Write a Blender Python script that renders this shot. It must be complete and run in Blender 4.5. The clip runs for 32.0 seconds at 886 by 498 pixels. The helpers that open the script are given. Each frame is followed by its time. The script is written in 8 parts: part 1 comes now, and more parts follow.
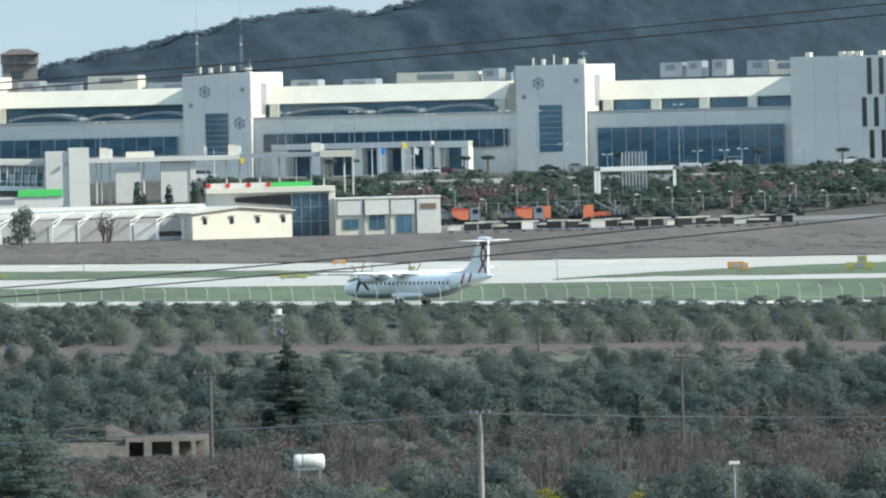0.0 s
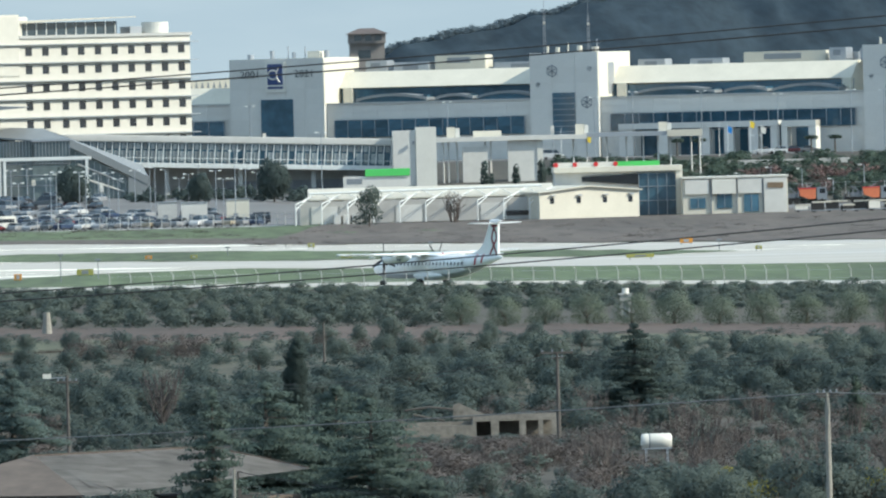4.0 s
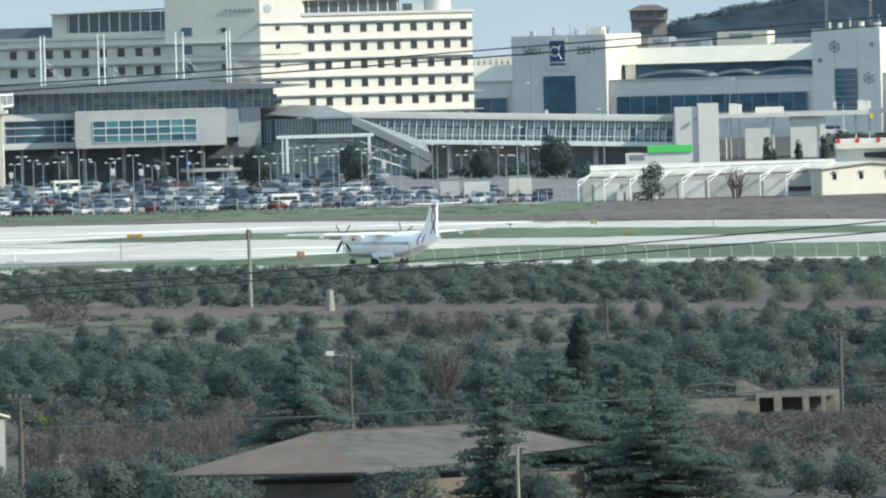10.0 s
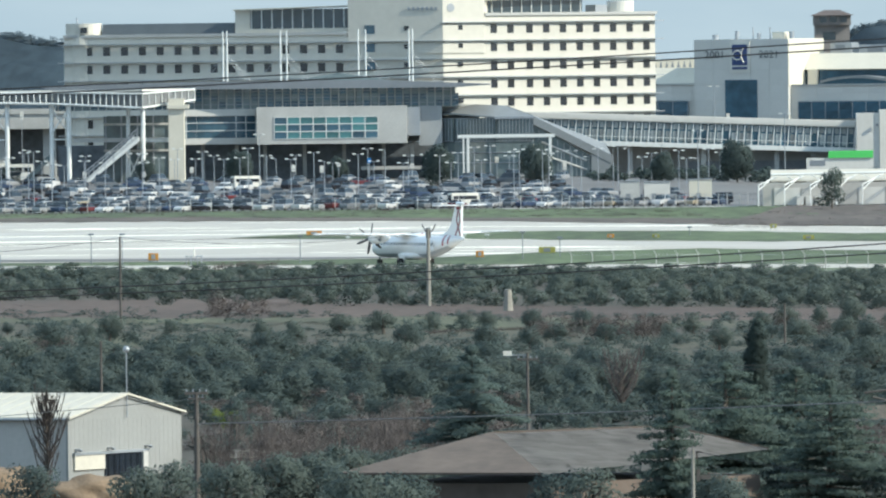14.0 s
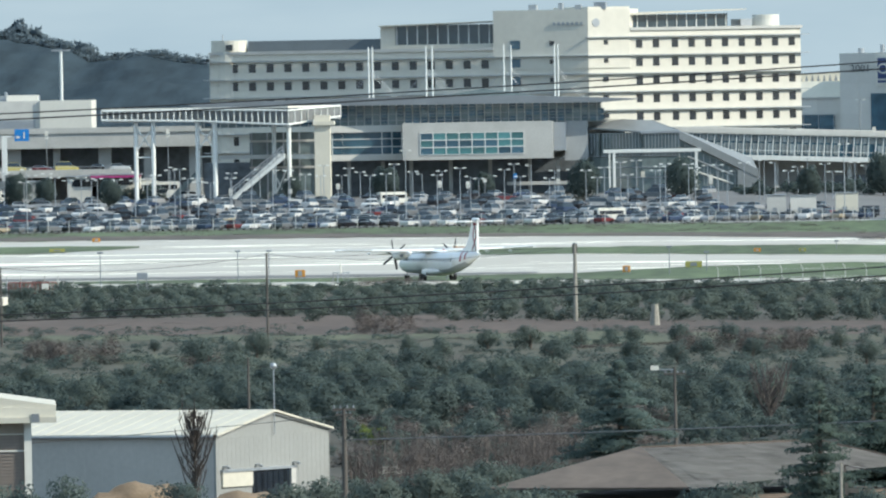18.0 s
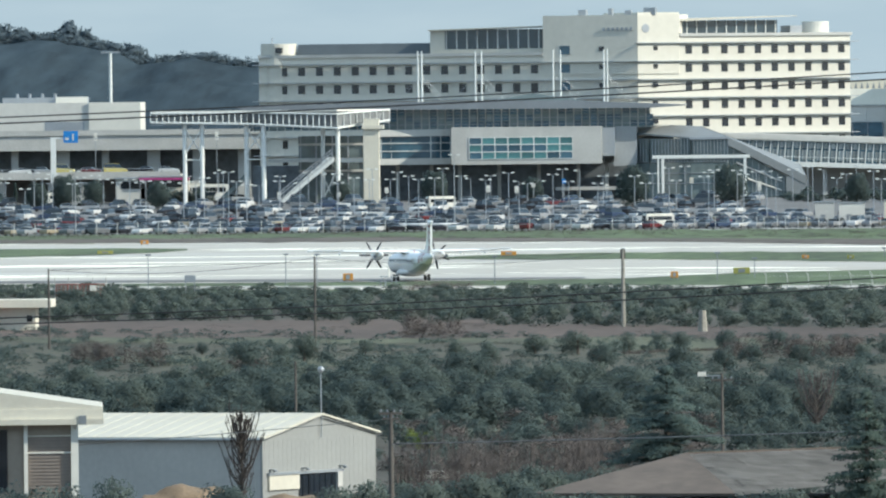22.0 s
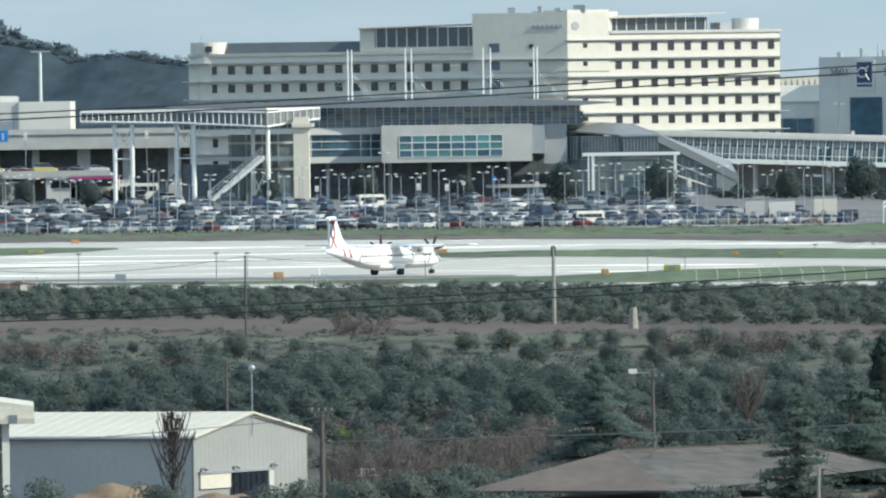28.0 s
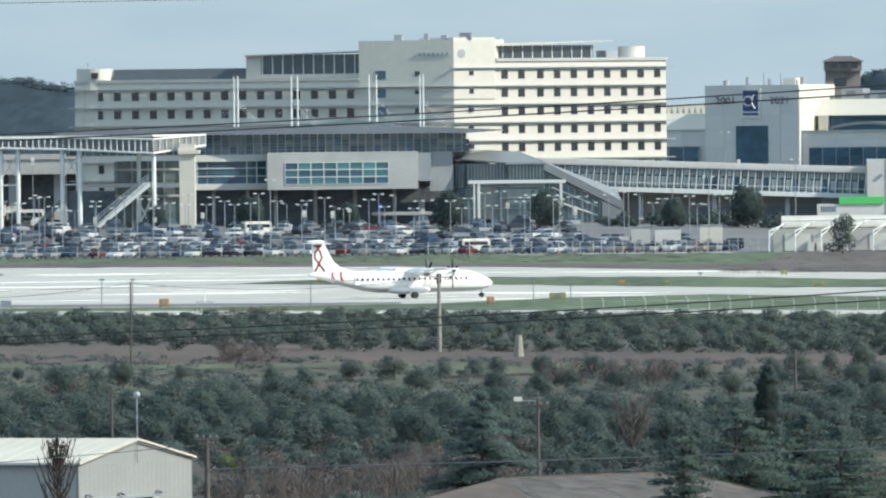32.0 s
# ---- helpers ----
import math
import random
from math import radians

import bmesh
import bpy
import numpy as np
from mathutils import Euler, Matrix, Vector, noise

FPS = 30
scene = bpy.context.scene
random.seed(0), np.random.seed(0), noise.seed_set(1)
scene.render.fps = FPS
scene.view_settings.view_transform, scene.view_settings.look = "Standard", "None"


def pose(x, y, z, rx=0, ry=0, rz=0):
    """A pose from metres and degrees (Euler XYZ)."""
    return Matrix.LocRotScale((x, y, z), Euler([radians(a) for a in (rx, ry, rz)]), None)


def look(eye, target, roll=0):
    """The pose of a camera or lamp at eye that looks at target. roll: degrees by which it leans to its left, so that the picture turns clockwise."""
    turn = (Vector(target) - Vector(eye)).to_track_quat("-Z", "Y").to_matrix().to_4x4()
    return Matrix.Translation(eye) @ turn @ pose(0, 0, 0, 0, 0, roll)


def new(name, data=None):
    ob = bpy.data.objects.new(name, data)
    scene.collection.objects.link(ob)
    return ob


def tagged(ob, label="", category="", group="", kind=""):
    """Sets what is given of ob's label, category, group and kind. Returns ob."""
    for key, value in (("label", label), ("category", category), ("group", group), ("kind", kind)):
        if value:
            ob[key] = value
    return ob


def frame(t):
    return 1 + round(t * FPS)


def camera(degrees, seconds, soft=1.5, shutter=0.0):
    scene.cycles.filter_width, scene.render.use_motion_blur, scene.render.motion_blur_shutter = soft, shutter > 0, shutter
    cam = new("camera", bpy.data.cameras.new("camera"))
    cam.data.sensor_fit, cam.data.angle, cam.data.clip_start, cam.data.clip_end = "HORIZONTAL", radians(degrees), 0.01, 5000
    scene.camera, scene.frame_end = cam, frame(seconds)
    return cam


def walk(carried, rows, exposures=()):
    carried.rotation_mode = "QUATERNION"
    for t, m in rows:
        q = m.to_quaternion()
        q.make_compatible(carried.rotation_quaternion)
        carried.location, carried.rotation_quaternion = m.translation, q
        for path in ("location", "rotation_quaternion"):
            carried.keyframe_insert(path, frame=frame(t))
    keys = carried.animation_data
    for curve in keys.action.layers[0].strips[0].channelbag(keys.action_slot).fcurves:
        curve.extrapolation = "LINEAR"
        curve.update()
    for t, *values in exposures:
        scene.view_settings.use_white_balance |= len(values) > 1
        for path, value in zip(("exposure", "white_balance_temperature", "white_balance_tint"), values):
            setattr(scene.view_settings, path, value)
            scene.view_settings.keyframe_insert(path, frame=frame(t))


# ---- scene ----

# Bearings and drops count in 1/25000 rad, as from a theodolite at the camera: bearing b from the y axis, drop v below the horizon.
RAY = 25000.0
EYE = Vector((0.0, 0.0, 23.0))

cam = camera(3.592, 32.0, soft=2.2)
VIEW = [
    (0.0, 1056, 260, -1.44), (0.5, 953, 256, -1.51), (1.0, 813, 215, -1.46), (1.5, 701, 196, -1.43), (2.0, 645, 194, -1.47), (2.5, 632, 233, -1.48),
    (3.0, 603, 263, -1.59), (3.5, 544, 278, -1.46), (4.0, 441, 281, -1.48), (4.5, 352, 280, -1.47), (6.5, 246, 285, -1.47), (7.0, 188, 289, -1.14),
    (7.5, 125, 286, -1.04), (8.0, 66, 266, -1.03), (8.5, 56, 257, -1.15), (9.0, 35, 280, -1.39), (9.5, 2, 297, -1.56), (10.0, -60, 309, -1.63),
    (10.5, -111, 293, -1.54), (11.0, -151, 296, -1.30), (11.5, -178, 297, -1.13), (12.0, -198, 305, -1.16), (12.5, -251, 301, -1.04), (13.0, -314, 279, -0.80),
    (13.5, -365, 288, -0.74), (14.0, -377, 302, -0.68), (14.5, -399, 299, -0.67), (16.5, -528, 286, -0.80), (17.0, -567, 284, -1.00), (17.5, -594, 271, -1.06),
    (18.0, -636, 271, -1.01), (18.5, -658, 272, -0.79), (19.0, -700, 252, -0.60), (19.5, -713, 228, -0.36), (20.0, -711, 222, -0.44), (20.5, -716, 246, -0.67),
    (21.0, -706, 279, -0.81), (21.5, -711, 286, -0.85), (22.0, -721, 262, -0.61), (22.5, -736, 256, -0.42), (23.0, -727, 251, -0.33), (23.5, -715, 272, -0.45),
    (24.0, -715, 278, -0.48), (24.5, -706, 270, -0.49), (26.5, -643, 263, -0.80), (27.0, -631, 262, -0.84), (27.5, -612, 273, -0.88), (28.0, -598, 267, -0.81),
    (28.5, -592, 260, -0.59), (29.0, -570, 253, -0.64), (29.5, -537, 269, -0.78), (30.0, -529, 272, -0.68), (30.5, -513, 279, -0.52), (31.0, -480, 250, -0.55),
    (31.5, -444, 239, -0.63), (32.0, -395, 221, -0.63),
]
walk(cam, [(t, look(EYE, (1000 * math.tan(b / RAY), 1000, 23.0 - 1000 * v / RAY), roll)) for t, b, v, roll in VIEW],
     exposures=[(0.0, 1.62, 6000, 7), (1.0, 1.58, 6000, 7), (2.0, 1.43, 6000, 7), (4.0, 1.47, 6000, 7), (8.0, 1.53, 6000, 7), (14.0, 1.51, 6000, 7), (20.0, 1.41, 6000, 7), (32.0, 1.44, 6000, 7)])

# ---- light ----
SUN_TURN, SUN_HEIGHT = 108.0, 33.0     # degrees: clockwise from the y axis, above the horizon
world = bpy.data.worlds.new("sky")
scene.world = world
world.use_nodes = True
wn = world.node_tree.nodes
sky = wn.new("ShaderNodeTexSky")
sky.sky_type, sky.sun_disc = "NISHITA", False
sky.sun_elevation, sky.sun_rotation = radians(SUN_HEIGHT), radians(SUN_TURN)
sky.air_density, sky.dust_density, sky.ozone_density, sky.altitude = 1.0, 0.3, 3.0, 100
veil = wn.new("ShaderNodeMix")          # thin high cloud over the clear sky
veil.data_type = "RGBA"
veil.inputs[0].default_value, veil.inputs[7].default_value = 0.85, (1.60, 2.06, 2.37, 1)
world.node_tree.links.new(sky.outputs[0], veil.inputs[6])
world.node_tree.links.new(veil.outputs[2], wn["Background"].inputs[0])
wn["Background"].inputs[1].default_value = 0.132
sun_data = bpy.data.lights.new("sun", "SUN")
sun_data.energy, sun_data.angle, sun_data.color = 2.12, radians(0.6), (1.0, 0.91, 0.74)
sun = new("sun", sun_data)
a, e = radians(SUN_TURN), radians(SUN_HEIGHT)
sun.matrix_world = look((0, 0, 0), (-math.sin(a) * math.cos(e), -math.cos(a) * math.cos(e), -math.sin(e)))


# ---- materials ----
def mat(name, color, rough=0.6, metal=0.0, var=0.25, fine=3.0, coarse=0.25, bump=0.15, island=0.0, each=0.0, spec=0.5, stretch=1.0):
    """A surface with grain (fine, cycles a metre) and stains (coarse), and an uneven relief."""
    m = bpy.data.materials.new(name)
    m.use_nodes = True
    n, l = m.node_tree.nodes, m.node_tree.links
    b = n["Principled BSDF"]
    b.inputs["Roughness"].default_value, b.inputs["Metallic"].default_value = rough, metal
    b.inputs["Specular IOR Level"].default_value = spec
    co = n.new("ShaderNodeTexCoord")
    mp = n.new("ShaderNodeMapping")
    mp.inputs["Scale"].default_value = (1, stretch, 1)
    l.new(co.outputs["Object"], mp.inputs[0])
    mixed = None
    for size, share in ((fine, 0.45), (coarse, 0.55)):
        t = n.new("ShaderNodeTexNoise")
        t.inputs["Scale"].default_value, t.inputs["Detail"].default_value = size, 5
        l.new(mp.outputs[0], t.inputs["Vector"])
        k = n.new("ShaderNodeMath")
        k.operation, k.inputs[1].default_value = "MULTIPLY", share
        l.new(t.outputs["Fac"], k.inputs[0])
        if mixed is None:
            first, mixed = t, k
        else:
            s = n.new("ShaderNodeMath")
            l.new(mixed.outputs[0], s.inputs[0]), l.new(k.outputs[0], s.inputs[1])
            mixed = s
    for share, node, sock in ((island, "ShaderNodeNewGeometry", "Random Per Island"), (each, "ShaderNodeObjectInfo", "Random")):
        if share:
            g = n.new(node)
            k = n.new("ShaderNodeMath")
            k.operation, k.inputs[1].default_value, k.inputs[2].default_value = "MULTIPLY_ADD", share, -share / 2
            l.new(g.outputs[sock], k.inputs[0])
            s = n.new("ShaderNodeMath")
            l.new(mixed.outputs[0], s.inputs[0]), l.new(k.outputs[0], s.inputs[1])
            mixed = s
    ramp = n.new("ShaderNodeValToRGB")
    lo, hi = [max(c * (1 - var), 0) for c in color], [min(c * (1 + var), 1) for c in color]
    ramp.color_ramp.elements[0].position, ramp.color_ramp.elements[1].position = 0.28, 0.72
    ramp.color_ramp.elements[0].color, ramp.color_ramp.elements[1].color = (*lo, 1), (*hi, 1)
    l.new(mixed.outputs[0], ramp.inputs[0]), l.new(ramp.outputs[0], b.inputs["Base Color"])
    if bump:
        bp = n.new("ShaderNodeBump")
        bp.inputs["Strength"].default_value, bp.inputs["Distance"].default_value = bump, 0.05
        l.new(first.outputs["Fac"], bp.inputs["Height"]), l.new(bp.outputs[0], b.inputs["Normal"])
    return m


def leafy(name, color, var=0.3, spread=0.32):
    """Foliage: light and dark clumps, a little light through the leaves."""
    m = mat(name, color, 0.75, 0, var, 1.3, 0.35, 0, island=spread, each=spread * 0.7, spec=0.08)
    n, l = m.node_tree.nodes, m.node_tree.links
    b, out = n["Principled BSDF"], n["Material Output"]
    tr, mx = n.new("ShaderNodeBsdfTranslucent"), n.new("ShaderNodeMixShader")
    mx.inputs[0].default_value = 0.5
    l.new(n["Color Ramp"].outputs[0], tr.inputs[0])
    l.new(b.outputs[0], mx.inputs[1]), l.new(tr.outputs[0], mx.inputs[2]), l.new(mx.outputs[0], out.inputs[0])
    return m


WHITE = mat("white_paint", (0.66, 0.64, 0.575), 0.55, var=0.08, bump=0.03)
CREAM = mat("cream_render", (0.61, 0.575, 0.48), 0.8, var=0.1, bump=0.1)
HOTELW = mat("hotel_render", (0.60, 0.575, 0.50), 0.75, var=0.09, fine=0.8, coarse=0.06, bump=0.08)
STONE = mat("grey_cladding", (0.60, 0.585, 0.54), 0.6, var=0.12, fine=0.7, coarse=0.07, bump=0.08)
STONEP = mat("grey_cladding_panel", (0.615, 0.60, 0.555), 0.55, var=0.06, each=0.25, bump=0.05)
CONC = mat("concrete", (0.46, 0.455, 0.43), 0.85, var=0.2, bump=0.3)
DARK = mat("recess_shade", (0.30, 0.32, 0.34), 0.7, var=0.3)
GREYM = mat("grey_metal", (0.36, 0.38, 0.40), 0.45, 0.5, var=0.12)
LEAD = mat("lead_grey_roof", (0.20, 0.22, 0.24), 0.6, 0.1, var=0.15, bump=0.1)
SLATE = mat("dark_metal_roof", (0.085, 0.10, 0.11), 0.55, 0.1, var=0.2, bump=0.1)
SLAB = mat("mid_grey_panel", (0.34, 0.355, 0.36), 0.6, var=0.12, bump=0.08)
ZINC = mat("zinc_roof", (0.22, 0.235, 0.24), 0.6, 0.1, var=0.15, bump=0.1)
# shade below decks and halls, put into a dark base colour
SHADEM = mat("undercroft_shade", (0.15, 0.17, 0.19), 0.35, var=0.5, fine=0.9, coarse=0.2)
STEELW = mat("white_steel", (0.72, 0.73, 0.70), 0.45, var=0.08, bump=0.03)
RUST = mat("faded_wood", (0.095, 0.085, 0.075), 0.85, var=0.3)
POLEC = mat("pole_concrete", (0.27, 0.255, 0.22), 0.9, var=0.3, bump=0.2)
WIREM = mat("wire_black", (0.012, 0.012, 0.013), 0.6, var=0.2, bump=0)
CABLE = mat("cable_grey", (0.17, 0.17, 0.165), 0.6, var=0.15, bump=0)
GREENP = mat("green_paint", (0.10, 0.55, 0.12), 0.5, var=0.1, bump=0)
ORANGE = mat("orange_paint", (0.60, 0.17, 0.075), 0.5, var=0.2, bump=0.05)
SIGNO = mat("sign_orange", (0.55, 0.25, 0.04), 0.5, var=0.1, bump=0)
SIGNY = mat("sign_yellow", (0.30, 0.29, 0.07), 0.5, var=0.15, bump=0)
REDM = mat("dark_red", (0.34, 0.03, 0.05), 0.45, var=0.1, bump=0)
FADEDR = mat("faded_red_paint", (0.30, 0.09, 0.08), 0.7, var=0.25)
REDS = mat("signal_red", (0.55, 0.03, 0.03), 0.5, var=0.1, bump=0)
BLUEM = mat("sign_blue", (0.035, 0.06, 0.17), 0.4, var=0.1, bump=0)
BLUEL = mat("road_sign_blue", (0.02, 0.20, 0.55), 0.4, var=0.1, bump=0)
YELM = mat("flag_yellow", (0.75, 0.55, 0.05), 0.7, var=0.1, bump=0)
PLANEW = mat("aircraft_white", (0.80, 0.80, 0.79), 0.32, var=0.05, fine=1.2, coarse=0.3, bump=0.0)
PLANEB = mat("aircraft_grey_and_belly_shade", (0.36, 0.38, 0.41), 0.4, var=0.08, bump=0)
RUBBER = mat("rubber", (0.02, 0.02, 0.02), 0.8, var=0.2)
BLADEM = mat("blade_black", (0.03, 0.03, 0.035), 0.5, var=0.2, bump=0)
CHROME = mat("bare_metal", (0.55, 0.55, 0.56), 0.3, 0.9, var=0.1, bump=0)
SHEETG = mat("sheet_metal_grey", (0.255, 0.26, 0.25), 0.75, 0.0, var=0.12, bump=0.1)
SHEETS = mat("sheet_metal_pale", (0.43, 0.415, 0.385), 0.75, 0.0, var=0.12, bump=0.1)
SHEETW = mat("sheet_metal_white", (0.53, 0.50, 0.42), 0.6, 0.0, var=0.12, bump=0.1)
TILE = mat("old_roof_sheet", (0.112, 0.088, 0.072), 0.85, var=0.35, fine=1.5, coarse=0.3, bump=0.4)
TILEL = mat("pale_roof_sheet", (0.225, 0.21, 0.195), 0.85, var=0.4, fine=0.9, coarse=0.25, bump=0.3, each=0.1, stretch=3.5)
EARTH = mat("brown_soil", (0.078, 0.055, 0.043), 0.95, var=0.4, fine=0.6, coarse=0.05, bump=0.6, stretch=0.12)
SAND = mat("sandy_earth", (0.20, 0.145, 0.095), 0.95, var=0.35, fine=5.0, coarse=0.8, bump=0.8)
VERGE = mat("bare_verge", (0.088, 0.072, 0.060), 0.95, var=0.5, fine=0.4, coarse=0.06, bump=0.6, stretch=0.08)
TURF = mat("airfield_turf", (0.072, 0.100, 0.045), 0.95, var=0.6, fine=0.4, coarse=0.05, bump=0.6, stretch=0.08)
SCRUB = mat("grove_floor", (0.052, 0.046, 0.034), 0.95, var=0.5, fine=0.5, coarse=0.06, bump=0.7, stretch=0.15)
ROADM = mat("dry_asphalt", (0.14, 0.135, 0.13), 0.75, var=0.25, fine=0.5, coarse=0.05, bump=0.2)
# blue cast of distance haze is put into the hill's base colour
HILLM = mat("hazed_hill_scrub", (0.037, 0.052, 0.064), 0.95, var=0.42, fine=0.34, coarse=0.13, bump=0.12, spec=0.03, stretch=0.012)
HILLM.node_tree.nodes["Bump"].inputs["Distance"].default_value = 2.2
# OLIVE and OLIVED lean to blue: some haze is mixed into the greens
OLIVE = leafy("olive_leaves", (0.126, 0.155, 0.138), 0.22, 0.08)
OLIVEC = leafy("clipped_olive_leaves", (0.168, 0.202, 0.155), 0.2, 0.06)
OLIVED = leafy("olive_leaves_dark", (0.101, 0.130, 0.122), 0.22, 0.08)
PINEM = leafy("conifer_needles", (0.086, 0.118, 0.095), 0.25, 0.12)
CYPM = leafy("cypress_needles", (0.066, 0.090, 0.082), 0.25, 0.12)
YELLOWB = leafy("yellow_flowering_scrub", (0.22, 0.21, 0.04))
CEDARL = leafy("blue_cedar_needles", (0.122, 0.165, 0.152), 0.2, 0.08)
CEDARM = leafy("cedar_needles", (0.112, 0.150, 0.130), 0.2, 0.1)
GROVEF = mat("grove_soil", (0.058, 0.056, 0.036), 0.95, var=0.6, fine=0.5, coarse=0.07, bump=0.7, stretch=0.15)
MEADOW = mat("dry_meadow", (0.072, 0.078, 0.044), 0.95, var=0.6, fine=0.6, coarse=0.08, bump=0.6, stretch=0.12)
TWIGD = mat("dark_twigs", (0.055, 0.045, 0.040), 0.9, var=0.3, bump=0)
TWIG = mat("bare_twigs", (0.092, 0.078, 0.072), 0.9, var=0.35, island=0.3, bump=0)
BARK = mat("bark", (0.10, 0.085, 0.07), 0.95, var=0.3, bump=0.6)
# leaves on the far hills: haze paled and blued into the colour
HILLT = leafy("hazed_hill_trees", (0.128, 0.166, 0.192), 0.1, 0.04)
CITYT = leafy("clipped_tree", (0.092, 0.120, 0.115), 0.15, 0.06)


def wet(name, color, rough):
    """Rain-wet pavement: pale concrete with sky sheen put into its colour, long stains and sheets of water that lie
    smoother than the rest.
    """
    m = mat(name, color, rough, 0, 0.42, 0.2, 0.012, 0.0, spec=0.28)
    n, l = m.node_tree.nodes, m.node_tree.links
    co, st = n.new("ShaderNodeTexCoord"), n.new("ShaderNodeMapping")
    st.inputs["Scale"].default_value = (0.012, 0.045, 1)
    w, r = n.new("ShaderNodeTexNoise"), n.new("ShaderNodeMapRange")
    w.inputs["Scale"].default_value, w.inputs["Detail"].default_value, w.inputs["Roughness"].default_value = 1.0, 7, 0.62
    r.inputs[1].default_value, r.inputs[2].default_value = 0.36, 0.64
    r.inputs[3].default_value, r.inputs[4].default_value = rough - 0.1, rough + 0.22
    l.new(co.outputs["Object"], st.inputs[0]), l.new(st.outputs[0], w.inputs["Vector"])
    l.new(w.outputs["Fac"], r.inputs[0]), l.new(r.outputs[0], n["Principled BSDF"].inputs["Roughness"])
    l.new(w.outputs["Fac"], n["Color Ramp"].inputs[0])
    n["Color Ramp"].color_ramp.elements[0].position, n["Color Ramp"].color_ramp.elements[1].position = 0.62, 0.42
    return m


# near-white base holds the glare of sky on wet ground
WET = wet("wet_concrete_sheen", (0.74, 0.685, 0.59), 0.46)


def glass(name, color, rough=0.08):
    """Mirror-like dark glazing of a far facade, opaque behind."""
    m = mat(name, color, rough, 0, 0.45, 0.5, 0.12, 0, island=0.35, each=0.3, spec=0.8)
    return m


GLASSB = glass("blue_glazing", (0.05, 0.115, 0.165))
GLASSG = glass("green_glazing", (0.15, 0.19, 0.195))
GLASSP = glass("pale_glazing", (0.34, 0.37, 0.37))
GLASST = glass("teal_glazing", (0.08, 0.22, 0.235))
GLASSN = glass("night_blue_glazing", (0.03, 0.05, 0.065))
GLASSK = glass("dark_glazing", (0.015, 0.02, 0.028))


# ---- building blocks ----
def box(bm, x0, x1, y0, y1, z0, z1, bevel=0.0):
    """An upright block between the given planes."""
    v = [bm.verts.new(p) for p in ((x0, y0, z0), (x1, y0, z0), (x1, y1, z0), (x0, y1, z0), (x0, y0, z1), (x1, y0, z1), (x1, y1, z1), (x0, y1, z1))]
    faces = [bm.faces.new([v[i] for i in q]) for q in ((3, 2, 1, 0), (4, 5, 6, 7), (0, 1, 5, 4), (1, 2, 6, 5), (2, 3, 7, 6), (3, 0, 4, 7))]
    if bevel:
        bmesh.ops.bevel(bm, geom=list({e for f in faces for e in f.edges}), offset=bevel, segments=2, affect="EDGES")
    return bm


def prism(bm, outline, axis, lo, hi):
    """A solid from an outline of (p, q) pairs, pulled along axis 0 (p=y, q=z), 1 (p=x, q=z) or 2 (p=x, q=y)."""
    def put(p, q, r):
        return {0: (r, p, q), 1: (p, r, q), 2: (p, q, r)}[axis]
    a = [bm.verts.new(put(p, q, lo)) for p, q in outline]
    b = [bm.verts.new(put(p, q, hi)) for p, q in outline]
    bm.faces.new(a), bm.faces.new(b)
    for i in range(len(a)):
        j = (i + 1) % len(a)
        bm.faces.new((a[i], a[j], b[j], b[i]))
    bmesh.ops.recalc_face_normals(bm, faces=bm.faces[:])
    return bm


def tube(bm, p, q, r0, r1=None, n=8, cap=True):
    """A tapered round bar from p to q."""
    p, q = Vector(p), Vector(q)
    r1 = r0 if r1 is None else r1
    turn = (q - p).to_track_quat("Z", "X").to_matrix()
    rings = []
    for c, r in ((p, r0), (q, r1)):
        rings.append([bm.verts.new(c + turn @ Vector((r * math.cos(2 * math.pi * i / n), r * math.sin(2 * math.pi * i / n), 0))) for i in range(n)])
    for i in range(n):
        j = (i + 1) % n
        bm.faces.new((rings[0][i], rings[0][j], rings[1][j], rings[1][i]))
    if cap:
        bm.faces.new(rings[0][::-1]), bm.faces.new(rings[1])
    return bm


def loft(bm, rings, cap=True):
    """Skins a row of rings of equal length."""
    vs = [[bm.verts.new(p) for p in ring] for ring in rings]
    n = len(vs[0])
    for a, b in zip(vs, vs[1:]):
        for i in range(n):
            j = (i + 1) % n
            bm.faces.new((a[i], a[j], b[j], b[i]))
    if cap:
        bm.faces.new(vs[0][::-1]), bm.faces.new(vs[-1])
    bmesh.ops.recalc_face_normals(bm, faces=bm.faces[:])
    return bm


def mesh(name, bm, material, smooth=False):
    me = bpy.data.meshes.new(name)
    if smooth:
        for f in bm.faces:
            f.smooth = True
    bm.to_mesh(me)
    bm.free()
    me.materials.append(material)
    return me


def part(name, bm, material, parent, label="", smooth=False):
    """Links a bmesh as one mesh object under a thing or a part."""
    ob = new(name, mesh(name, bm, material, smooth))
    ob.parent = parent
    return tagged(ob, label)


def piece(name, me, parent, m):
    """One of many alike pieces, on shared mesh data."""
    ob = new(name, me)
    ob.parent, ob.matrix_basis = parent, m
    return ob


def thing(name, m, label, category, group="", kind=""):
    ob = new(name)
    ob.empty_display_size = 0.5
    ob.matrix_basis = m
    return tagged(ob, label, category, group, kind)


def solo(name, bm, material, label, category, group="", kind="", m=None, smooth=False):
    ob = new(name, mesh(name, bm, material, smooth))
    if m is not None:
        ob.matrix_basis = m
    return tagged(ob, label, category, group, kind)


B = bmesh.new


def at(b, d):
    """The plan position on bearing b at distance d."""
    return d * b / RAY, d


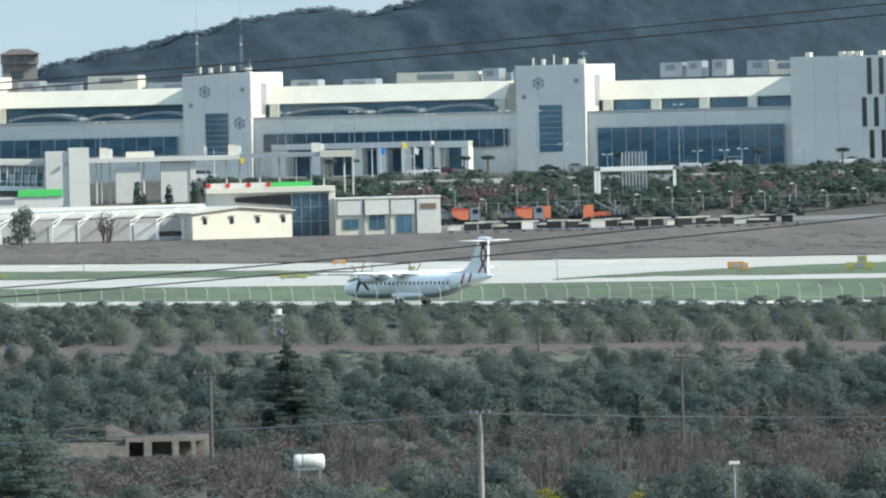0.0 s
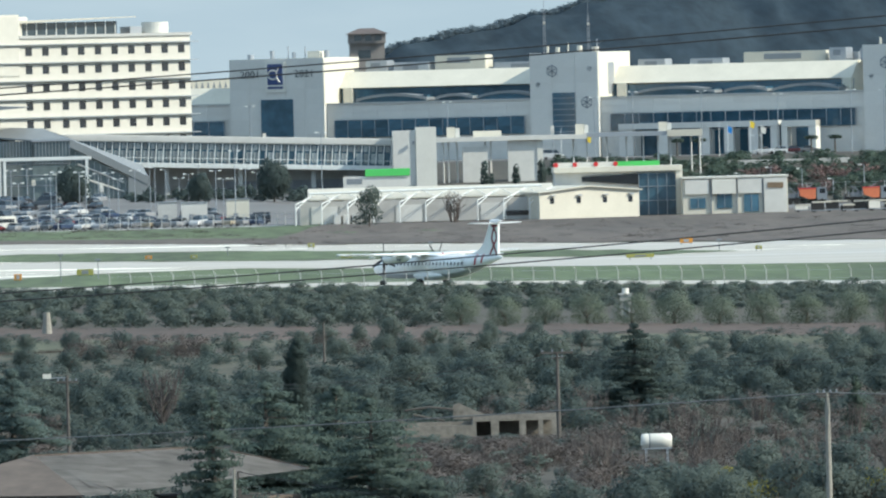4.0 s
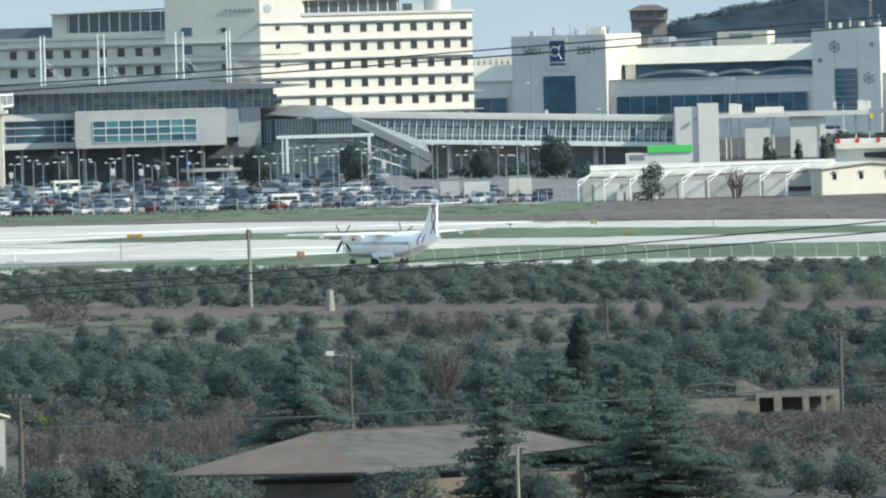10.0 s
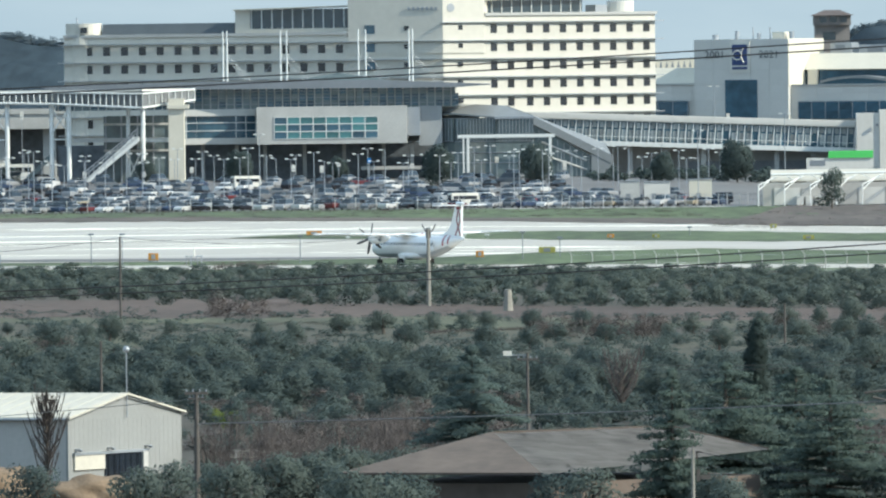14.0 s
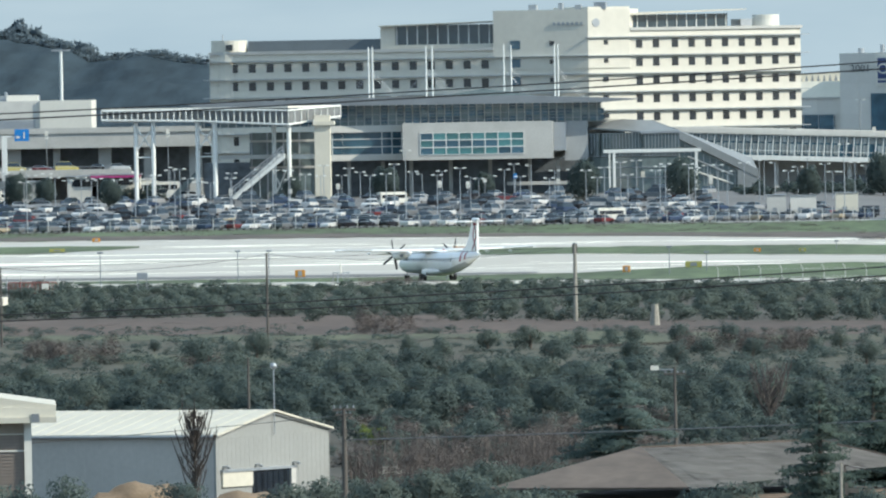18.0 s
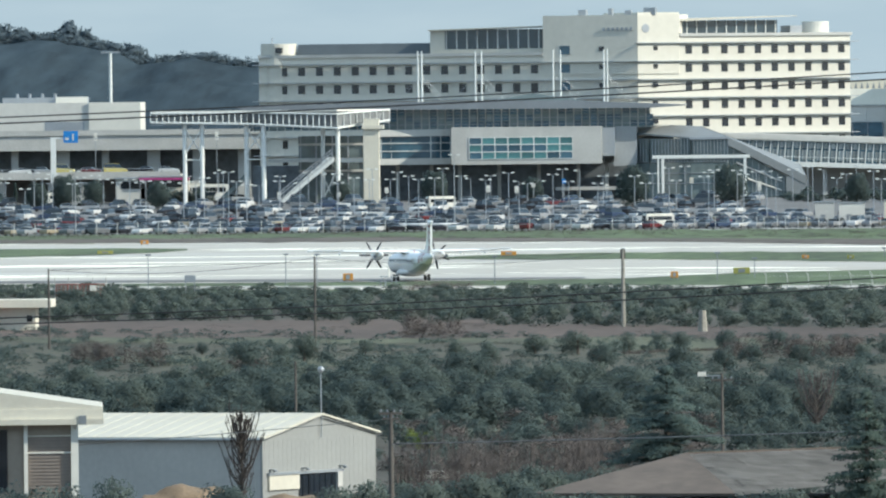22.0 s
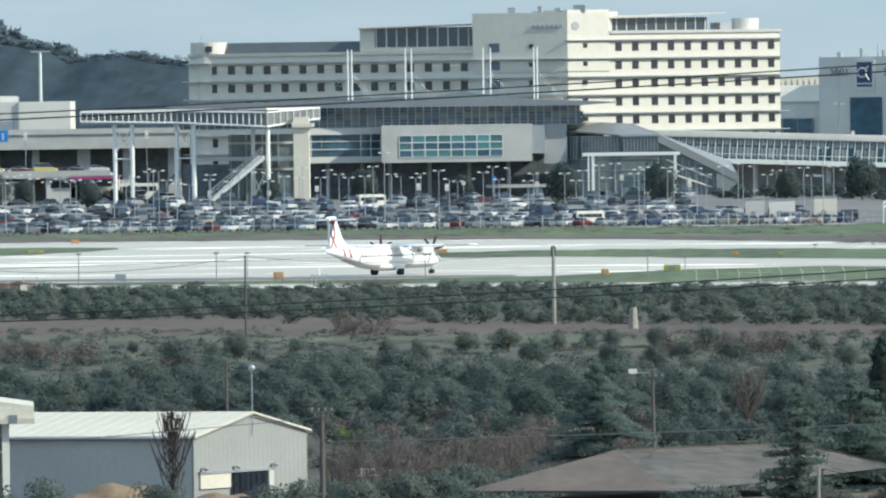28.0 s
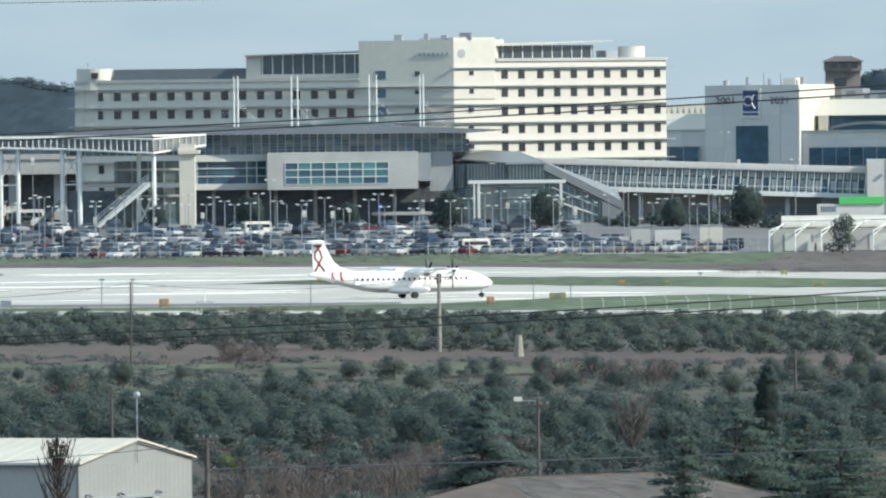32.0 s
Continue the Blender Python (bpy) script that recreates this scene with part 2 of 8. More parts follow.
def high(v, d):
    """The height of what shows v below the horizon at distance d."""
    return 23.0 - v * d / RAY


def fall(b):
    """The airfield falls a little towards the east."""
    return ramp_of(b, [(-5000, -0.4), (-400, -0.4), (500, -0.85), (5000, -0.95)])


def level(b, v, z=0.0):
    """The point of the airfield or grove floor, raised by z, that lies on bearing b, v below the horizon."""
    d = (23.0 - z - (fall(b) if v < 395 else 0)) * RAY / v
    return d * b / RAY, d


def airfield_z(x, y):
    return fall(x * RAY / max(y, 1)) * ramp_of(y, [(0, 0), (1480, 0), (1530, 1), (2380, 1), (2436, 0), (6000, 0)])


def ramp_of(x, table):
    for (x0, y0), (x1, y1) in zip(table, table[1:]):
        if x <= x1:
            k = min(max((x - x0) / (x1 - x0), 0), 1)
            k = k * k * (3 - 2 * k)
            return y0 + (y1 - y0) * k
    return table[-1][1]


NEAR = [(-400, 21.4), (0, 21.3), (60, 18.6), (150, 15.6), (300, 10.5), (450, 5.8), (720, 0), (6000, 0)]
RISE = [(0, 0), (2470, 0), (2655, 4.0), (6000, 4.2)]
BANK = [(0, 0), (2500, 0), (2600, 0.3), (2700, 4.4), (2880, 8.2), (6000, 8.4)]


def ground_z(x, y):
    side = min(max((x - 12) / 36, 0), 1)
    return ramp_of(y, NEAR) + side * ramp_of(y, BANK) + (1 - side) * ramp_of(y, RISE) + airfield_z(x, y)


# ---- ground ----
def sheet(name, xs, ys, zf, material, label, category, kind="structure"):
    verts = [(x, y, zf(x, y)) for y in ys for x in xs]
    w = len(xs)
    faces = [(j * w + i, j * w + i + 1, (j + 1) * w + i + 1, (j + 1) * w + i) for j in range(len(ys) - 1) for i in range(w - 1)]
    me = bpy.data.meshes.new(name)
    me.from_pydata(verts, [], faces)
    me.materials.append(material)
    for p in me.polygons:
        p.use_smooth = True
    return tagged(new(name, me), label, category, kind=kind)


def steps(lo, hi, n):
    return [lo + (hi - lo) * i / n for i in range(n + 1)]


sheet("ground", steps(-4600, -300, 8) + steps(-280, 280, 70) + steps(300, 4600, 8),
      [-400, -150, 0] + steps(20, 720, 35) + steps(760, 2440, 56) + steps(2450, 3000, 44) + steps(3100, 4950, 8),
      lambda x, y: ground_z(x, y) + 0.12 * noise.noise((x * 0.05, y * 0.02, 3)) * (1 if 720 < y < 1640 else 0),
      SCRUB, "dry scrubby olive grove floor with patches of grass", "ground")


def lie(name, rows, material, z, label, category, kind="structure", rough=0.0):
    """A flat sheet between a far and a near edge, given as rows of bearing, far drop, near drop."""
    bm = B()
    fine = []
    for (b0, f0, n0), (b1, f1, n1) in zip(rows, rows[1:]):
        n = max(int((b1 - b0) / 14), 1)
        fine += [(b0 + (b1 - b0) * i / n, f0 + (f1 - f0) * i / n, n0 + (n1 - n0) * i / n) for i in range(n)]
    fine.append(rows[-1])
    cols = []
    for b, f, n in fine:
        jf, jn = rough * noise.noise((b * 0.02, 1.7, z * 50)), rough * noise.noise((b * 0.02, 9.1, z * 50))
        far, near = level(b, f + jf, z), level(b, n + jn, z)
        col = []
        for k in range(17):
            x, y = near[0] + (far[0] - near[0]) * k / 16, near[1] + (far[1] - near[1]) * k / 16
            col.append(bm.verts.new((x, y, z + airfield_z(x, y))))
        cols.append(col)
    for a, c in zip(cols, cols[1:]):
        for k in range(16):
            bm.faces.new((a[k], c[k], c[k + 1], a[k + 1]))
    bmesh.ops.remove_doubles(bm, verts=bm.verts[:], dist=0.001)
    return solo(name, bm, material, label, category, kind=kind)


lie("airfield_grass", [(-2600, 231, 329), (-1484, 235, 334), (-400, 238, 340), (271, 243, 348), (1070, 260, 362), (1850, 272, 380), (2800, 284, 398)],
    TURF, 0.03, "short green airfield grass beside the runway", "grass", rough=2.0)
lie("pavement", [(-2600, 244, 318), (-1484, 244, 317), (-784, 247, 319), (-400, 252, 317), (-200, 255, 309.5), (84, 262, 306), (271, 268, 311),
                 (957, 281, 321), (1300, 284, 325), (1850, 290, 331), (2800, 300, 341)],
    WET, 0.06, "rain-wet concrete runway and taxiway, sky sheen in its pale colour", "runway")
lie("grass_island", [(-753, 277.5, 278.5), (-640, 273, 281), (-400, 271.5, 283), (-228, 272, 286), (84, 275, 293), (357, 282, 296), (751, 290, 301), (961, 297.3, 298)],
    TURF, 0.11, "long strip of grass between two wet taxiways", "grass", rough=1.2)
lie("grass_island", [(-2600, 250, 276), (-1484, 254, 269), (-1250, 255, 264), (-1174, 257.5, 258.5)],
    TURF, 0.11, "pointed strip of grass between two wet taxiways", "grass", rough=1.2)
lie("grass_island", [(1250, 318, 318.5), (1400, 311, 317), (1600, 306, 320), (1850, 302, 322), (2800, 305, 335)],
    TURF, 0.11, "pointed grass strip that parts two taxiways", "grass", rough=1.2)
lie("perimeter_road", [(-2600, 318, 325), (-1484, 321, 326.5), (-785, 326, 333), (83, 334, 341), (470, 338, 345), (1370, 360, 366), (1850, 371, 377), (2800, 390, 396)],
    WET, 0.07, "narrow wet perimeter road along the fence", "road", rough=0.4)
lie("verge", [(-2600, 226, 246), (-1484, 228, 245), (-784, 233, 246), (-300, 236, 250), (84, 240, 256), (271, 239, 266), (957, 236, 279), (1300, 237, 282), (1850, 238, 288), (2800, 240, 298)],
    TURF, 0.10, "strip of rough green grass before the car park", "grass", rough=1.0)
lie("bare_verge", [(150, 252, 257), (271, 234, 266.5), (957, 233, 280), (1300, 233, 283), (1850, 232, 288.5), (2800, 232, 298.5)],
    VERGE, 0.17, "bare brown ploughed strip before the sheds", "soil", rough=1.5)
lie("bare_verge", [(-2600, 240, 244.5), (-1484, 240.5, 244), (-784, 242, 247.3), (-300, 247, 252.5), (84, 253, 262.5), (271, 258, 268.5)],
    VERGE, 0.14, "bare brown edge of the far taxiway", "soil", rough=1.2)
lie("field", [(-2600, 366, 404), (-1484, 386, 411), (-785, 392, 421), (-384, 400, 424), (-52, 408, 432), (300, 414, 436), (700, 418, 438), (1067, 428, 450), (1850, 444, 466), (2800, 460, 482)],
    EARTH, 0.06, "freshly tilled reddish brown field strip", "field", rough=1.5)
lie("grove_soil", [(-2600, 404, 560), (-1484, 411, 570), (-785, 421, 585), (-52, 432, 590), (700, 438, 590), (1067, 450, 590), (2800, 482, 600)],
    GROVEF, 0.05, "bare brown soil under the olives", "soil", rough=2.0)
lie("meadow", [(-2600, 402, 408), (-1484, 410, 419), (-1050, 416, 427), (-785, 421, 428), (-600, 421, 430), (-430, 420, 444), (-150, 427, 446), (30, 436, 444), (84, 438, 440)], MEADOW, 0.09, "patchy grass between field strips", "grass", rough=3.0)
lie("meadow", [(600, 438, 439), (760, 439, 452), (1067, 449, 463), (1500, 458, 470), (1850, 466, 474)], MEADOW, 0.09, "patchy grass between field strips", "grass", rough=2.5)
lie("meadow", [(-1400, 446, 447), (-1250, 445, 462), (-1000, 452, 470), (-800, 462, 466)], MEADOW, 0.09, "thin weeds on the brown soil", "grass", rough=4.0)
lie("shoulder", [(-2600, 310, 316.5), (-1484, 310.5, 315.5), (-784, 313, 318), (-470, 314, 316.5)], ROADM, 0.09, "dark asphalt shoulder along the apron", "asphalt", rough=0.5)


def drape(name, x0, x1, y0, y1, material, lift, label, category):
    sheet(name, steps(x0, x1, 40), steps(y0, y1, 24), lambda x, y: ground_z(x, y) + lift, material, label, category)


drape("car_park", -330, 22, 2478, 2672, ROADM, 0.05, "worn asphalt of a crowded car park", "asphalt")
drape("yard", 10, 330, 2436, 2600, ROADM, 0.06, "grey asphalt yard behind the airfield", "asphalt")
drape("service_road", -330, 36, 2462, 2474, CONC, 0.08, "pale dusty service road along the car park", "road")
drape("forecourt", 40, 330, 2885, 2960, ROADM, 0.07, "asphalt forecourt of the terminal", "asphalt")


# ---- leaves ----
def leaves(seed, count, lumps, size, flat=0.0, slim=1.0):
    """Small leaf clumps as quads round lumps (x, y, z, rx, rz); returns an array of quads."""
    g = np.random.default_rng(seed)
    L = np.array(lumps, float)
    wgt = L[:, 3] ** 2 * L[:, 4]
    k = g.choice(len(L), count, p=wgt / wgt.sum())
    n = g.normal(size=(count, 3))
    n /= np.linalg.norm(n, axis=1)[:, None]
    r = g.uniform(0.78, 1.08, count)[:, None]
    c = L[k, :3] + n * r * np.stack([L[k, 3], L[k, 3], L[k, 4]], 1)
    nn = n + g.normal(size=(count, 3)) * 0.28
    nn[:, 2] += flat
    nn /= np.linalg.norm(nn, axis=1)[:, None]
    a = np.cross(nn, g.normal(size=(count, 3)))
    a /= np.linalg.norm(a, axis=1)[:, None]
    b = np.cross(nn, a)
    s = (size * g.uniform(0.55, 1.25, count))[:, None]
    t = s * g.uniform(0.5, 0.9, count)[:, None] * slim
    # each spray turns its leaves out from its clump and from the whole crown
    mid = np.average(L[:, :3], axis=0, weights=wgt)
    span = np.abs(L[:, :3] - mid).max(0) + L[:, 3:5].max() + 0.01
    out = (c - mid) / span ** 2 * span.mean()
    out /= np.linalg.norm(out, axis=1)[:, None] + 1e-6
    f = 0.55 * n + 0.65 * out + 0.12 * g.normal(size=(count, 3))
    f /= np.linalg.norm(f, axis=1)[:, None]
    return np.concatenate([np.stack([c - a * s, c - b * t * 0.6, c + a * s, c + b * t], 1), f[:, None, :]], 1)


def quad_mesh(name, q, material):
    """Leaf quads (four corners and the way that the spray faces) as one mesh."""
    me = bpy.data.meshes.new(name)
    n = len(q)
    face, q = q[:, 4], np.ascontiguousarray(q[:, :4])
    me.vertices.add(n * 4), me.loops.add(n * 4), me.polygons.add(n)
    me.vertices.foreach_set("co", q.reshape(-1))
    me.loops.foreach_set("vertex_index", np.arange(n * 4, dtype=np.int32))
    me.polygons.foreach_set("loop_start", np.arange(0, n * 4, 4, dtype=np.int32))
    me.update(calc_edges=True)
    me.polygons.foreach_set("use_smooth", np.ones(n, dtype=bool))
    turned = me.attributes.new("custom_normal", "FLOAT_VECTOR", "POINT")
    turned.data.foreach_set("vector", np.repeat(face, 4, axis=0).astype(np.float32).reshape(-1))
    me.materials.append(material)
    return me


def lumpy(seed, w, h, n, base=0.3):
    """Lumps of a round uneven crown of width w and height h."""
    g = random.Random(seed)
    out = [(0, 0, base + (h - base) * 0.5, w * 0.33, (h - base) * 0.36)]
    for i in range(n):
        a, u = g.uniform(0, 6.28), g.uniform(0, 1)
        rr = w * 0.5 * math.sqrt(1 - 0.85 * u * u) * g.uniform(0.5, 0.8)
        out.append((rr * math.cos(a), rr * math.sin(a), base + (h - base) * (0.12 + 0.74 * u), w * g.uniform(0.13, 0.24), (h - base) * g.uniform(0.12, 0.22)))
    return out


def tiers(seed, w, h, n, base=0.5, droop=0.0, taper=0.85):
    """Lumps of a conifer: whorls of flat sprays that shorten upwards."""
    g = random.Random(seed)
    out = []
    for i in range(n):
        u = i / (n - 1)
        z, reach = base + (h - base) * u, w * 0.5 * (1 - u) ** taper * g.uniform(0.8, 1.12) + 0.1
        for j in range(max(4, int(8 * (1 - u) + 3))):
            a, r1, dz = g.uniform(0, 6.28), reach * g.uniform(0.75, 1.1), g.uniform(-0.3, 0.3) * (h - base) / n
            for k in (0.25, 0.5, 0.75, 1.0):
                out.append((r1 * k * math.cos(a), r1 * k * math.sin(a), z + dz + (0.12 - droop * k) * r1 * k,
                            (0.11 * w * (1 - 0.7 * u) + 0.1) * (1.2 - 0.55 * k), 0.24 * (h - base) / n + 0.05))
    return out


def trunk(h, r, lean, seed, limbs=4, spread=0.8):
    g = random.Random(seed)
    bm = B()
    top = Vector((lean, lean * 0.5, h))
    tube(bm, (0, 0, -0.15), top * 0.55, r, r * 0.8, 7)
    tube(bm, top * 0.54, top, r * 0.8, r * 0.5, 7)
    for i in range(limbs):
        a = g.uniform(0, 6.28)
        s = top * g.uniform(0.5, 0.95)
        tube(bm, s, s + Vector((spread * math.cos(a), spread * math.sin(a), spread * g.uniform(0.6, 1.2))), r * 0.5, r * 0.16, 5)
    return bm


def twiggy(seed, w, h, n, r=0.03):
    """A bare bush: forking twigs."""
    g = random.Random(seed)
    bm = B()
    for i in range(n):
        a, u = g.uniform(0, 6.28), g.uniform(0.05, 0.5)
        p = Vector((0.12 * w * math.cos(a), 0.12 * w * math.sin(a), 0))
        q = Vector((u * w * math.cos(a), u * w * math.sin(a), h * g.uniform(0.45, 1.0)))
        mid = p.lerp(q, 0.5) + Vector((0, 0, 0.1 * h))
        tube(bm, p, mid, r, r * 0.7, 3, False), tube(bm, mid, q, r * 0.7, r * 0.3, 3, False)
        for k in range(3):
            s = mid.lerp(q, g.uniform(0.1, 0.8))
            tube(bm, s, s + Vector((g.uniform(-1, 1) * 0.2 * w, g.uniform(-1, 1) * 0.2 * w, g.uniform(0.1, 0.28) * h)), r * 0.5, r * 0.2, 3, False)
    return bm


def tree(name, m, crown, wood, label, category, group=""):
    root = thing(name, m, label, category, group)
    for n, me in (("trunk", wood), ("crown", crown)):
        if me is not None:
            piece(n, me, root, Matrix())
    return root


# olive trees: six crowns and three trunks, shared
OLIVES = [(quad_mesh("crown", leaves(10 + i, 2300, lumpy(10 + i, 3.1, 2.8, 22, 0.1), 0.092), OLIVE if i % 3 else OLIVED)) for i in range(7)]
OTRUNK = [mesh("trunk", trunk(1.1, 0.16, 0.1 * i - 0.1, 40 + i), BARK) for i in range(3)]
rnd = random.Random(5)


def olive(x, y, s, group, label="grey-green olive tree with a rounded crown", broad=1.0):
    i = rnd.randrange(7)
    return tree("olive_tree", pose(x, y, ground_z(x, y), 0, 0, rnd.uniform(0, 360)) @ Matrix.Diagonal((broad * s * rnd.uniform(0.9, 1.15), broad * s * rnd.uniform(0.9, 1.15), s * rnd.uniform(0.85, 1.12), 1)),
                OLIVES[i], OTRUNK[i % 3], label, "olive tree", group)


def placed(q, w, h, where):
    """Leaf quads stretched to a width and height and set down somewhere."""
    q = q.copy()
    q[:, :4] = q[:, :4] * (w, w, h) + where
    q[:, 4] /= (w, w, h)
    q[:, 4] /= np.linalg.norm(q[:, 4], axis=1)[:, None]
    return q


def grove(name, spots, material, count, size, label, category, slim=1.0):
    """A far wood as one object of countless leaf clumps; spots of x, y, width, height."""
    base = [leaves(70 + i, count, lumpy(70 + i, 1.0, 1.0, 13, -0.05), size, 0.0, slim) for i in range(6)]
    out = []
    for x, y, w, h in spots:
        a = rnd.uniform(0, 6.28)
        q = base[rnd.randrange(6)].copy()
        c, s = math.cos(a), math.sin(a)
        q = np.stack([q[..., 0] * c - q[..., 1] * s, q[..., 0] * s + q[..., 1] * c, q[..., 2]], -1)
        out.append(placed(q, w, h, (x, y, ground_z(x, y))))
    return tagged(new(name, quad_mesh(name, np.concatenate(out), material)), label, category, kind="stuff")


def strip(b, w):
    """Plan position in the groves, whose rows run a little askew."""
    return level(b, w + 0.018 * b)


# belt of olives behind the perimeter fence
spots, shade = [], []
for w, gap in ((352, 40), (356, 46), (361, 44), (366, 52), (371, 48), (377, 55), (383, 52), (389, 58), (395, 60), (400, 56), (405, 58), (410, 54)):
    b = -2300 + rnd.uniform(0, 40)
    while b < (2600 if w < 402 else 440):
        x, y = strip(b, w + rnd.uniform(-2, 2))
        if b > 450 and w > 384:
            break
        k = min((w - 352) / 43, 1)
        (spots if b < 450 or w < 372 else shade).append((x, y, rnd.uniform(2.4, 4.2), rnd.uniform(1.0, 1.7) * (0.62 if b < -600 and w < 370 else 1) + 0.6 * k * (b < 450)))
        b += gap * rnd.uniform(0.7, 1.5)
grove("olive_grove", spots, OLIVE, 620, 0.058, "dense belt of grey-green olive trees behind the fence", "olive grove")
grove("olive_grove", shade, OLIVED, 520, 0.062, "dark olive rows behind the clipped trees", "olive grove")
CLIP = [quad_mesh("crown", leaves(30 + i, 4600, [(0, 0, 1.3, 1.75, 1.35)] * 2 + lumpy(30 + i, 4.2, 3.2, 30, -0.3), 0.075), OLIVEC) for i in range(3)]
b = 470
while b < 2000:
    x, y = strip(b, 410 + rnd.uniform(-1.5, 1.5))
    tree("olive_tree", pose(x, y, ground_z(x, y), 0, 0, rnd.uniform(0, 360)) @ Matrix.Diagonal((rnd.uniform(1.0, 1.15), rnd.uniform(1.0, 1.15), rnd.uniform(0.95, 1.12), 1)),
         CLIP[rnd.randrange(3)], OTRUNK[0], "round clipped olive tree at the edge of a tilled field", "olive tree", "olives in a row")
    b += rnd.uniform(70, 80)
# olives that stand alone past the field: bearing, drop of the foot, size
for b, v, s in ((-1074, 478, 1.1), (-1010, 466, 0.7), (-969, 462, 0.95), (-484, 452, 1.0), (-560, 452, 0.8), (-444, 480, 0.9), (-394, 449, 0.7), (-340, 446, 0.6), (-299, 448, 0.65), (-224, 447, 0.75),
                (-224, 484, 0.8), (-180, 470, 0.75), (-134, 452, 0.95), (-90, 474, 0.8), (65, 459, 0.65), (110, 488, 0.95), (20, 470, 0.6), (-700, 455, 0.6), (-640, 470, 0.85), (-300, 480, 0.85),
                (185, 452, 0.7), (230, 447, 0.85), (290, 446, 0.75), (350, 448, 1.0), (420, 455, 0.8), (250, 478, 0.9), (330, 475, 0.85), (520, 452, 0.7), (600, 450, 0.75), (-1240, 452, 0.5), (-1150, 446, 0.5), (-860, 450, 0.5)):
    olive(*level(b, v), s, "young olives")
for i in range(60):
    b = rnd.uniform(150, 1950)
    x, y = level(b, rnd.uniform(462, 492) + 0.012 * (b - 900))
    olive(x, y, rnd.uniform(0.5, 0.85), "young olives")


def grove_edge(b):
    return ramp_of(b, [(-1750, 530), (-1284, 532), (-984, 509), (-784, 505), (-584, 521), (-384, 520), (-184, 532), (15, 545), (200, 532), (352, 518), (552, 506), (952, 511), (1152, 517), (2150, 535)])


# dense dark grove
spots = []
for i in range(430):
    b = rnd.uniform(-1750, 2150)
    u = rnd.random()
    v = grove_edge(b) * (1 - u) + 590 * u + rnd.uniform(-7, 4)
    x, y = level(b, v)
    if not (335 < b < 665 and v > 596):
        spots.append((x, y, rnd.uniform(2.8, 4.4), rnd.uniform(1.9, 2.9)))
grove("olive_grove", spots, OLIVED, 1250, 0.042, "dense dark grove of old olive trees", "olive grove")
for i in range(170):
    b = -1700 + 3750 * (i + rnd.uniform(0, 1)) / 170
    x, y = level(b, rnd.uniform(0, 1) ** 1.5 * 58 + grove_edge(b) - 3)
    if not (335 < b < 665 and y < 965):
        olive(x, y, rnd.uniform(0.75, 1.2), "olives of the grove", "old grey-green olive tree in a dense grove", 1.15)
# rough grass and weeds along the airfield verges
spots = []
for i in range(900):
    b = rnd.uniform(-1650, 2000)
    v = ramp_of(b, [(-1650, 236), (-300, 242), (200, 250), (957, 256), (2000, 260)]) + rnd.uniform(-9, 22 if b > 100 else 5)
    x, y = level(b, v)
    spots.append((x, y, rnd.uniform(1.5, 6.0), rnd.uniform(0.2, 0.65)))
grove("dry_grass", spots, TWIG, 60, 0.10, "tufts of dry grass on the airfield verge", "grass", 0.4)
spots = []
for i in range(500):
    b = rnd.uniform(-1650, 2000)
    x, y = level(b, ramp_of(b, [(-1650, 328), (-784, 334), (270, 345), (1070, 364), (2000, 384)]) + rnd.uniform(-8, 8))
    spots.append((x, y, rnd.uniform(0.6, 2.4), rnd.uniform(0.15, 0.6)))
for i in range(170):
    b = rnd.gauss(-730, 45)
    x, y = level(b, 331 + rnd.uniform(-4, 6))
    spots.append((x, y, rnd.uniform(0.6, 1.6), rnd.uniform(0.3, 0.9)))
grove("dry_grass", spots, TWIG, 60, 0.10, "weeds and bare bushes along the perimeter fence", "grass", 0.35)
# tufts and low shrubs over the grove floor
spots = []
for i in range(230):
    b = rnd.uniform(-1700, 600)
    x, y = level(b, rnd.uniform(446, grove_edge(b) - 4))
    spots.append((x, y, rnd.uniform(1.4, 3.2), rnd.uniform(0.5, 1.5)))
grove("undergrowth", spots, OLIVED, 300, 0.06, "young shrubs and suckers between the olives", "undergrowth")
spots = []
for i in range(2400):
    x, y = strip(rnd.uniform(-1750, 2150), 425 + 150 * rnd.random() ** 1.3)
    spots.append((x, y, rnd.uniform(0.7, 2.8), rnd.uniform(0.15, 0.7)))
grove("undergrowth", spots, OLIVED, 90, 0.09, "low weeds and shoots on the grove floor", "undergrowth")
spots = []
for i in range(1300):
    x, y = strip(rnd.uniform(-1750, 2150), 400 + 130 * rnd.random())
    spots.append((x, y, rnd.uniform(1.5, 5.0), rnd.uniform(0.10, 0.45)))
grove("dry_grass", spots, TWIG, 90, 0.08, "dry brown grass and weeds between the trees", "grass", 0.25)


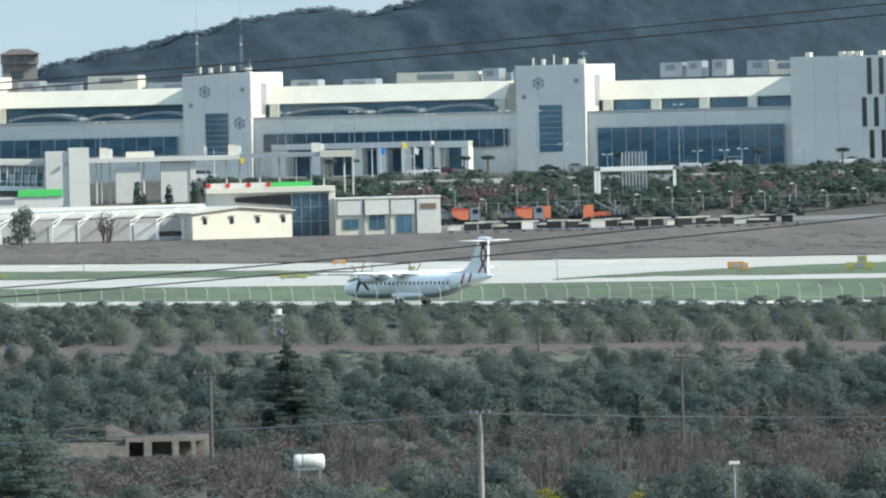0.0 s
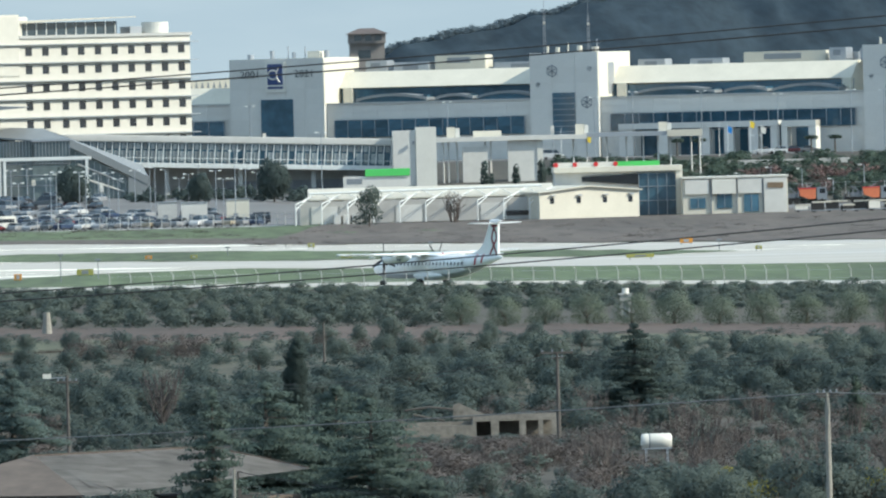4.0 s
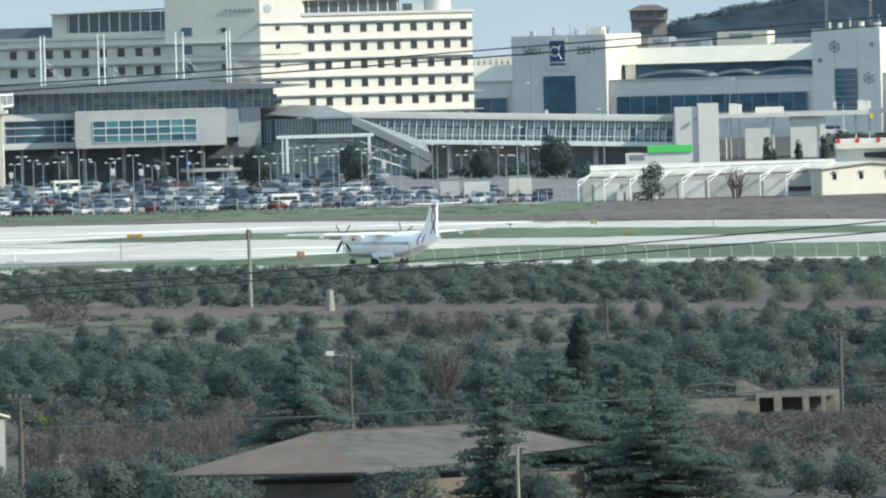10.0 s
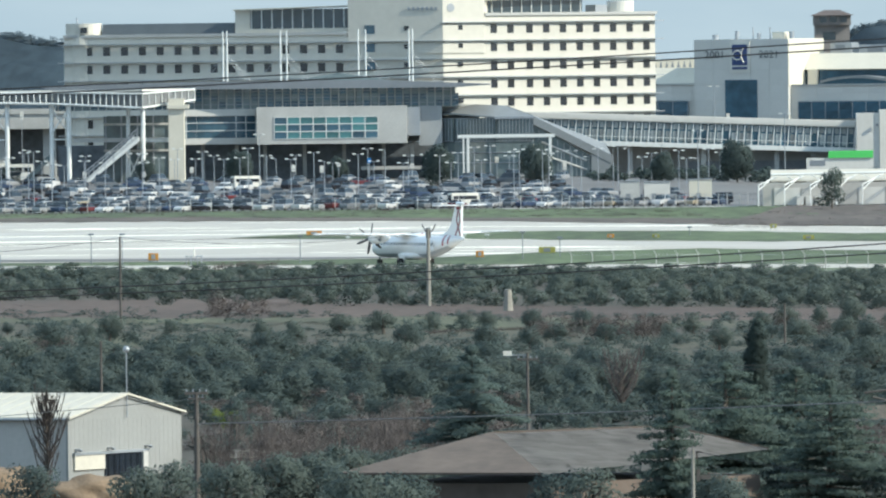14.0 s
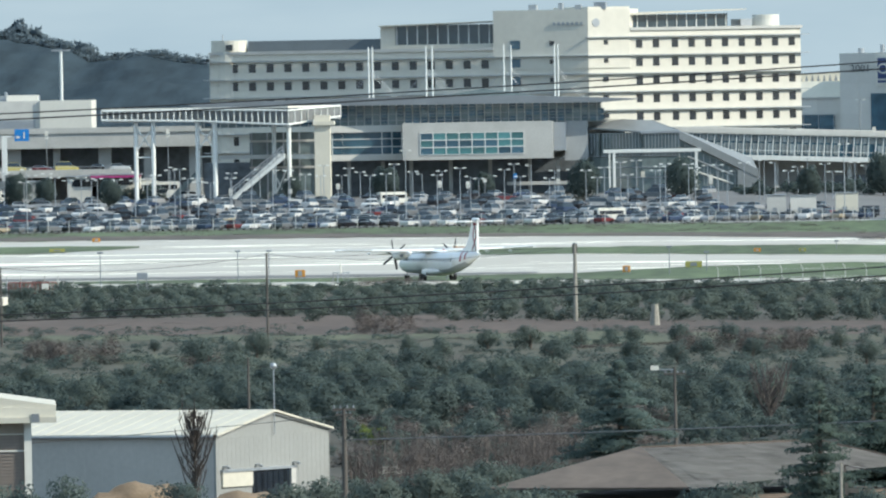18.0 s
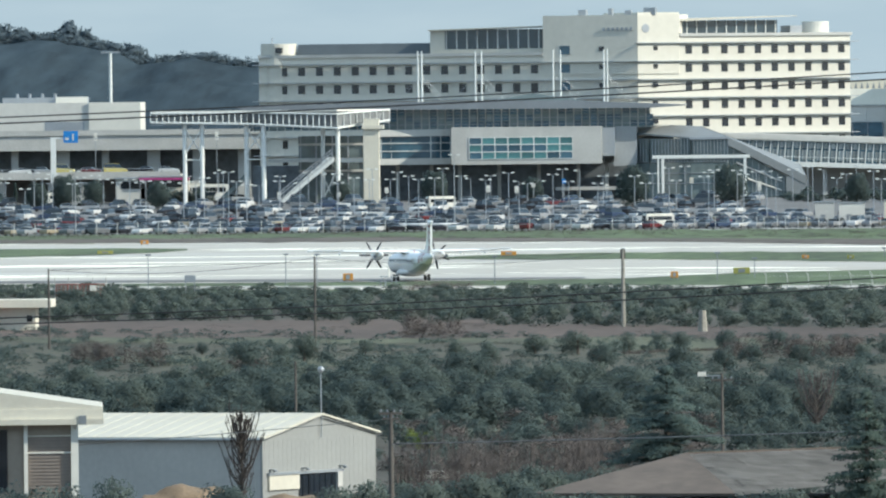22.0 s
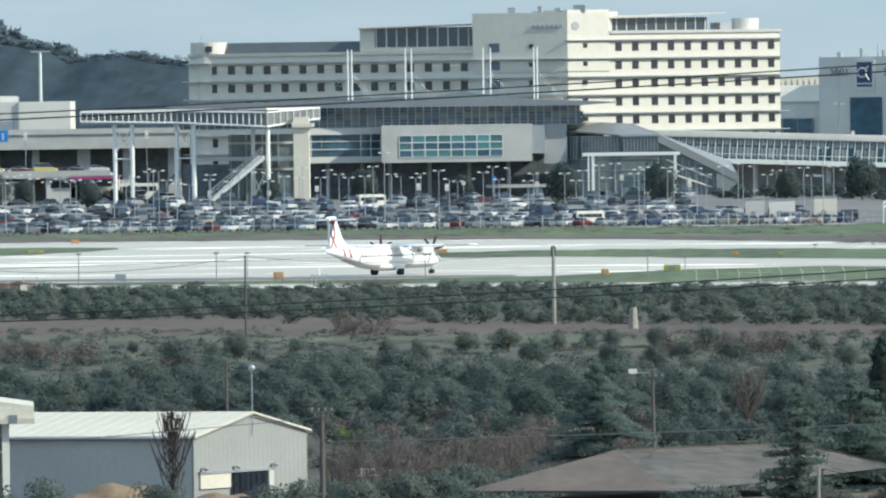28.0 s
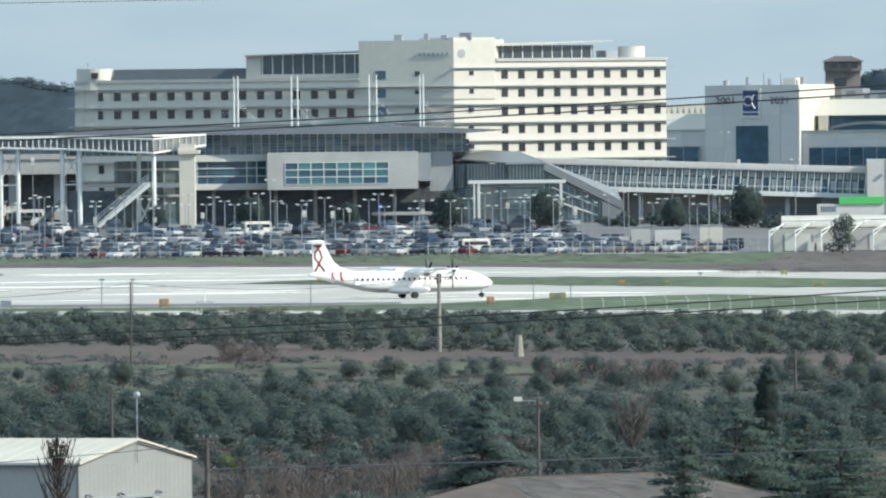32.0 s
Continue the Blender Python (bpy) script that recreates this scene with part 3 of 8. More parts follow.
# ---- hills ----
def hill(name, profile, d0, d1, seed, label):
    """A wooded ridge; profile rows of bearing and drop of its skyline at distance d1."""
    g = random.Random(seed)
    xs = steps(profile[0][0], profile[-1][0], 420)
    bm, grid = B(), []
    for b in xs:
        top = high(ramp_of(b, profile), d1)
        row = []
        for k in range(53):
            u = k / 40
            d = d0 + (d1 - d0) * u
            rise = math.sin(min(u, 1) * math.pi / 2) if u <= 1 else 1 - (u - 1) * 0.8
            z = 2 + (top - 2) * rise + 2.2 * noise.noise((d * b / RAY * 0.02, d * 0.006, seed)) * min(u * 2, 1) * (0.4 if k == 40 else 1)
            z += 1.5 * noise.noise((d * b / RAY * 0.11, d * 0.05, seed + 5)) * min(u * 2, 1)
            row.append(bm.verts.new((d1 * b / RAY * (0.75 + 0.25 * d / d1), d, z)))
        grid.append(row)
    for a, c in zip(grid, grid[1:]):
        for k in range(52):
            bm.faces.new((a[k], c[k], c[k + 1], a[k + 1]))
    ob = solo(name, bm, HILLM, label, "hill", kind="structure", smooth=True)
    base = [leaves(900 + i, 100, lumpy(900 + i, 1.0, 1.0, 11, -0.2), 0.12, 0.2) for i in range(5)]
    out = []
    lo, hi = max(profile[0][0], -1720), min(profile[-1][0], 2020)
    for i in range(int(1.0 * (hi - lo))):
        b, u, w = g.uniform(lo, hi), g.uniform(0.955, 1.0), g.uniform(2.2, 5.5)
        d = d0 + (d1 - d0) * u
        top = high(ramp_of(b, profile), d1)
        z = 2 + (top - 2) * math.sin(u * math.pi / 2) - 0.3
        out.append(placed(base[g.randrange(5)], w, w * g.uniform(0.4, 0.72), (d1 * b / RAY * (0.75 + 0.25 * d / d1), d, z)))
    out = np.concatenate(out)
    out[:, 4] = out[:, 4] * 0.5 + (0, -0.35, 0.4)
    out[:, 4] /= np.linalg.norm(out[:, 4], axis=1)[:, None]
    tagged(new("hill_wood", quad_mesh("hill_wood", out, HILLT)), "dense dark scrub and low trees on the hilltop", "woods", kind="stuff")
    return ob


hill("hill", [(150, 60), (279, -36), (400, -78), (500, -98), (621, -122), (722, -145), (842, -160), (932, -148), (990, -164), (1100, -195), (1284, -225), (1600, -262), (2300, -330), (2900, -300)],
     3400, 4300, 3, "long hazy hill covered with dark green scrub")
hill("hill", [(-2900, -60), (-2200, -150), (-1480, -112), (-1420, -112), (-1310, -96), (-1240, -66), (-1150, -74), (-1050, -60), (-900, -30), (-700, 30)],
     3150, 3700, 7, "dark wooded hill behind the hotel")
# far mountains, which close the view below the sky; their haze is a painted glow
FAR = bpy.data.materials.new("far_haze_glow")
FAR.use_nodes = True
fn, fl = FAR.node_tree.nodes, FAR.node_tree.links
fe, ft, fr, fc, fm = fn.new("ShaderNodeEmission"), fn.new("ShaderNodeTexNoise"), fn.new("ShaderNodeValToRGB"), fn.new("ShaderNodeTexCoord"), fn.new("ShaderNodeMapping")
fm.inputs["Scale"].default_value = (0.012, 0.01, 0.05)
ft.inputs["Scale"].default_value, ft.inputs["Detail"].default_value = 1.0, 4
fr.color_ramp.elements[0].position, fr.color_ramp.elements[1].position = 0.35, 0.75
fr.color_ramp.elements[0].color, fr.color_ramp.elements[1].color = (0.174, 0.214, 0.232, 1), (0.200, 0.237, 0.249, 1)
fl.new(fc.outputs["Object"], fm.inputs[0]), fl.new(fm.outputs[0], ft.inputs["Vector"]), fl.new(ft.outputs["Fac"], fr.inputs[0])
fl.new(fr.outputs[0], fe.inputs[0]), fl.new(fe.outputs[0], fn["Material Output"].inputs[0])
RANGE = [(-9000, -150), (-3200, -300), (-1600, -262), (-1100, -240), (-600, -275), (0, -268), (243, -236), (420, -258), (700, -275), (960, -238), (1108, -216), (1400, -200), (3400, -260), (9000, -120)]
bm = B()
rows = []
for b in steps(-9000, 9000, 600):
    x, y = at(b, 4900)
    top = high(ramp_of(b, RANGE) + 5 * noise.noise((b * 0.011, 3.3, 0)), 4900)
    rows.append([bm.verts.new((x, y - 200 + 200 * k / 4, -20 + (top + 20) * (k / 4) ** 0.8)) for k in range(5)])
for a, c in zip(rows, rows[1:]):
    for k in range(4):
        bm.faces.new((a[k], c[k], c[k + 1], a[k + 1]))
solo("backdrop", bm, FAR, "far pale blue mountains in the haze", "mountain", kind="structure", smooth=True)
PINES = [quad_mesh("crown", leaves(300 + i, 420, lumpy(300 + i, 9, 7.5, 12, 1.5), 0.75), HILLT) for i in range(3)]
PTRUNK = mesh("trunk", trunk(3.5, 0.3, 0.3, 9, 5, 2.0), BARK)
for b, v, s in ((-1470, -112, 1.15), (-1440, -108, 0.8), (-1385, -108, 1.35), (-1350, -104, 1.2), (-1325, -98, 0.8), (-1272, -78, 1.2), (-1412, -108, 0.9), (-1190, -66, 0.6), (-1160, -70, 0.7), (-1135, -68, 0.8), (-1100, -64, 0.5), (-1500, -110, 1.3)):
    x, y = at(b, 3690)
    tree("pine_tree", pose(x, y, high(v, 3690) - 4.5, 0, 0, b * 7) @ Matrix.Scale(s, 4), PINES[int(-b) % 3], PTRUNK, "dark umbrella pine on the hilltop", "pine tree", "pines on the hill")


# ---- hotel ----
def hotel():
    x, y = at(-373, 2800)
    root = thing("hotel", pose(x, y, 3.6), "large cream hotel with rows of small dark windows", "hotel")
    zz = lambda v: high(v, 2800) - 3.6
    R, L = pose(0, 0, 0, 0, 0, 30), pose(0, 0, 0, 0, 0, -12)

    def wing(name, m, bm, material, label="", parent=root):
        ob = part(name, bm, material, parent, label)
        ob.matrix_basis = m
        return ob
    prow, lrow = zz(-111), zz(-80)
    right = wing("wall", R, box(B(), 0.02, 48.6, 0, 17, -3, prow), HOTELW, "sunlit cream rendered wing")
    left = wing("wall", L, box(B(), -77.5, -0.02, 0, 17, -3, lrow), HOTELW, "long cream rendered wing")
    # corner block, higher than the wings
    wing("corner_block", L, prism(B(), [(-19.2, -0.25), (0.1, -0.25), (7.1, 6.05), (7.1, 14), (-19.2, 16)], 2, lrow - 4, zz(-149)), HOTELW, "taller corner block")
    wing("corner_block", R, box(B(), 0.05, 9.5, -0.03, 14, -3, zz(-153)), HOTELW, "taller corner block")
    wing("parapet", R, box(B(), 9.5, 48.9, -0.35, 0.0, prow - 0.1, prow + 0.5), CONC)
    wing("parapet", L, box(B(), -77.6, -19.3, -0.35, 0.0, lrow - 0.1, lrow + 0.5), CONC)
    win = mesh("window", box(B(), -0.72, 0.72, -0.06, 0.25, -0.85, 0.85), GLASSK)
    rev = mesh("window_frame", frame_bm(1.72, 1.98, 0.14, 0.12), HOTELW)
    small = mesh("window", box(B(), -0.5, 0.5, -0.06, 0.25, -0.45, 0.45), GLASSK)
    wide = mesh("window", box(B(), -1.05, 1.05, -0.32, 0.0, -0.85, 0.85), GLASSB)
    ledge = lambda x0, x1: mesh("ledge", box(B(), x0, x1, -0.62, 0.05, -0.08, 0.08), GREYM)
    lr, ll = ledge(-0.6, 50.2), ledge(-78.6, 0.6)
    r1 = zz(-87)
    for k in range(7):
        z = r1 - k * 3.62
        if z > 0:
            piece("ledge", lr, right, pose(0, -0.22 if k < 9 else 0, z + 1.35))
            for i in range(10):
                if k < 7:
                    px = 11.6 + i * 3.83 + (0.5 if i > 1 else 0)
                    piece("window", win, right, pose(px, 0, z))
            piece("window", small, right, pose(3.9, -0.22, z + 0.3))
        if k > 0 and z > 0:
            piece("ledge", ll, left, pose(0, -0.27, z + 1.35))
            for i in range(15):
                piece("window", win, left, pose(-72.4 + i * 3.67, 0, z))
        piece("window", wide, left, pose(-14.8, 0, z + 0.1))
        piece("window", small, left, pose(-7.3, -0.27, z + 0.3))
    # penthouses and roofs
    pent = wing("penthouse", R, box(B(), 9.8, 33, 2, 12, prow, zz(-138)), GLASSN, "glazed penthouse")
    for i in range(11):
        part("mullion", box(B(), 10 + i * 2.25, 10.16 + i * 2.25, 1.86, 2.0, prow, zz(-138)), STEELW, pent)
    wing("roof", R, prism(B(), [(9.3, zz(-137)), (36.5, zz(-144.5)), (36.5, zz(-145.8)), (9.3, zz(-141.5))], 1, 0.2, 13), SHEETW, "thin white canopy roof that rises outwards")
    bm = B()
    tube(bm, (43.5, 5, prow - 0.2), (43.5, 5, zz(-135)), 2.7, 2.7, 24)
    wing("stair_drum", R, bm, WHITE, "round white stair drum")
    wing("plant_room", R, box(B(), 37.2, 39.9, 4, 8, prow, zz(-128)), GREYM)
    bm = B()
    tube(bm, (-74.2, 3.2, -3), (-74.2, 3.2, zz(-105)), 3.6, 3.6, 24)
    drum = wing("stair_drum", L, bm, HOTELW, "round stair tower at the end of the wing")
    part("drum_window", box(B(), -73.9, -72.6, -0.75, 0.4, zz(-98), zz(-88)), GLASSK, drum)
    part("aerial", tube(B(), (-75.5, 3, zz(-105)), (-75.5, 3, zz(-116)), 0.12), GREYM, drum)
    wing("roof", L, prism(B(), [(2.0, lrow), (3.4, zz(-103)), (14, zz(-104)), (16, lrow)], 0, -70.3, -42.5), SLATE, "dark grey metal mansard roof")
    pent = wing("penthouse", L, box(B(), -41.9, -19.3, 1.5, 12, lrow, zz(-126)), GLASSN, "glazed penthouse")
    part("end_wall", box(B(), -42.6, -39.6, 1.2, 12, lrow, zz(-124)), HOTELW, pent)
    part("spandrel", box(B(), -39.6, -19.4, 1.2, 1.6, lrow, lrow + 1.3), HOTELW, pent)
    for i in range(10):
        part("mullion", box(B(), -39.4 + i * 2.1, -39.22 + i * 2.1, 1.36, 1.5, lrow + 1.3, zz(-126)), STEELW, pent)
    wing("roof", L, prism(B(), [(-42.8, zz(-124)), (-19.3, zz(-130)), (-19.3, zz(-131.5)), (-42.8, zz(-126.5))], 1, 0.2, 13), SHEETW)
    # sign: plain bars, and an oval emblem
    for i in range(7):
        wing("sign_bar", L, box(B(), -7.0 + i * 0.92, -6.5 + i * 0.92, -0.45, -0.2, zz(-127), zz(-121.5)), GREYM)
    bm = B()
    bmesh.ops.create_circle(bm, cap_ends=True, radius=0.85, segments=20, matrix=Matrix.Translation((1.7, -0.34, zz(-125))) @ Matrix.Rotation(radians(90), 4, "X"))
    bmesh.ops.solidify(bm, geom=bm.faces[:], thickness=0.12)
    wing("emblem", R, bm, GREYM)
    for k, (xx, w, h) in enumerate(((-12.5, 1.6, 0.7), (-6.4, 0.8, 0.9), (0.8, 2.4, 1.0), (-3.0, 1.2, 0.5))):
        wing("roof_plant", L, box(B(), xx, xx + w, 2, 3.5, zz(-149), zz(-149) + h + 0.4), GREYM)


def frame_bm(w, h, t, d):
    bm = B()
    for x0, x1, z0, z1 in ((-w / 2, w / 2, h / 2 - t, h / 2), (-w / 2, w / 2, -h / 2, -h / 2 + t), (-w / 2, -w / 2 + t, -h / 2 + t, h / 2 - t), (w / 2 - t, w / 2, -h / 2 + t, h / 2 - t)):
        box(bm, x0, x1, -d, 0.05, z0, z1)
    return bm


hotel()


# ---- railway station in front of the hotel ----
def station():
    D, U = 2700.0, 0.108
    x, y = at(-560, D)
    gz = 3.8
    root = thing("railway_station", pose(x, y, gz), "long grey station hall with glass bands and a thin roof", "station")
    X = lambda b: U * (b + 560)
    Z = lambda v: 23 - U * v - gz
    P = lambda n, bm, m, label="", par=root: part(n, bm, m, par, label)
    P("roof", prism(B(), [(X(-1085), Z(8)), (X(-1085), Z(6)), (X(-800), Z(1)), (X(-500), Z(1)), (X(-289), Z(10.5)), (X(-289), Z(12)), (X(-352), Z(16)), (X(-1060), Z(14))], 1, -6, 24), LEAD, "thin grey roof with pointed ends")
    P("skylight", prism(B(), [(X(-640), Z(2)), (X(-560), Z(-12)), (X(-470), Z(2))], 1, 4, 14), GLASSG, "pitched glass skylight")
    band = P("glass_band", box(B(), X(-1060), X(-352), -1.0, 20, Z(50), Z(13)), GLASSG, "band of green-grey glazing")
    pane = mesh("pane", box(B(), -0.62, 0.62, -0.10, 0.02, -0.5, 0.5), GLASSB)
    mul = mesh("mullion", box(B(), -0.07, 0.07, -0.22, 0.0, -2.0, 2.0), STONE)
    for i in range(50):
        b = -1055 + i * 14.2
        piece("mullion", mul, band, pose(X(b), -1.0, Z(31.5)))
        for k in range(3):
            if rnd.random() < 0.55:
                piece("pane", pane, band, pose(X(b + 7), -1.02, Z(20 + 11 * k)))
    for k in (19.5, 31, 42):
        part("transom", box(B(), X(-1060), X(-352), -1.14, -1.0, Z(k) - 0.05, Z(k) + 0.05), GREYM, band)
    # projecting box with teal windows
    bx = P("window_box", box(B(), X(-702), X(-437), -9, -1.2, Z(113), Z(47)), CONC, "projecting grey box")
    frm = mesh("window_frame", frame_bm(2.5, 1.42, 0.1, 0.12), STEELW)
    pn = mesh("pane", box(B(), -1.15, 1.15, -0.06, 0.0, -0.61, 0.61), GLASST)
    pk = mesh("pane", box(B(), -1.15, 1.15, -0.06, 0.0, -0.61, 0.61), GLASSB)
    for i in range(8):
        for k in range(3):
            b, v = -659.5 + i * 22.9, 71.5 + 12.9 * k
            piece("window_frame", frm, bx, pose(X(b), -9.0, Z(v)))
            dark = (i, k) in ((0, 0), (1, 1), (2, 1), (3, 1), (4, 1), (5, 1), (6, 2), (7, 2), (0, 2))
            piece("pane", pk if dark else pn, bx, pose(X(b), -9.02, Z(v)))
    # curved glazed wing
    wingw = P("glass_wing", prism(B(), [(X(-848), -4), (X(-780), -3.2), (X(-703), -1.3), (X(-703), 3), (X(-848), 3)], 2, Z(101), Z(62)), GLASSB, "curved blue-grey glass wing")
    P("slab", prism(B(), [(X(-860), -5.2), (X(-780), -4.2), (X(-703), -2.2), (X(-703), 3.2), (X(-860), 3.2)], 2, Z(112), Z(101)), STONE)
    P("fascia", prism(B(), [(X(-848), -4.6), (X(-780), -3.8), (X(-703), -1.9), (X(-703), 3.2), (X(-848), 3.2)], 2, Z(62), Z(50)), STONE)
    for i in range(9):
        k = i / 8
        part("mullion", box(B(), X(-846 + 140 * k), X(-846 + 140 * k) + 0.16, -4.2 + 2.6 * k, -3.6 + 2.6 * k, Z(101), Z(62)), STEELW, wingw)
    for v in (74, 88):
        part("transom", prism(B(), [(X(-848), -4.2), (X(-780), -3.4), (X(-703), -1.5), (X(-703), -1.2), (X(-848), -3.8)], 2, Z(v) - 0.07, Z(v) + 0.07), STEELW, wingw)
    P("return_wall", box(B(), X(-436.5), X(-414), -6, 0, Z(100), Z(50)), GREYM)
    # darker grey here stands for shade beside the projecting box
    P("angled_wall", prism(B(), [(X(-413), Z(48)), (X(-376), Z(48.5)), (X(-376), Z(118)), (X(-417), Z(118))], 1, -2.8, 2), SLAB, "angled wall, its shade put into the grey")
    # dark sheet stands for the shade under the hall
    P("dark_undercroft", box(B(), X(-1060), X(-345), 9, 18, 0, Z(112)), SHADEM, "back of a deep undercroft, shade put into its dark colour")
    P("soffit", box(B(), X(-860), X(-414), -1.2, 3, Z(113.5), Z(112.2)), LEAD)
    for b in (-800, -740, -690, -620, -550, -480, -430, -390):
        P("column", box(B(), X(b) - 0.35, X(b) + 0.35, 0, 0.7, -0.2, Z(112)), CONC)
    P("beam", box(B(), X(-520), X(-330), -3, -2.4, Z(160), Z(154)), CONC)
    # glazed stair house: a chamfered glass front under a roof that leans towards the runway
    corner = [(X(-386), Z(62), 1.0), (X(-354), Z(62), -3.0), (X(-280), Z(69.5), -7.0), (X(-215), Z(69), -7.0)]
    gl = P("stair_house", prism(B(), [(a, c) for a, _, c in corner] + [(X(-215), 3.6), (X(-386), 3.6)], 2, -0.3, Z(70.5)), GLASSG, "blue-grey glazed stair house")
    for (xa, za, ya), (xb, zb, yb) in zip(corner, corner[1:]):
        n = max(4, round((xb - xa) / 0.62))
        for i in range(n + 1):
            k = i / n
            c = xa + (xb - xa) * k
            d = ya + (yb - ya) * k
            part("fin", box(B(), c - 0.06, c + 0.06, d - 0.28, d - 0.02, Z(112), Z(70.6)), GREYM, gl)
        for v in (112, 132, 150):
            part("transom", tube(B(), (xa, ya - 0.1, Z(v)), (xb, yb - 0.1, Z(v)), 0.09, n=6), GREYM, gl)
    part("fascia", prism(B(), [(X(-282), Z(72.5)), (X(-212), Z(72)), (X(-212), Z(68)), (X(-282), Z(68.5))], 1, -7.6, -7.05), GREYM, gl)
    P("gable_wall", prism(B(), [(X(-436), Z(47.5)), (X(-320), Z(46.5)), (X(-300), Z(66)), (X(-436), Z(116))], 1, 3.7, 4.3), STONE, "grey clad wall behind the stair house")

    def leaning(name, lo, hi, thick, material, label):
        """A roof slab between two end sections, each of front edge and back edge (x, y, z)."""
        bm = B()
        loft(bm, [[p, q, (q[0], q[1], q[2] - thick), (p[0], p[1], p[2] - thick)] for p, q in (lo, hi)])
        return P(name, bm, material, label)
    f0, r0 = (X(-281), -7.5, Z(69)), (X(-320), 4.4, Z(46.5))
    f1, r1 = (X(-214), -7.5, Z(68.5)), (X(-263), 4.4, Z(49.5))
    f2, r2 = (X(-78), -7.5, Z(138)), (X(-88), 4.4, Z(118))
    leaning("roof", (f0, r0), (f1, r1), 0.45, ZINC, "leaning grey roof of the stair house")
    leaning("side_roof", ((X(-386), 1.0, Z(62)), r0), ((X(-354), -3.2, Z(62)), r0), 0.3, ZINC, "")
    leaning("side_roof", ((X(-354), -3.2, Z(62)), r0), (f0, r0), 0.3, ZINC, "")
    ramp = leaning("ramp_roof", (f1, r1), (f2, r2), 1.6, ZINC, "long sloping roof of the escalators")
    along = lambda k, w, up: Vector(f1).lerp(Vector(f2), k).lerp(Vector(r1).lerp(Vector(r2), k), w) + Vector((0, 0, up))
    for i in range(17):
        part("roof_seam", tube(B(), along(i / 16, 0, 0.03), along(i / 16, 1, 0.03), 0.05, n=4), GREYM, ramp)
    bm = B()
    bm.faces.new([bm.verts.new(along(k, w, 0.06)) for k, w in ((0.42, 0.25), (0.72, 0.3), (0.72, 0.55), (0.42, 0.5))])
    bmesh.ops.solidify(bm, geom=bm.faces[:], thickness=0.08)
    part("skylight_strip", bm, GLASSN, ramp)
    P("ramp_end", box(B(), X(-112), X(-76), -7.4, 4.2, -0.3, Z(138.5)), ZINC, "square grey foot of the ramp")
    rg = P("ramp_glass", prism(B(), [(X(-214), Z(84)), (X(-112), Z(139)), (X(-112), -0.3), (X(-214), -0.3)], 1, -6.4, 3), GLASSG, "sloping side glazing")
    for i in range(9):
        b = -205 + 11 * i
        part("mullion", box(B(), X(b), X(b) + 0.12, -6.6, -6.4, -0.3, Z(88 + (b + 214) * 0.54)), GREYM, rg)
    for k in (0, 1):
        part("stringer", tube(B(), (X(-200), -6.7, Z(114 + 22 * k)), (X(-120), -6.7, Z(148 + 16 * k)), 0.16, n=6), STONE, rg)
    # white portal
    pt = thing("portal", pose(x + X(-262), y - 9.5, gz), "white steel portal frame before the station", "portal")
    px = lambda b: U * (b + 262)
    part("beam", box(B(), px(-348), px(-176), -0.4, 0.4, Z(106), Z(100), 0.05), STEELW, pt)
    for b0, b1 in ((-338, -337), (-331, -328), (-186, -183)):
        part("post", box(B(), px(b0) - 0.1, px(b1) + 0.1, -0.35, 0.35, -0.3, Z(106), 0.05), STEELW, pt)
    # suspension masts over the roof
    for b in (-764, -757, -662, -651, -524, -511, -434, -428):
        mast = thing("mast", pose(x + X(b), y + 6, gz + Z(4) - 0.6), "slender white steel mast above the station roof", "mast", "roof masts")
        part("pole", tube(B(), (0, 0, 0), (0, 0, 10.6), 0.17, 0.12), STEELW, mast)
        for s in (-1, 1):
            part("stay", tube(B(), (0, 0, 6), (s * 5.0, 0, 0.4), 0.03, n=4), GREYM, mast)


station()


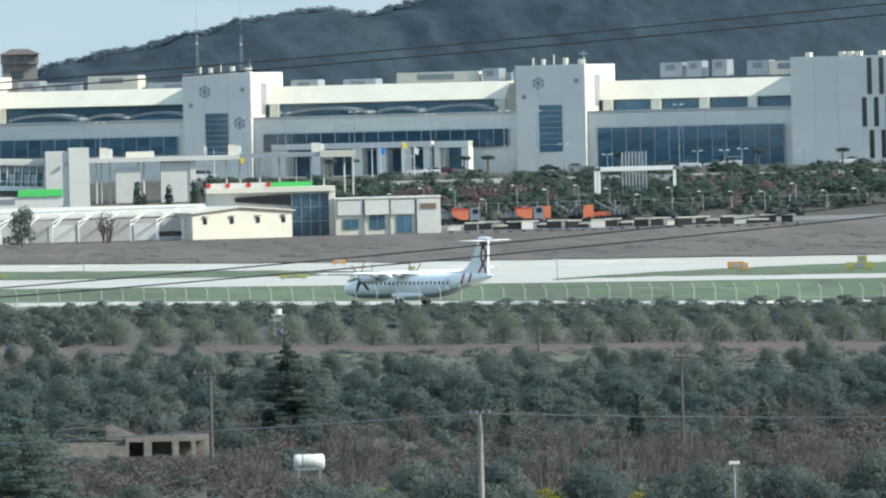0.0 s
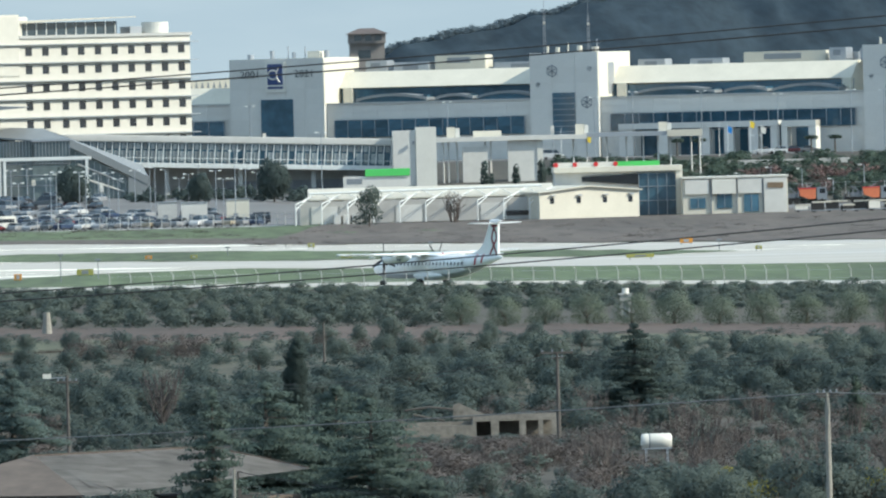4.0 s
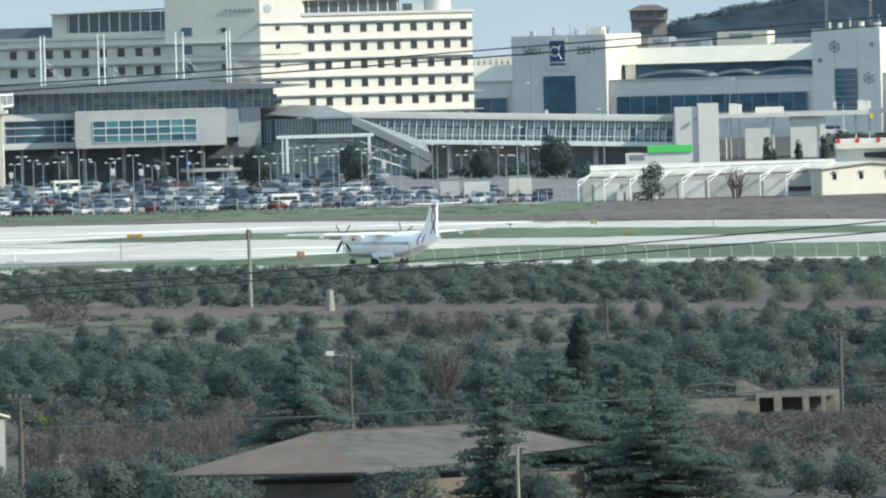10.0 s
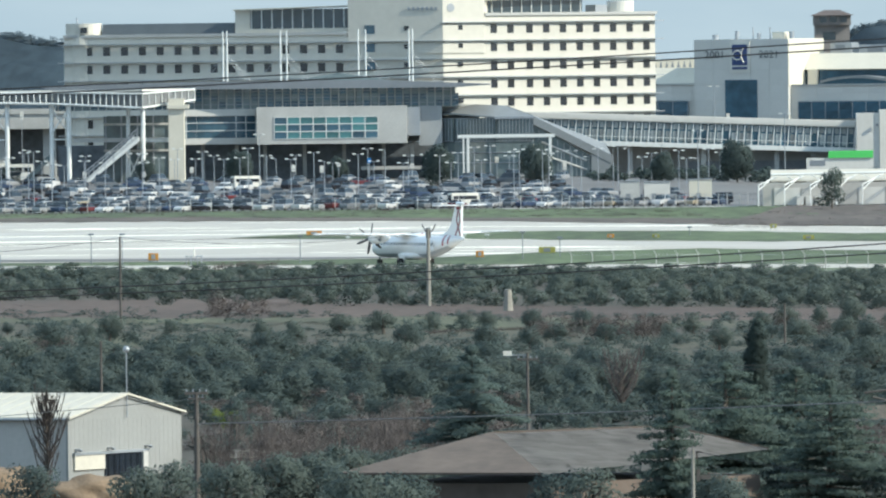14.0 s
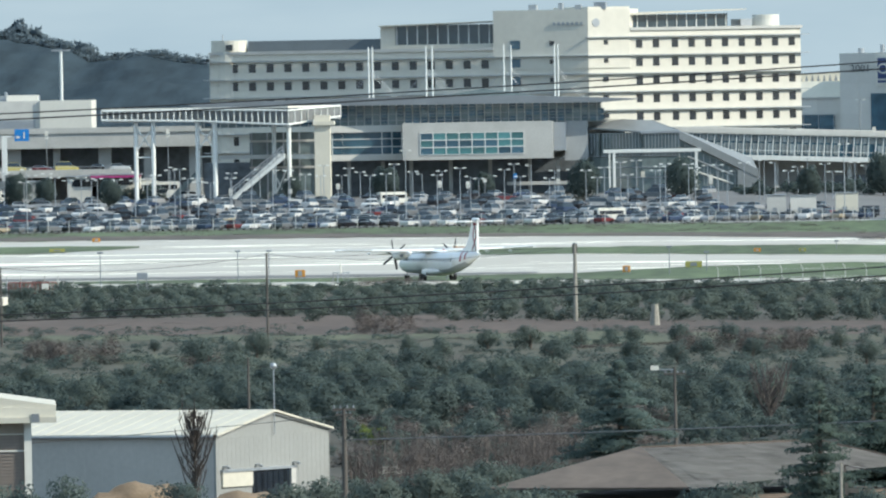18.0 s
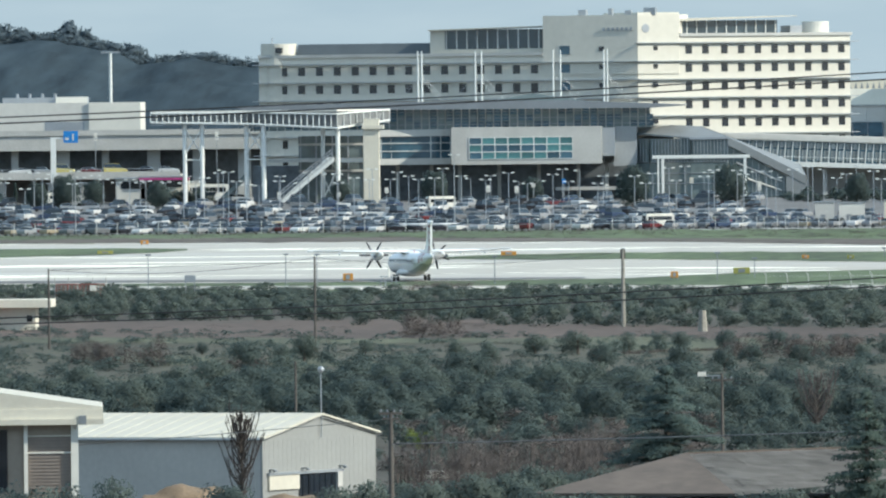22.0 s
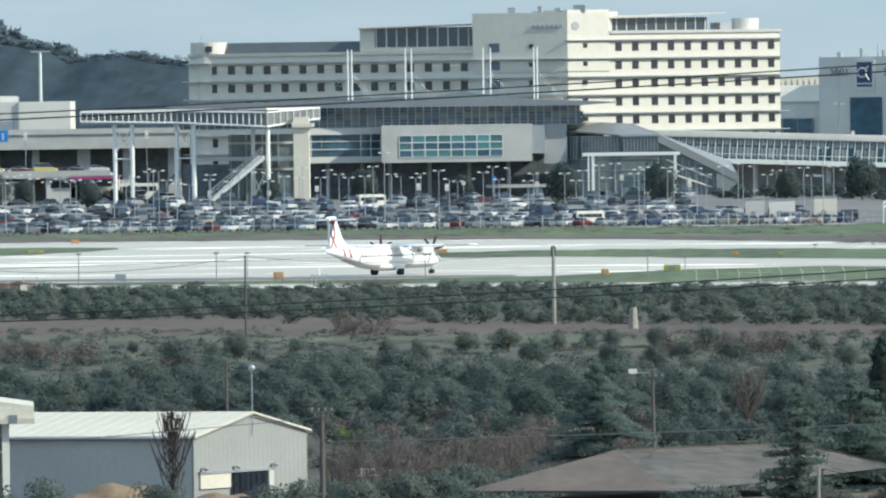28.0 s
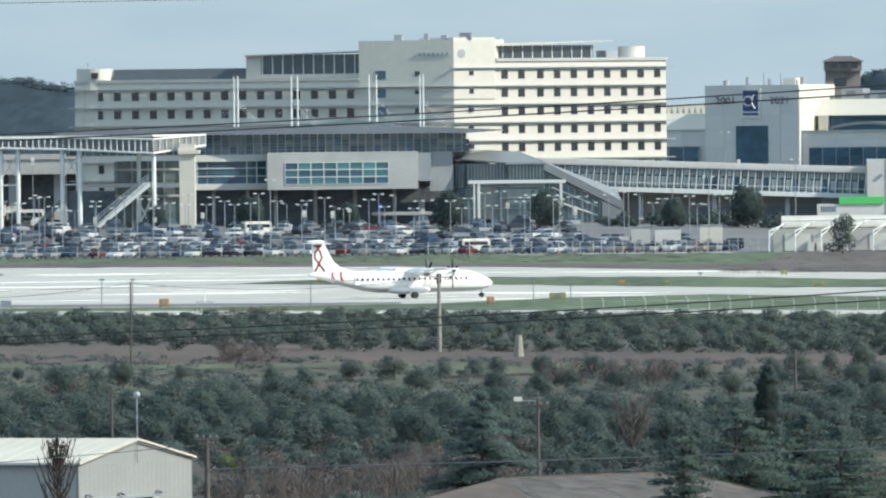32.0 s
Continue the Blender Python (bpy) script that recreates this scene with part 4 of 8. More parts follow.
def canopy():
    """The high white canopy with trestle legs and a stair."""
    D, U = 2655.0, 0.1062
    x, y = at(-1030, D)
    gz = ground_z(x, y)
    root = thing("canopy", pose(x, y, gz), "high white canopy on steel trestles over a stair", "canopy")
    X = lambda b: U * (b + 1030)
    Z = lambda v: 23 - U * v - gz
    P = lambda n, bm, m, label="", par=root: part(n, bm, m, par, label)
    # roof slab: a long side and a short side seen from the corner
    O = [(X(-1238), 2), (X(-1066), 0.0), (X(-905), -4), (X(-817), 12), (X(-990), 22), (X(-1238), 20)]
    roof = P("roof", prism(B(), O, 2, Z(16.5), Z(13)), WHITE, "flat white roof")
    zt = {0: (17, 33), 1: (17, 37), 2: (21, 46), 3: (14, 33)}
    edge = [(O[i], zt[i]) for i in range(4)]
    for (p, (t0, b0)), (q, (t1, b1)) in zip(edge, edge[1:]):
        n = {0: 16, 1: 15, 2: 8}[edge.index((p, (t0, b0)))]
        bm = B()
        tube(bm, (p[0], p[1], Z(t0)), (q[0], q[1], Z(t1)), 0.18, n=6), tube(bm, (p[0], p[1], Z(b0)), (q[0], q[1], Z(b1)), 0.2, n=6)
        part("truss_chord", bm, STEELW, roof)
        for i in range(n + 1):
            k = i / n
            c = [p[0] + (q[0] - p[0]) * k, p[1] + (q[1] - p[1]) * k]
            part("truss_post", tube(B(), (*c, Z(t0 + (t1 - t0) * k)), (*c, Z(b0 + (b1 - b0) * k)), 0.12, n=6), STEELW, roof)
        bm = B()
        v = [bm.verts.new(w) for w in ((p[0], p[1] + 0.4, Z(t0)), (q[0], q[1] + 0.4, Z(t1)), (q[0], q[1] + 0.4, Z(b1)), (p[0], p[1] + 0.4, Z(b0)))]
        bm.faces.new(v)
        bmesh.ops.solidify(bm, geom=bm.faces[:], thickness=0.08)
        part("truss_infill", bm, SLAB, roof)
    P("soffit", prism(B(), [(a, c + 0.6) for a, c in O], 2, Z(38), Z(36)), GREYM)
    for b, yy, r in ((-1178, 3, 0.42), (-1147, 2.4, 0.42), (-1068, 1.5, 0.42), (-1037, 0.5, 0.45), (-933, 3, 0.38), (-905, -1.5, 0.42)):
        P("column", tube(B(), (X(b), yy, -0.3), (X(b), yy, Z(38)), r, n=10), STEELW, "white steel column")
    for b0, b1, yy in ((-1178, -1147, 2.7), (-1068, -1037, 1.0), (-938, -908, 0.6)):
        for va, vb in ((45, 90), (90, 45), (100, 100)) if b0 != -938 else ((120, 185), (185, 120)):
            P("brace", tube(B(), (X(b0), yy, Z(va)), (X(b1), yy, Z(vb)), 0.13, n=6), STEELW)
    P("lift_shaft", box(B(), X(-860), X(-832), -2, 3, -0.3, Z(30), 0.06), CREAM, "cream lift shaft")
    P("shaft_cap", box(B(), X(-862), X(-824), -2.6, 3.2, Z(48), Z(41)), CREAM)
    deck = P("deck", box(B(), X(-1030), X(-860), 4, 12, Z(106), Z(99)), CONC)
    part("deck_edge", box(B(), X(-905), X(-860), 3.4, 4, Z(107), Z(100)), STEELW, deck)
    P("rear_block", box(B(), X(-980), X(-862), 13, 18, -0.3, Z(60)), GLASSG, "dim glazed hall behind the stair")
    for b in (-978, -950, -921, -893, -864):
        P("hall_post", box(B(), X(b), X(b) + 0.3, 12.7, 13, -0.3, Z(60)), GREYM)
    for v in (75, 122):
        P("hall_beam", box(B(), X(-980), X(-862), 12.65, 12.95, Z(v) - 0.2, Z(v) + 0.2), STONE)
    # stair
    st = P("stair", prism(B(), [(X(-1012), Z(176)), (X(-1000), Z(176)), (X(-912), Z(105)), (X(-912), Z(97)), (X(-922), Z(97))], 1, -4, -1), STEELW, "open white stair flight")
    for i in range(26):
        k = i / 25
        part("step", box(B(), X(-1006 + 90 * k), X(-1002 + 90 * k), -4.1, -0.9, Z(172 - 74 * k), Z(170.4 - 74 * k)), CONC, st)
    for yy in (-4.1, -0.9):
        for h in (9, 15):
            part("handrail", tube(B(), (X(-1012), yy, Z(176 - h)), (X(-915), yy, Z(98 - h)), 0.09, n=6), GREYM, st)
        for i in range(12):
            k = i / 11
            part("baluster", tube(B(), (X(-1010 + 94 * k), yy, Z(175 - 76 * k)), (X(-1010 + 94 * k), yy, Z(161 - 77 * k)), 0.05, n=5), GREYM, st)
    P("glass_balustrade", prism(B(), [(X(-1115), Z(176)), (X(-1065), Z(130)), (X(-1065), Z(118)), (X(-1115), Z(165))], 1, 6, 6.2), GLASSG)


canopy()


# ---- terminal ----
TA, TX0, TY0 = radians(20), 900 * 2940 / RAY, 2940.0


def tx(b):
    """The place along the terminal's front that lies on bearing b."""
    return (b * TY0 / RAY - TX0) / (math.cos(TA) + b * math.sin(TA) / RAY)


def tz(v, X=0.0):
    return high(v, TY0 - X * math.sin(TA)) - 8.0


def terminal():
    root = thing("terminal_building", pose(TX0, TY0, 8.0, 0, 0, -20), "long airport terminal with grey towers and cream upper storey", "terminal")
    P = lambda n, bm, m, label="", par=root: part(n, bm, m, par, label)

    def clad(par, x0, x1, z0, z1, y, wide=4.6, tall=3.2):
        """Large cladding panels, parted by open joints, on a front."""
        nx, nz = max(1, round((x1 - x0) / wide)), max(1, round((z1 - z0) / tall))
        w, h = (x1 - x0) / nx, (z1 - z0) / nz
        me = mesh("panel", box(B(), 0.04, w - 0.04, -0.08, 0.0, 0.04, h - 0.04), STONEP)
        for i in range(nx):
            for k in range(nz):
                piece("panel", me, par, pose(x0 + i * w, y, z0 + k * h))

    def tower(b0, b1, v, deep, label):
        x0, x1 = tx(b0), tx(b1)
        t = P("tower", box(B(), x0, x1, -1.5, deep, -1, tz(v, x0)), STONE, label)
        # thin cream panel puts warm sunlight into the side's colour
        part("side_cladding", box(B(), x1, x1 + 0.06, -1.4, deep - 0.1, tz(22, x1), tz(v, x1) - 0.1), CREAM, t, "sunlit side, its sun put into a cream panel")
        clad(t, x0, x1, 0, tz(v, x0), -1.5)
        return t, x0, x1

    def snow(t, x, z, r):
        """A six-armed star ornament of slats."""
        for k in range(6):
            a = radians(60 * k + 30)
            s = part("ornament_arm", box(B(), 0, r, -0.06, 0, -0.07 * r, 0.07 * r), LEAD, t)
            s.matrix_basis = Matrix.Translation((x, -1.62, z)) @ Matrix.Rotation(-a, 4, "Y")
            s = part("ornament_rim", box(B(), -0.5 * r, 0.5 * r, -0.05, 0, 0.78 * r, 0.9 * r), LEAD, t)
            s.matrix_basis = Matrix.Translation((x, -1.62, z)) @ Matrix.Rotation(-a + radians(0), 4, "Y")
    for b0, b1 in ((606.5, 727), (1196.5, 1319)):
        t, x0, x1 = tower(b0, b1, -61, 20.0, "tall grey clad tower")
        w = x1 - x0
        part("tower_window", box(B(), x0 + 0.33 * w, x0 + 0.66 * w, -1.75, -1.5, tz(92), tz(10)), GLASSB, t)
        for k in range(7):
            part("window_bar", box(B(), x0 + 0.33 * w, x0 + 0.66 * w, -1.85, -1.75, tz(20 + 10 * k), tz(19 + 10 * k)), GREYM, t)
        snow(t, x0 + 0.33 * w, tz(-29), 1.25)
        if b0 < 1000:
            snow(t, x0 + 0.83 * w, tz(28), 1.25)
        for q, v in ((0.12, -5), (0.88, -32)):
            snow(t, x0 + q * w, tz(v), 0.5)
        part("louvre", box(B(), x1 + 0.06, x1 + 0.12, 5, 9, tz(14), tz(-42)), GREYM, t)
        for q, h, r in ((0.15, 1.2, 0.25), (0.3, 0.9, 0.5), (0.45, 1.8, 0.15), (0.62, 1.1, 0.6), (0.85, 0.8, 0.8)):
            part("roof_plant", tube(B(), (x0 + q * w, 4, tz(-61)), (x0 + q * w, 4, tz(-61) + h + 0.3), r, n=10), SHEETW, t)
        part("aerial", tube(B(), (x0 + 0.9 * w, 3, tz(-61)), (x0 + 0.9 * w, 3, tz(-84)), 0.12, n=6), GREYM, t)
        part("aerial_head", box(B(), x0 + 0.84 * w, x0 + 0.96 * w, 2.8, 3.2, tz(-80), tz(-78)), GREYM, t)
    # tower with the anniversary sign
    t, x0, x1 = tower(75.5, 242, -63, 21.0, "tall grey clad tower with a sign")
    w = x1 - x0
    part("tower_window", box(B(), x0 + 0.33 * w, x0 + 0.67 * w, -1.75, -1.5, tz(78), tz(9)), GLASSB, t)
    part("sign_frame", box(B(), x0 + 0.385 * w, x0 + 0.595 * w, -1.85, -1.5, tz(-4), tz(-58)), WHITE, t)
    part("sign_panel", box(B(), x0 + 0.41 * w, x0 + 0.57 * w, -1.95, -1.85, tz(-17), tz(-54)), BLUEM, t)
    part("sign_stripe", box(B(), x0 + 0.41 * w, x0 + 0.57 * w, -1.97, -1.85, tz(-10), tz(-14)), BLUEM, t)
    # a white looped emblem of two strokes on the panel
    cx, cz = x0 + 0.485 * w, tz(-35)
    loop = [(cx + 1.05 * math.cos(a) - 0.35, cz + 0.95 * math.sin(a)) for a in steps(0.6, 5.7, 14)]
    for (xa, za), (xb, zb) in zip(loop, loop[1:]):
        part("sign_stroke", tube(B(), (xa, -2.0, za), (xb, -2.0, zb), 0.17, n=5), WHITE, t)
    for (xa, za), (xb, zb) in (((cx + 0.5, cz + 0.55), (cx + 1.0, cz + 1.5)), ((cx + 0.5, cz - 0.55), (cx + 1.1, cz - 1.6)), ((cx + 0.5, cz + 0.55), (cx + 0.5, cz - 0.55))):
        part("sign_stroke", tube(B(), (xa, -2.0, za), (xb, -2.0, zb), 0.15, n=5), WHITE, t)
    for word, q in (("2001", 0.115), ("2021", 0.69)):
        cu = bpy.data.curves.new("year", "FONT")
        cu.body, cu.size, cu.extrude, cu.space_character = word, 2.15, 0.05, 1.05
        ob = new("year", cu)
        dg = bpy.context.evaluated_depsgraph_get()
        me = bpy.data.meshes.new_from_object(ob.evaluated_get(dg))
        bpy.data.objects.remove(ob)
        me.materials.clear()
        me.materials.append(SLATE)
        o = new("year_figures", me)
        o.parent, o.matrix_basis = t, pose(x0 + q * w, -1.68, tz(-30), 90)
    for q, h, r in ((0.12, 0.7, 0.7), (0.35, 1.4, 0.5), (0.52, 2.2, 0.12), (0.58, 1.0, 0.4), (0.7, 2.1, 0.12), (0.93, 1.2, 0.6)):
        part("roof_plant", tube(B(), (x0 + q * w, 5, tz(-63)), (x0 + q * w, 5, tz(-63) + h + 0.4), r, n=10), GREYM, t)
    part("plant_house", box(B(), x0 + 0.74 * w, x0 + 0.87 * w, 4, 8, tz(-63), tz(-76)), CREAM, t)
    # storeys between the towers
    for b0, b1, vt in ((-60, 75, 17), (242, 606.5, 21), (727, 1196.5, 21.5), (1319, 1686, 25)):
        x0, x1 = tx(b0), tx(b1)
        f = P("front", box(B(), x0, x1, 0, 25, -1, tz(vt, x0)), STONE, "grey clad storey")
        clad(f, x0, x1, tz(vt + 27, x0) , tz(vt, x0), 0.0, 6.0, 1.7)
        part("coping", box(B(), x0, x1, -0.35, 0.4, tz(vt, x0), tz(vt, x0) + 0.35), CONC, f)
        low = tz(122, x0) if b0 > 1300 else tz(80, x0)
        inset = 18 if b0 > 300 else 14
        gx0, gx1 = tx(b0 + inset), tx(b1 - inset)
        gl = part("glazing", box(B(), gx0, gx1, -0.5, 0.0, low, tz(vt + 28, x0)), GLASSB, f, "long band of blue glazing")
        n = int((gx1 - gx0) / 3.0)
        mu = mesh("mullion", box(B(), -0.06, 0.06, -0.14, 0.0, low, tz(vt + 28, x0)), GREYM)
        pn = mesh("pane", box(B(), 0.1, (gx1 - gx0) / n - 0.1, -0.05, 0.0, 0.1, 1.7), GLASSB)
        for i in range(n + 1):
            piece("mullion", mu, gl, pose(gx0 + (gx1 - gx0) * i / n, -0.5, 0))
            for k in range(int((tz(vt + 28, x0) - low) / 1.8)):
                if i < n:
                    piece("pane", pn, gl, pose(gx0 + (gx1 - gx0) * i / n, -0.5, low + 1.8 * k))
    # upper storey, set back, with a cream fascia sloped only to catch the sun
    for b0, b1, v0, v1 in ((-60, 75, -14, 22), (242.5, 612, -37, -8), (727.5, 1152, -35, -4), (1319.5, 1688, -30, 3)):
        x0, x1 = tx(b0), tx(b1)
        up = P("upper_storey", prism(B(), [(8.0, tz(v1)), (12.6, tz(v0)), (30, tz(v0)), (30, tz(30)), (9.5, tz(30)), (9.5, tz(v1))], 0, x0, x1), CREAM, "cream upper storey with a sloping fascia")
        part("ribbon_window", box(B(), x0, x1, 9.0, 9.6, tz(22), tz(v1) - 0.2), GLASSB, up)
        n = max(2, round((x1 - x0) / 10.5))
        for i in range(n + 1):
            if b0 > 1300 or i in (0, n):
                c = x0 + 2 + (x1 - x0 - 3) * i / n
                part("pier", box(B(), c - 1.0, c + 1.0, 7.6, 9.2, tz(22), tz(v1)), CREAM, up)
        if 200 < b0 < 1300:
            # low curved roofs of the lounge before the windows
            for c0, c1, h in ((0.12, 0.46, 5), (0.5, 0.68, 3.5), (0.7, 0.98, 5)):
                xa, xb = x0 + (x1 - x0) * c0, x0 + (x1 - x0) * c1
                arc = [(xa + (xb - xa) * k / 10, tz(12) + (tz(12 - 1.7 * h) - tz(12)) * math.sin(math.pi * k / 10) ** 0.8) for k in range(11)]
                part("lounge_roof", prism(B(), arc + [(p, q - 0.55) for p, q in arc[::-1]], 1, 2.5, 8.5), ZINC, up)
                part("lounge_glass", box(B(), xa + 0.4, xb - 0.4, 3.2, 8.4, tz(23), tz(8)), GLASSB, up)
    # roof plant
    for b0, b1, v0, yy in ((1410 - 5, 1445, -60, 18), (1455, 1482, -62, 17), (1500, 1527, -63, 17), (1560, 1600, -60, 18), (1604, 1668, -58, 16), (935, 1082, -54, 18), (1100, 1135, -50, 20), (1150, 1195, -56, 15), (380, 470, -62, 20), (480, 600, -48, 22), (262, 300, -56, 18), (310, 372, -52, 19), (752, 800, -46, 16), (842, 900, -45, 17), (1095, 1125, -58, 15)):
        x0, x1 = tx(b0), tx(b1)
        u = P("roof_unit", box(B(), x0, x1, yy, yy + 5, tz(-34), tz(v0), 0.15), SHEETW if b0 in (1604, 935, 380) else GREYM, "air handling unit")
        part("unit_grille", box(B(), x0 + 0.25 * (x1 - x0), x0 + 0.7 * (x1 - x0), yy - 0.1, yy, tz(v0 + 14), tz(v0 + 4)), LEAD, u)
    # end block with strip windows
    x0, x1 = tx(1688), tx(1980)
    e = P("end_block", box(B(), x0, x1, -3, 30, -1, tz(-64, x0)), STONE, "plain grey end block")
    clad(e, x0, x1, 0, tz(-64, x0), -3, 5.0, 3.5)
    for v0, v1, off in ((-60, 5, 0), (10, 62, -10), (68, 118, 2)):
        for k in range(6):
            c = tx(1824 + off + 21 * k)
            part("strip_window", box(B(), c, c + 1.0, -3.15, -2.9, tz(v1, x0), tz(v0, x0)), GLASSK, e)
    for b in (1700, 1760, 1775, 1790, 1830):
        part("roof_plant", box(B(), tx(b), tx(b + 9), 3, 5, tz(-64, x0), tz(-72, x0)), SHEETW, e)
    # entrance porticoes
    for b0, b1, v0 in ((776, 800, 72), (846, 862, 70), (920, 936, 72), (962, 978, 70), (1005, 1022, 70), (1044, 1056, 70)):
        P("pier", box(B(), tx(b0), tx(b1), -7, -5.4, -1, tz(v0)), STONE)
    P("portico_beam", box(B(), tx(776), tx(1058), -7.2, -4, tz(78), tz(68)), STONE)
    for b0, b1 in ((1066, 1076), (1114, 1127)):
        P("portal_post", box(B(), tx(b0), tx(b1), -8, -5, -1, tz(70)), WHITE)
    P("portal_beam", box(B(), tx(1066), tx(1127), -8.1, -5, tz(80), tz(69)), WHITE)
    for b in (815, 885, 945, 990, 1030, 1090):
        P("entrance_glass", box(B(), tx(b - 14), tx(b + 16), -1.6, -0.4, -1, tz(82)), GLASSB)


terminal()


# concrete kept dark, with the turret's shade put into its colour
OLDC = mat("shaded_concrete", (0.225, 0.205, 0.19), 0.9, var=0.3)


def turret():
    x, y = at(316, 3050)
    root = thing("control_turret", pose(x, y, 6), "old concrete turret with a brown tiled roof", "turret")
    Z = lambda v: high(v, 3050) - 6
    k = 3050 / RAY
    part("shaft", box(B(), -31 * k, 31 * k, 0, 8, 0, Z(-86)), OLDC, root)
    part("cabin", box(B(), -33 * k, 33 * k, -1, 9, Z(-86), Z(-104)), OLDC, root)
    for c in (-22, -4, 14):
        part("cabin_window", box(B(), c * k, (c + 12) * k, -1.1, -0.9, Z(-91), Z(-101)), GLASSN, root)
    part("lower_window", box(B(), -16 * k, 6 * k, -0.1, 0.05, Z(-60), Z(-74)), GLASSN, root)
    bm = B()
    a = [bm.verts.new(p) for p in ((-38 * k, -2, Z(-103)), (38 * k, -2, Z(-103)), (38 * k, 10, Z(-103)), (-38 * k, 10, Z(-103)))]
    c = [bm.verts.new(p) for p in ((-14 * k, 3, Z(-113)), (14 * k, 3, Z(-113)), (14 * k, 5, Z(-113)), (-14 * k, 5, Z(-113)))]
    for i in range(4):
        j = (i + 1) % 4
        bm.faces.new((a[i], a[j], c[j], c[i]))
    bm.faces.new(c), bm.faces.new(a[::-1])
    part("roof", bm, mat("brown_roof_tiles", (0.11, 0.088, 0.08), 0.8), root, "shallow brown tiled roof")


turret()


def lattice_mast(b, d, v1, label):
    """A slim three-legged mast with cross bars and aerials."""
    x, y = at(b, d)
    z0 = ground_z(x, y) - 0.2
    h = high(v1, d) - z0
    root = thing("radio_mast", pose(x, y, z0), label, "mast", "radio masts")
    foot = [Vector((0.9 * math.cos(a), 0.9 * math.sin(a), 0)) for a in (0.4, 2.5, 4.6)]
    for p in foot:
        part("leg", tube(B(), p, (p.x * 0.25, p.y * 0.25, h), 0.07, 0.05, 5), LEAD, root)
    for i in range(11):
        k, q = i / 11, (i + 1) / 11
        for a, c in ((0, 1), (1, 2), (2, 0)):
            pa, pc = foot[a] * (1 - 0.75 * k), foot[c] * (1 - 0.75 * q)
            part("brace", tube(B(), (pa.x, pa.y, h * k), (pc.x, pc.y, h * q), 0.03, n=4), LEAD, root)
    part("whip", tube(B(), (0, 0, h), (0, 0, h * 1.25), 0.05, 0.03, 5), LEAD, root)
    for k, r in ((0.93, 0.3),):
        part("dish", tube(B(), (0, -0.9, h * k), (0, -0.65, h * k), r, r * 0.5, 14), SHEETW, root)


lattice_mast(630, 3250, -132, "slim lattice radio mast behind the terminal")
lattice_mast(708, 3250, -128, "slim lattice radio mast with small dishes")


def frontblock(name, b0, b1, v0, v1, d, deep, material, label, category, turn=0.0, kind=""):
    """A plain building block between two bearings."""
    x0, y0 = at(b0, d)
    x1, _ = at(b1, d)
    gz = min(ground_z(x0, d), high(v1, d)) - 0.3
    root = thing(name, pose(x0, d, gz, 0, 0, turn), label, category, kind=kind)
    part("wall", box(B(), 0, (x1 - x0) / math.cos(radians(turn)), 0, deep, 0, high(v0, d) - gz), material, root)
    return root, gz, (x1 - x0) / math.cos(radians(turn)), high(v0, d) - gz


# walkway bridge between station and terminal
def bridge():
    x0, y0 = at(-215, 2724)
    x1, y1 = at(357, 2716)
    k = 0.1088
    z0, z1 = high(61, 2724), high(84, 2716)
    root = thing("walkway_bridge", pose(x0, y0, 0), "long glazed pedestrian bridge with a grey roof", "bridge")
    L = x1 - x0
    tilt = Matrix.Translation((0, 0, z0)) @ Matrix.Rotation(math.atan2(z0 - z1, L), 4, "Y")

    def P(n, bm, m, label=""):
        ob = part(n, bm, m, root, label)
        ob.matrix_basis = tilt
        return ob
    P("roof", box(B(), -1, L, -3.2, 3.2, -1.35, 0, 0.2), STONE, "grey metal roof")
    gl = P("glazing", box(B(), 0, L, -2.5, 2.5, -5.2, -1.35), GLASSB, "blue-grey side glazing")
    P("deck", box(B(), -1, L, -3.2, 3.2, -6.1, -5.2), STEELW, "white deck edge")
    mu = mesh("mullion", box(B(), -0.1, 0.1, -0.32, 0.0, -5.2, -1.35), STEELW)
    pn = mesh("pane", box(B(), 0.25, 1.0, -0.08, 0.0, -2.6, -1.5), GLASSP)
    pw = mesh("pane", box(B(), 0.25, 1.15, -0.08, 0.0, -4.9, -2.9), GLASSP)
    n = 44
    for i in range(n + 1):
        piece("mullion", mu, gl, pose(L * i / n, -2.5, 0, 0, 2.5))
        if i < n:
            piece("pane", pn, gl, pose(L * i / n, -2.5, 0))
            if rnd.random() < 0.75:
                piece("pane", pw, gl, pose(L * i / n, -2.5, 0))
    part("handrail", tube(B(), (0, -3.3, -4.3), (L, -3.3, -4.3), 0.06, n=5), STEELW, gl)
    for i in range(7):
        c = L * (0.3 + 0.68 * i / 6)
        zz = z0 + (z1 - z0) * c / L
        part("pier", box(B(), c - 0.45, c + 0.45, -1, 1, 1.0, zz - 6.1), CONC, root)
    P("wall", box(B(), L * 0.05, L, 3.5, 9, -13.0, -5.9), SHEETS, "low grey structure under the bridge")
    # no hollow: a grey slab on the wall paints the recess's shade
    part("recess", box(B(), L * 0.48, L * 0.97, 3.3, 3.5, 4.0, 6.4), DARK, root)


bridge()
root, gz, w, h = frontblock("stair_tower", 357, 398, 70, 180, 2712, 10, STONE, "grey stair tower at the end of the bridge", "tower")
# sun on the tower's right half, painted as a white block
part("white_face", box(B(), w, w + 3.9, -0.4, 10, 0, h + 0.6), WHITE, root, "sunlit half of the tower, painted as a white wall")
part("lamp", box(B(), w - 0.7, w - 0.3, -0.9, -0.4, h - 2.6, h - 2.0), LEAD, root)


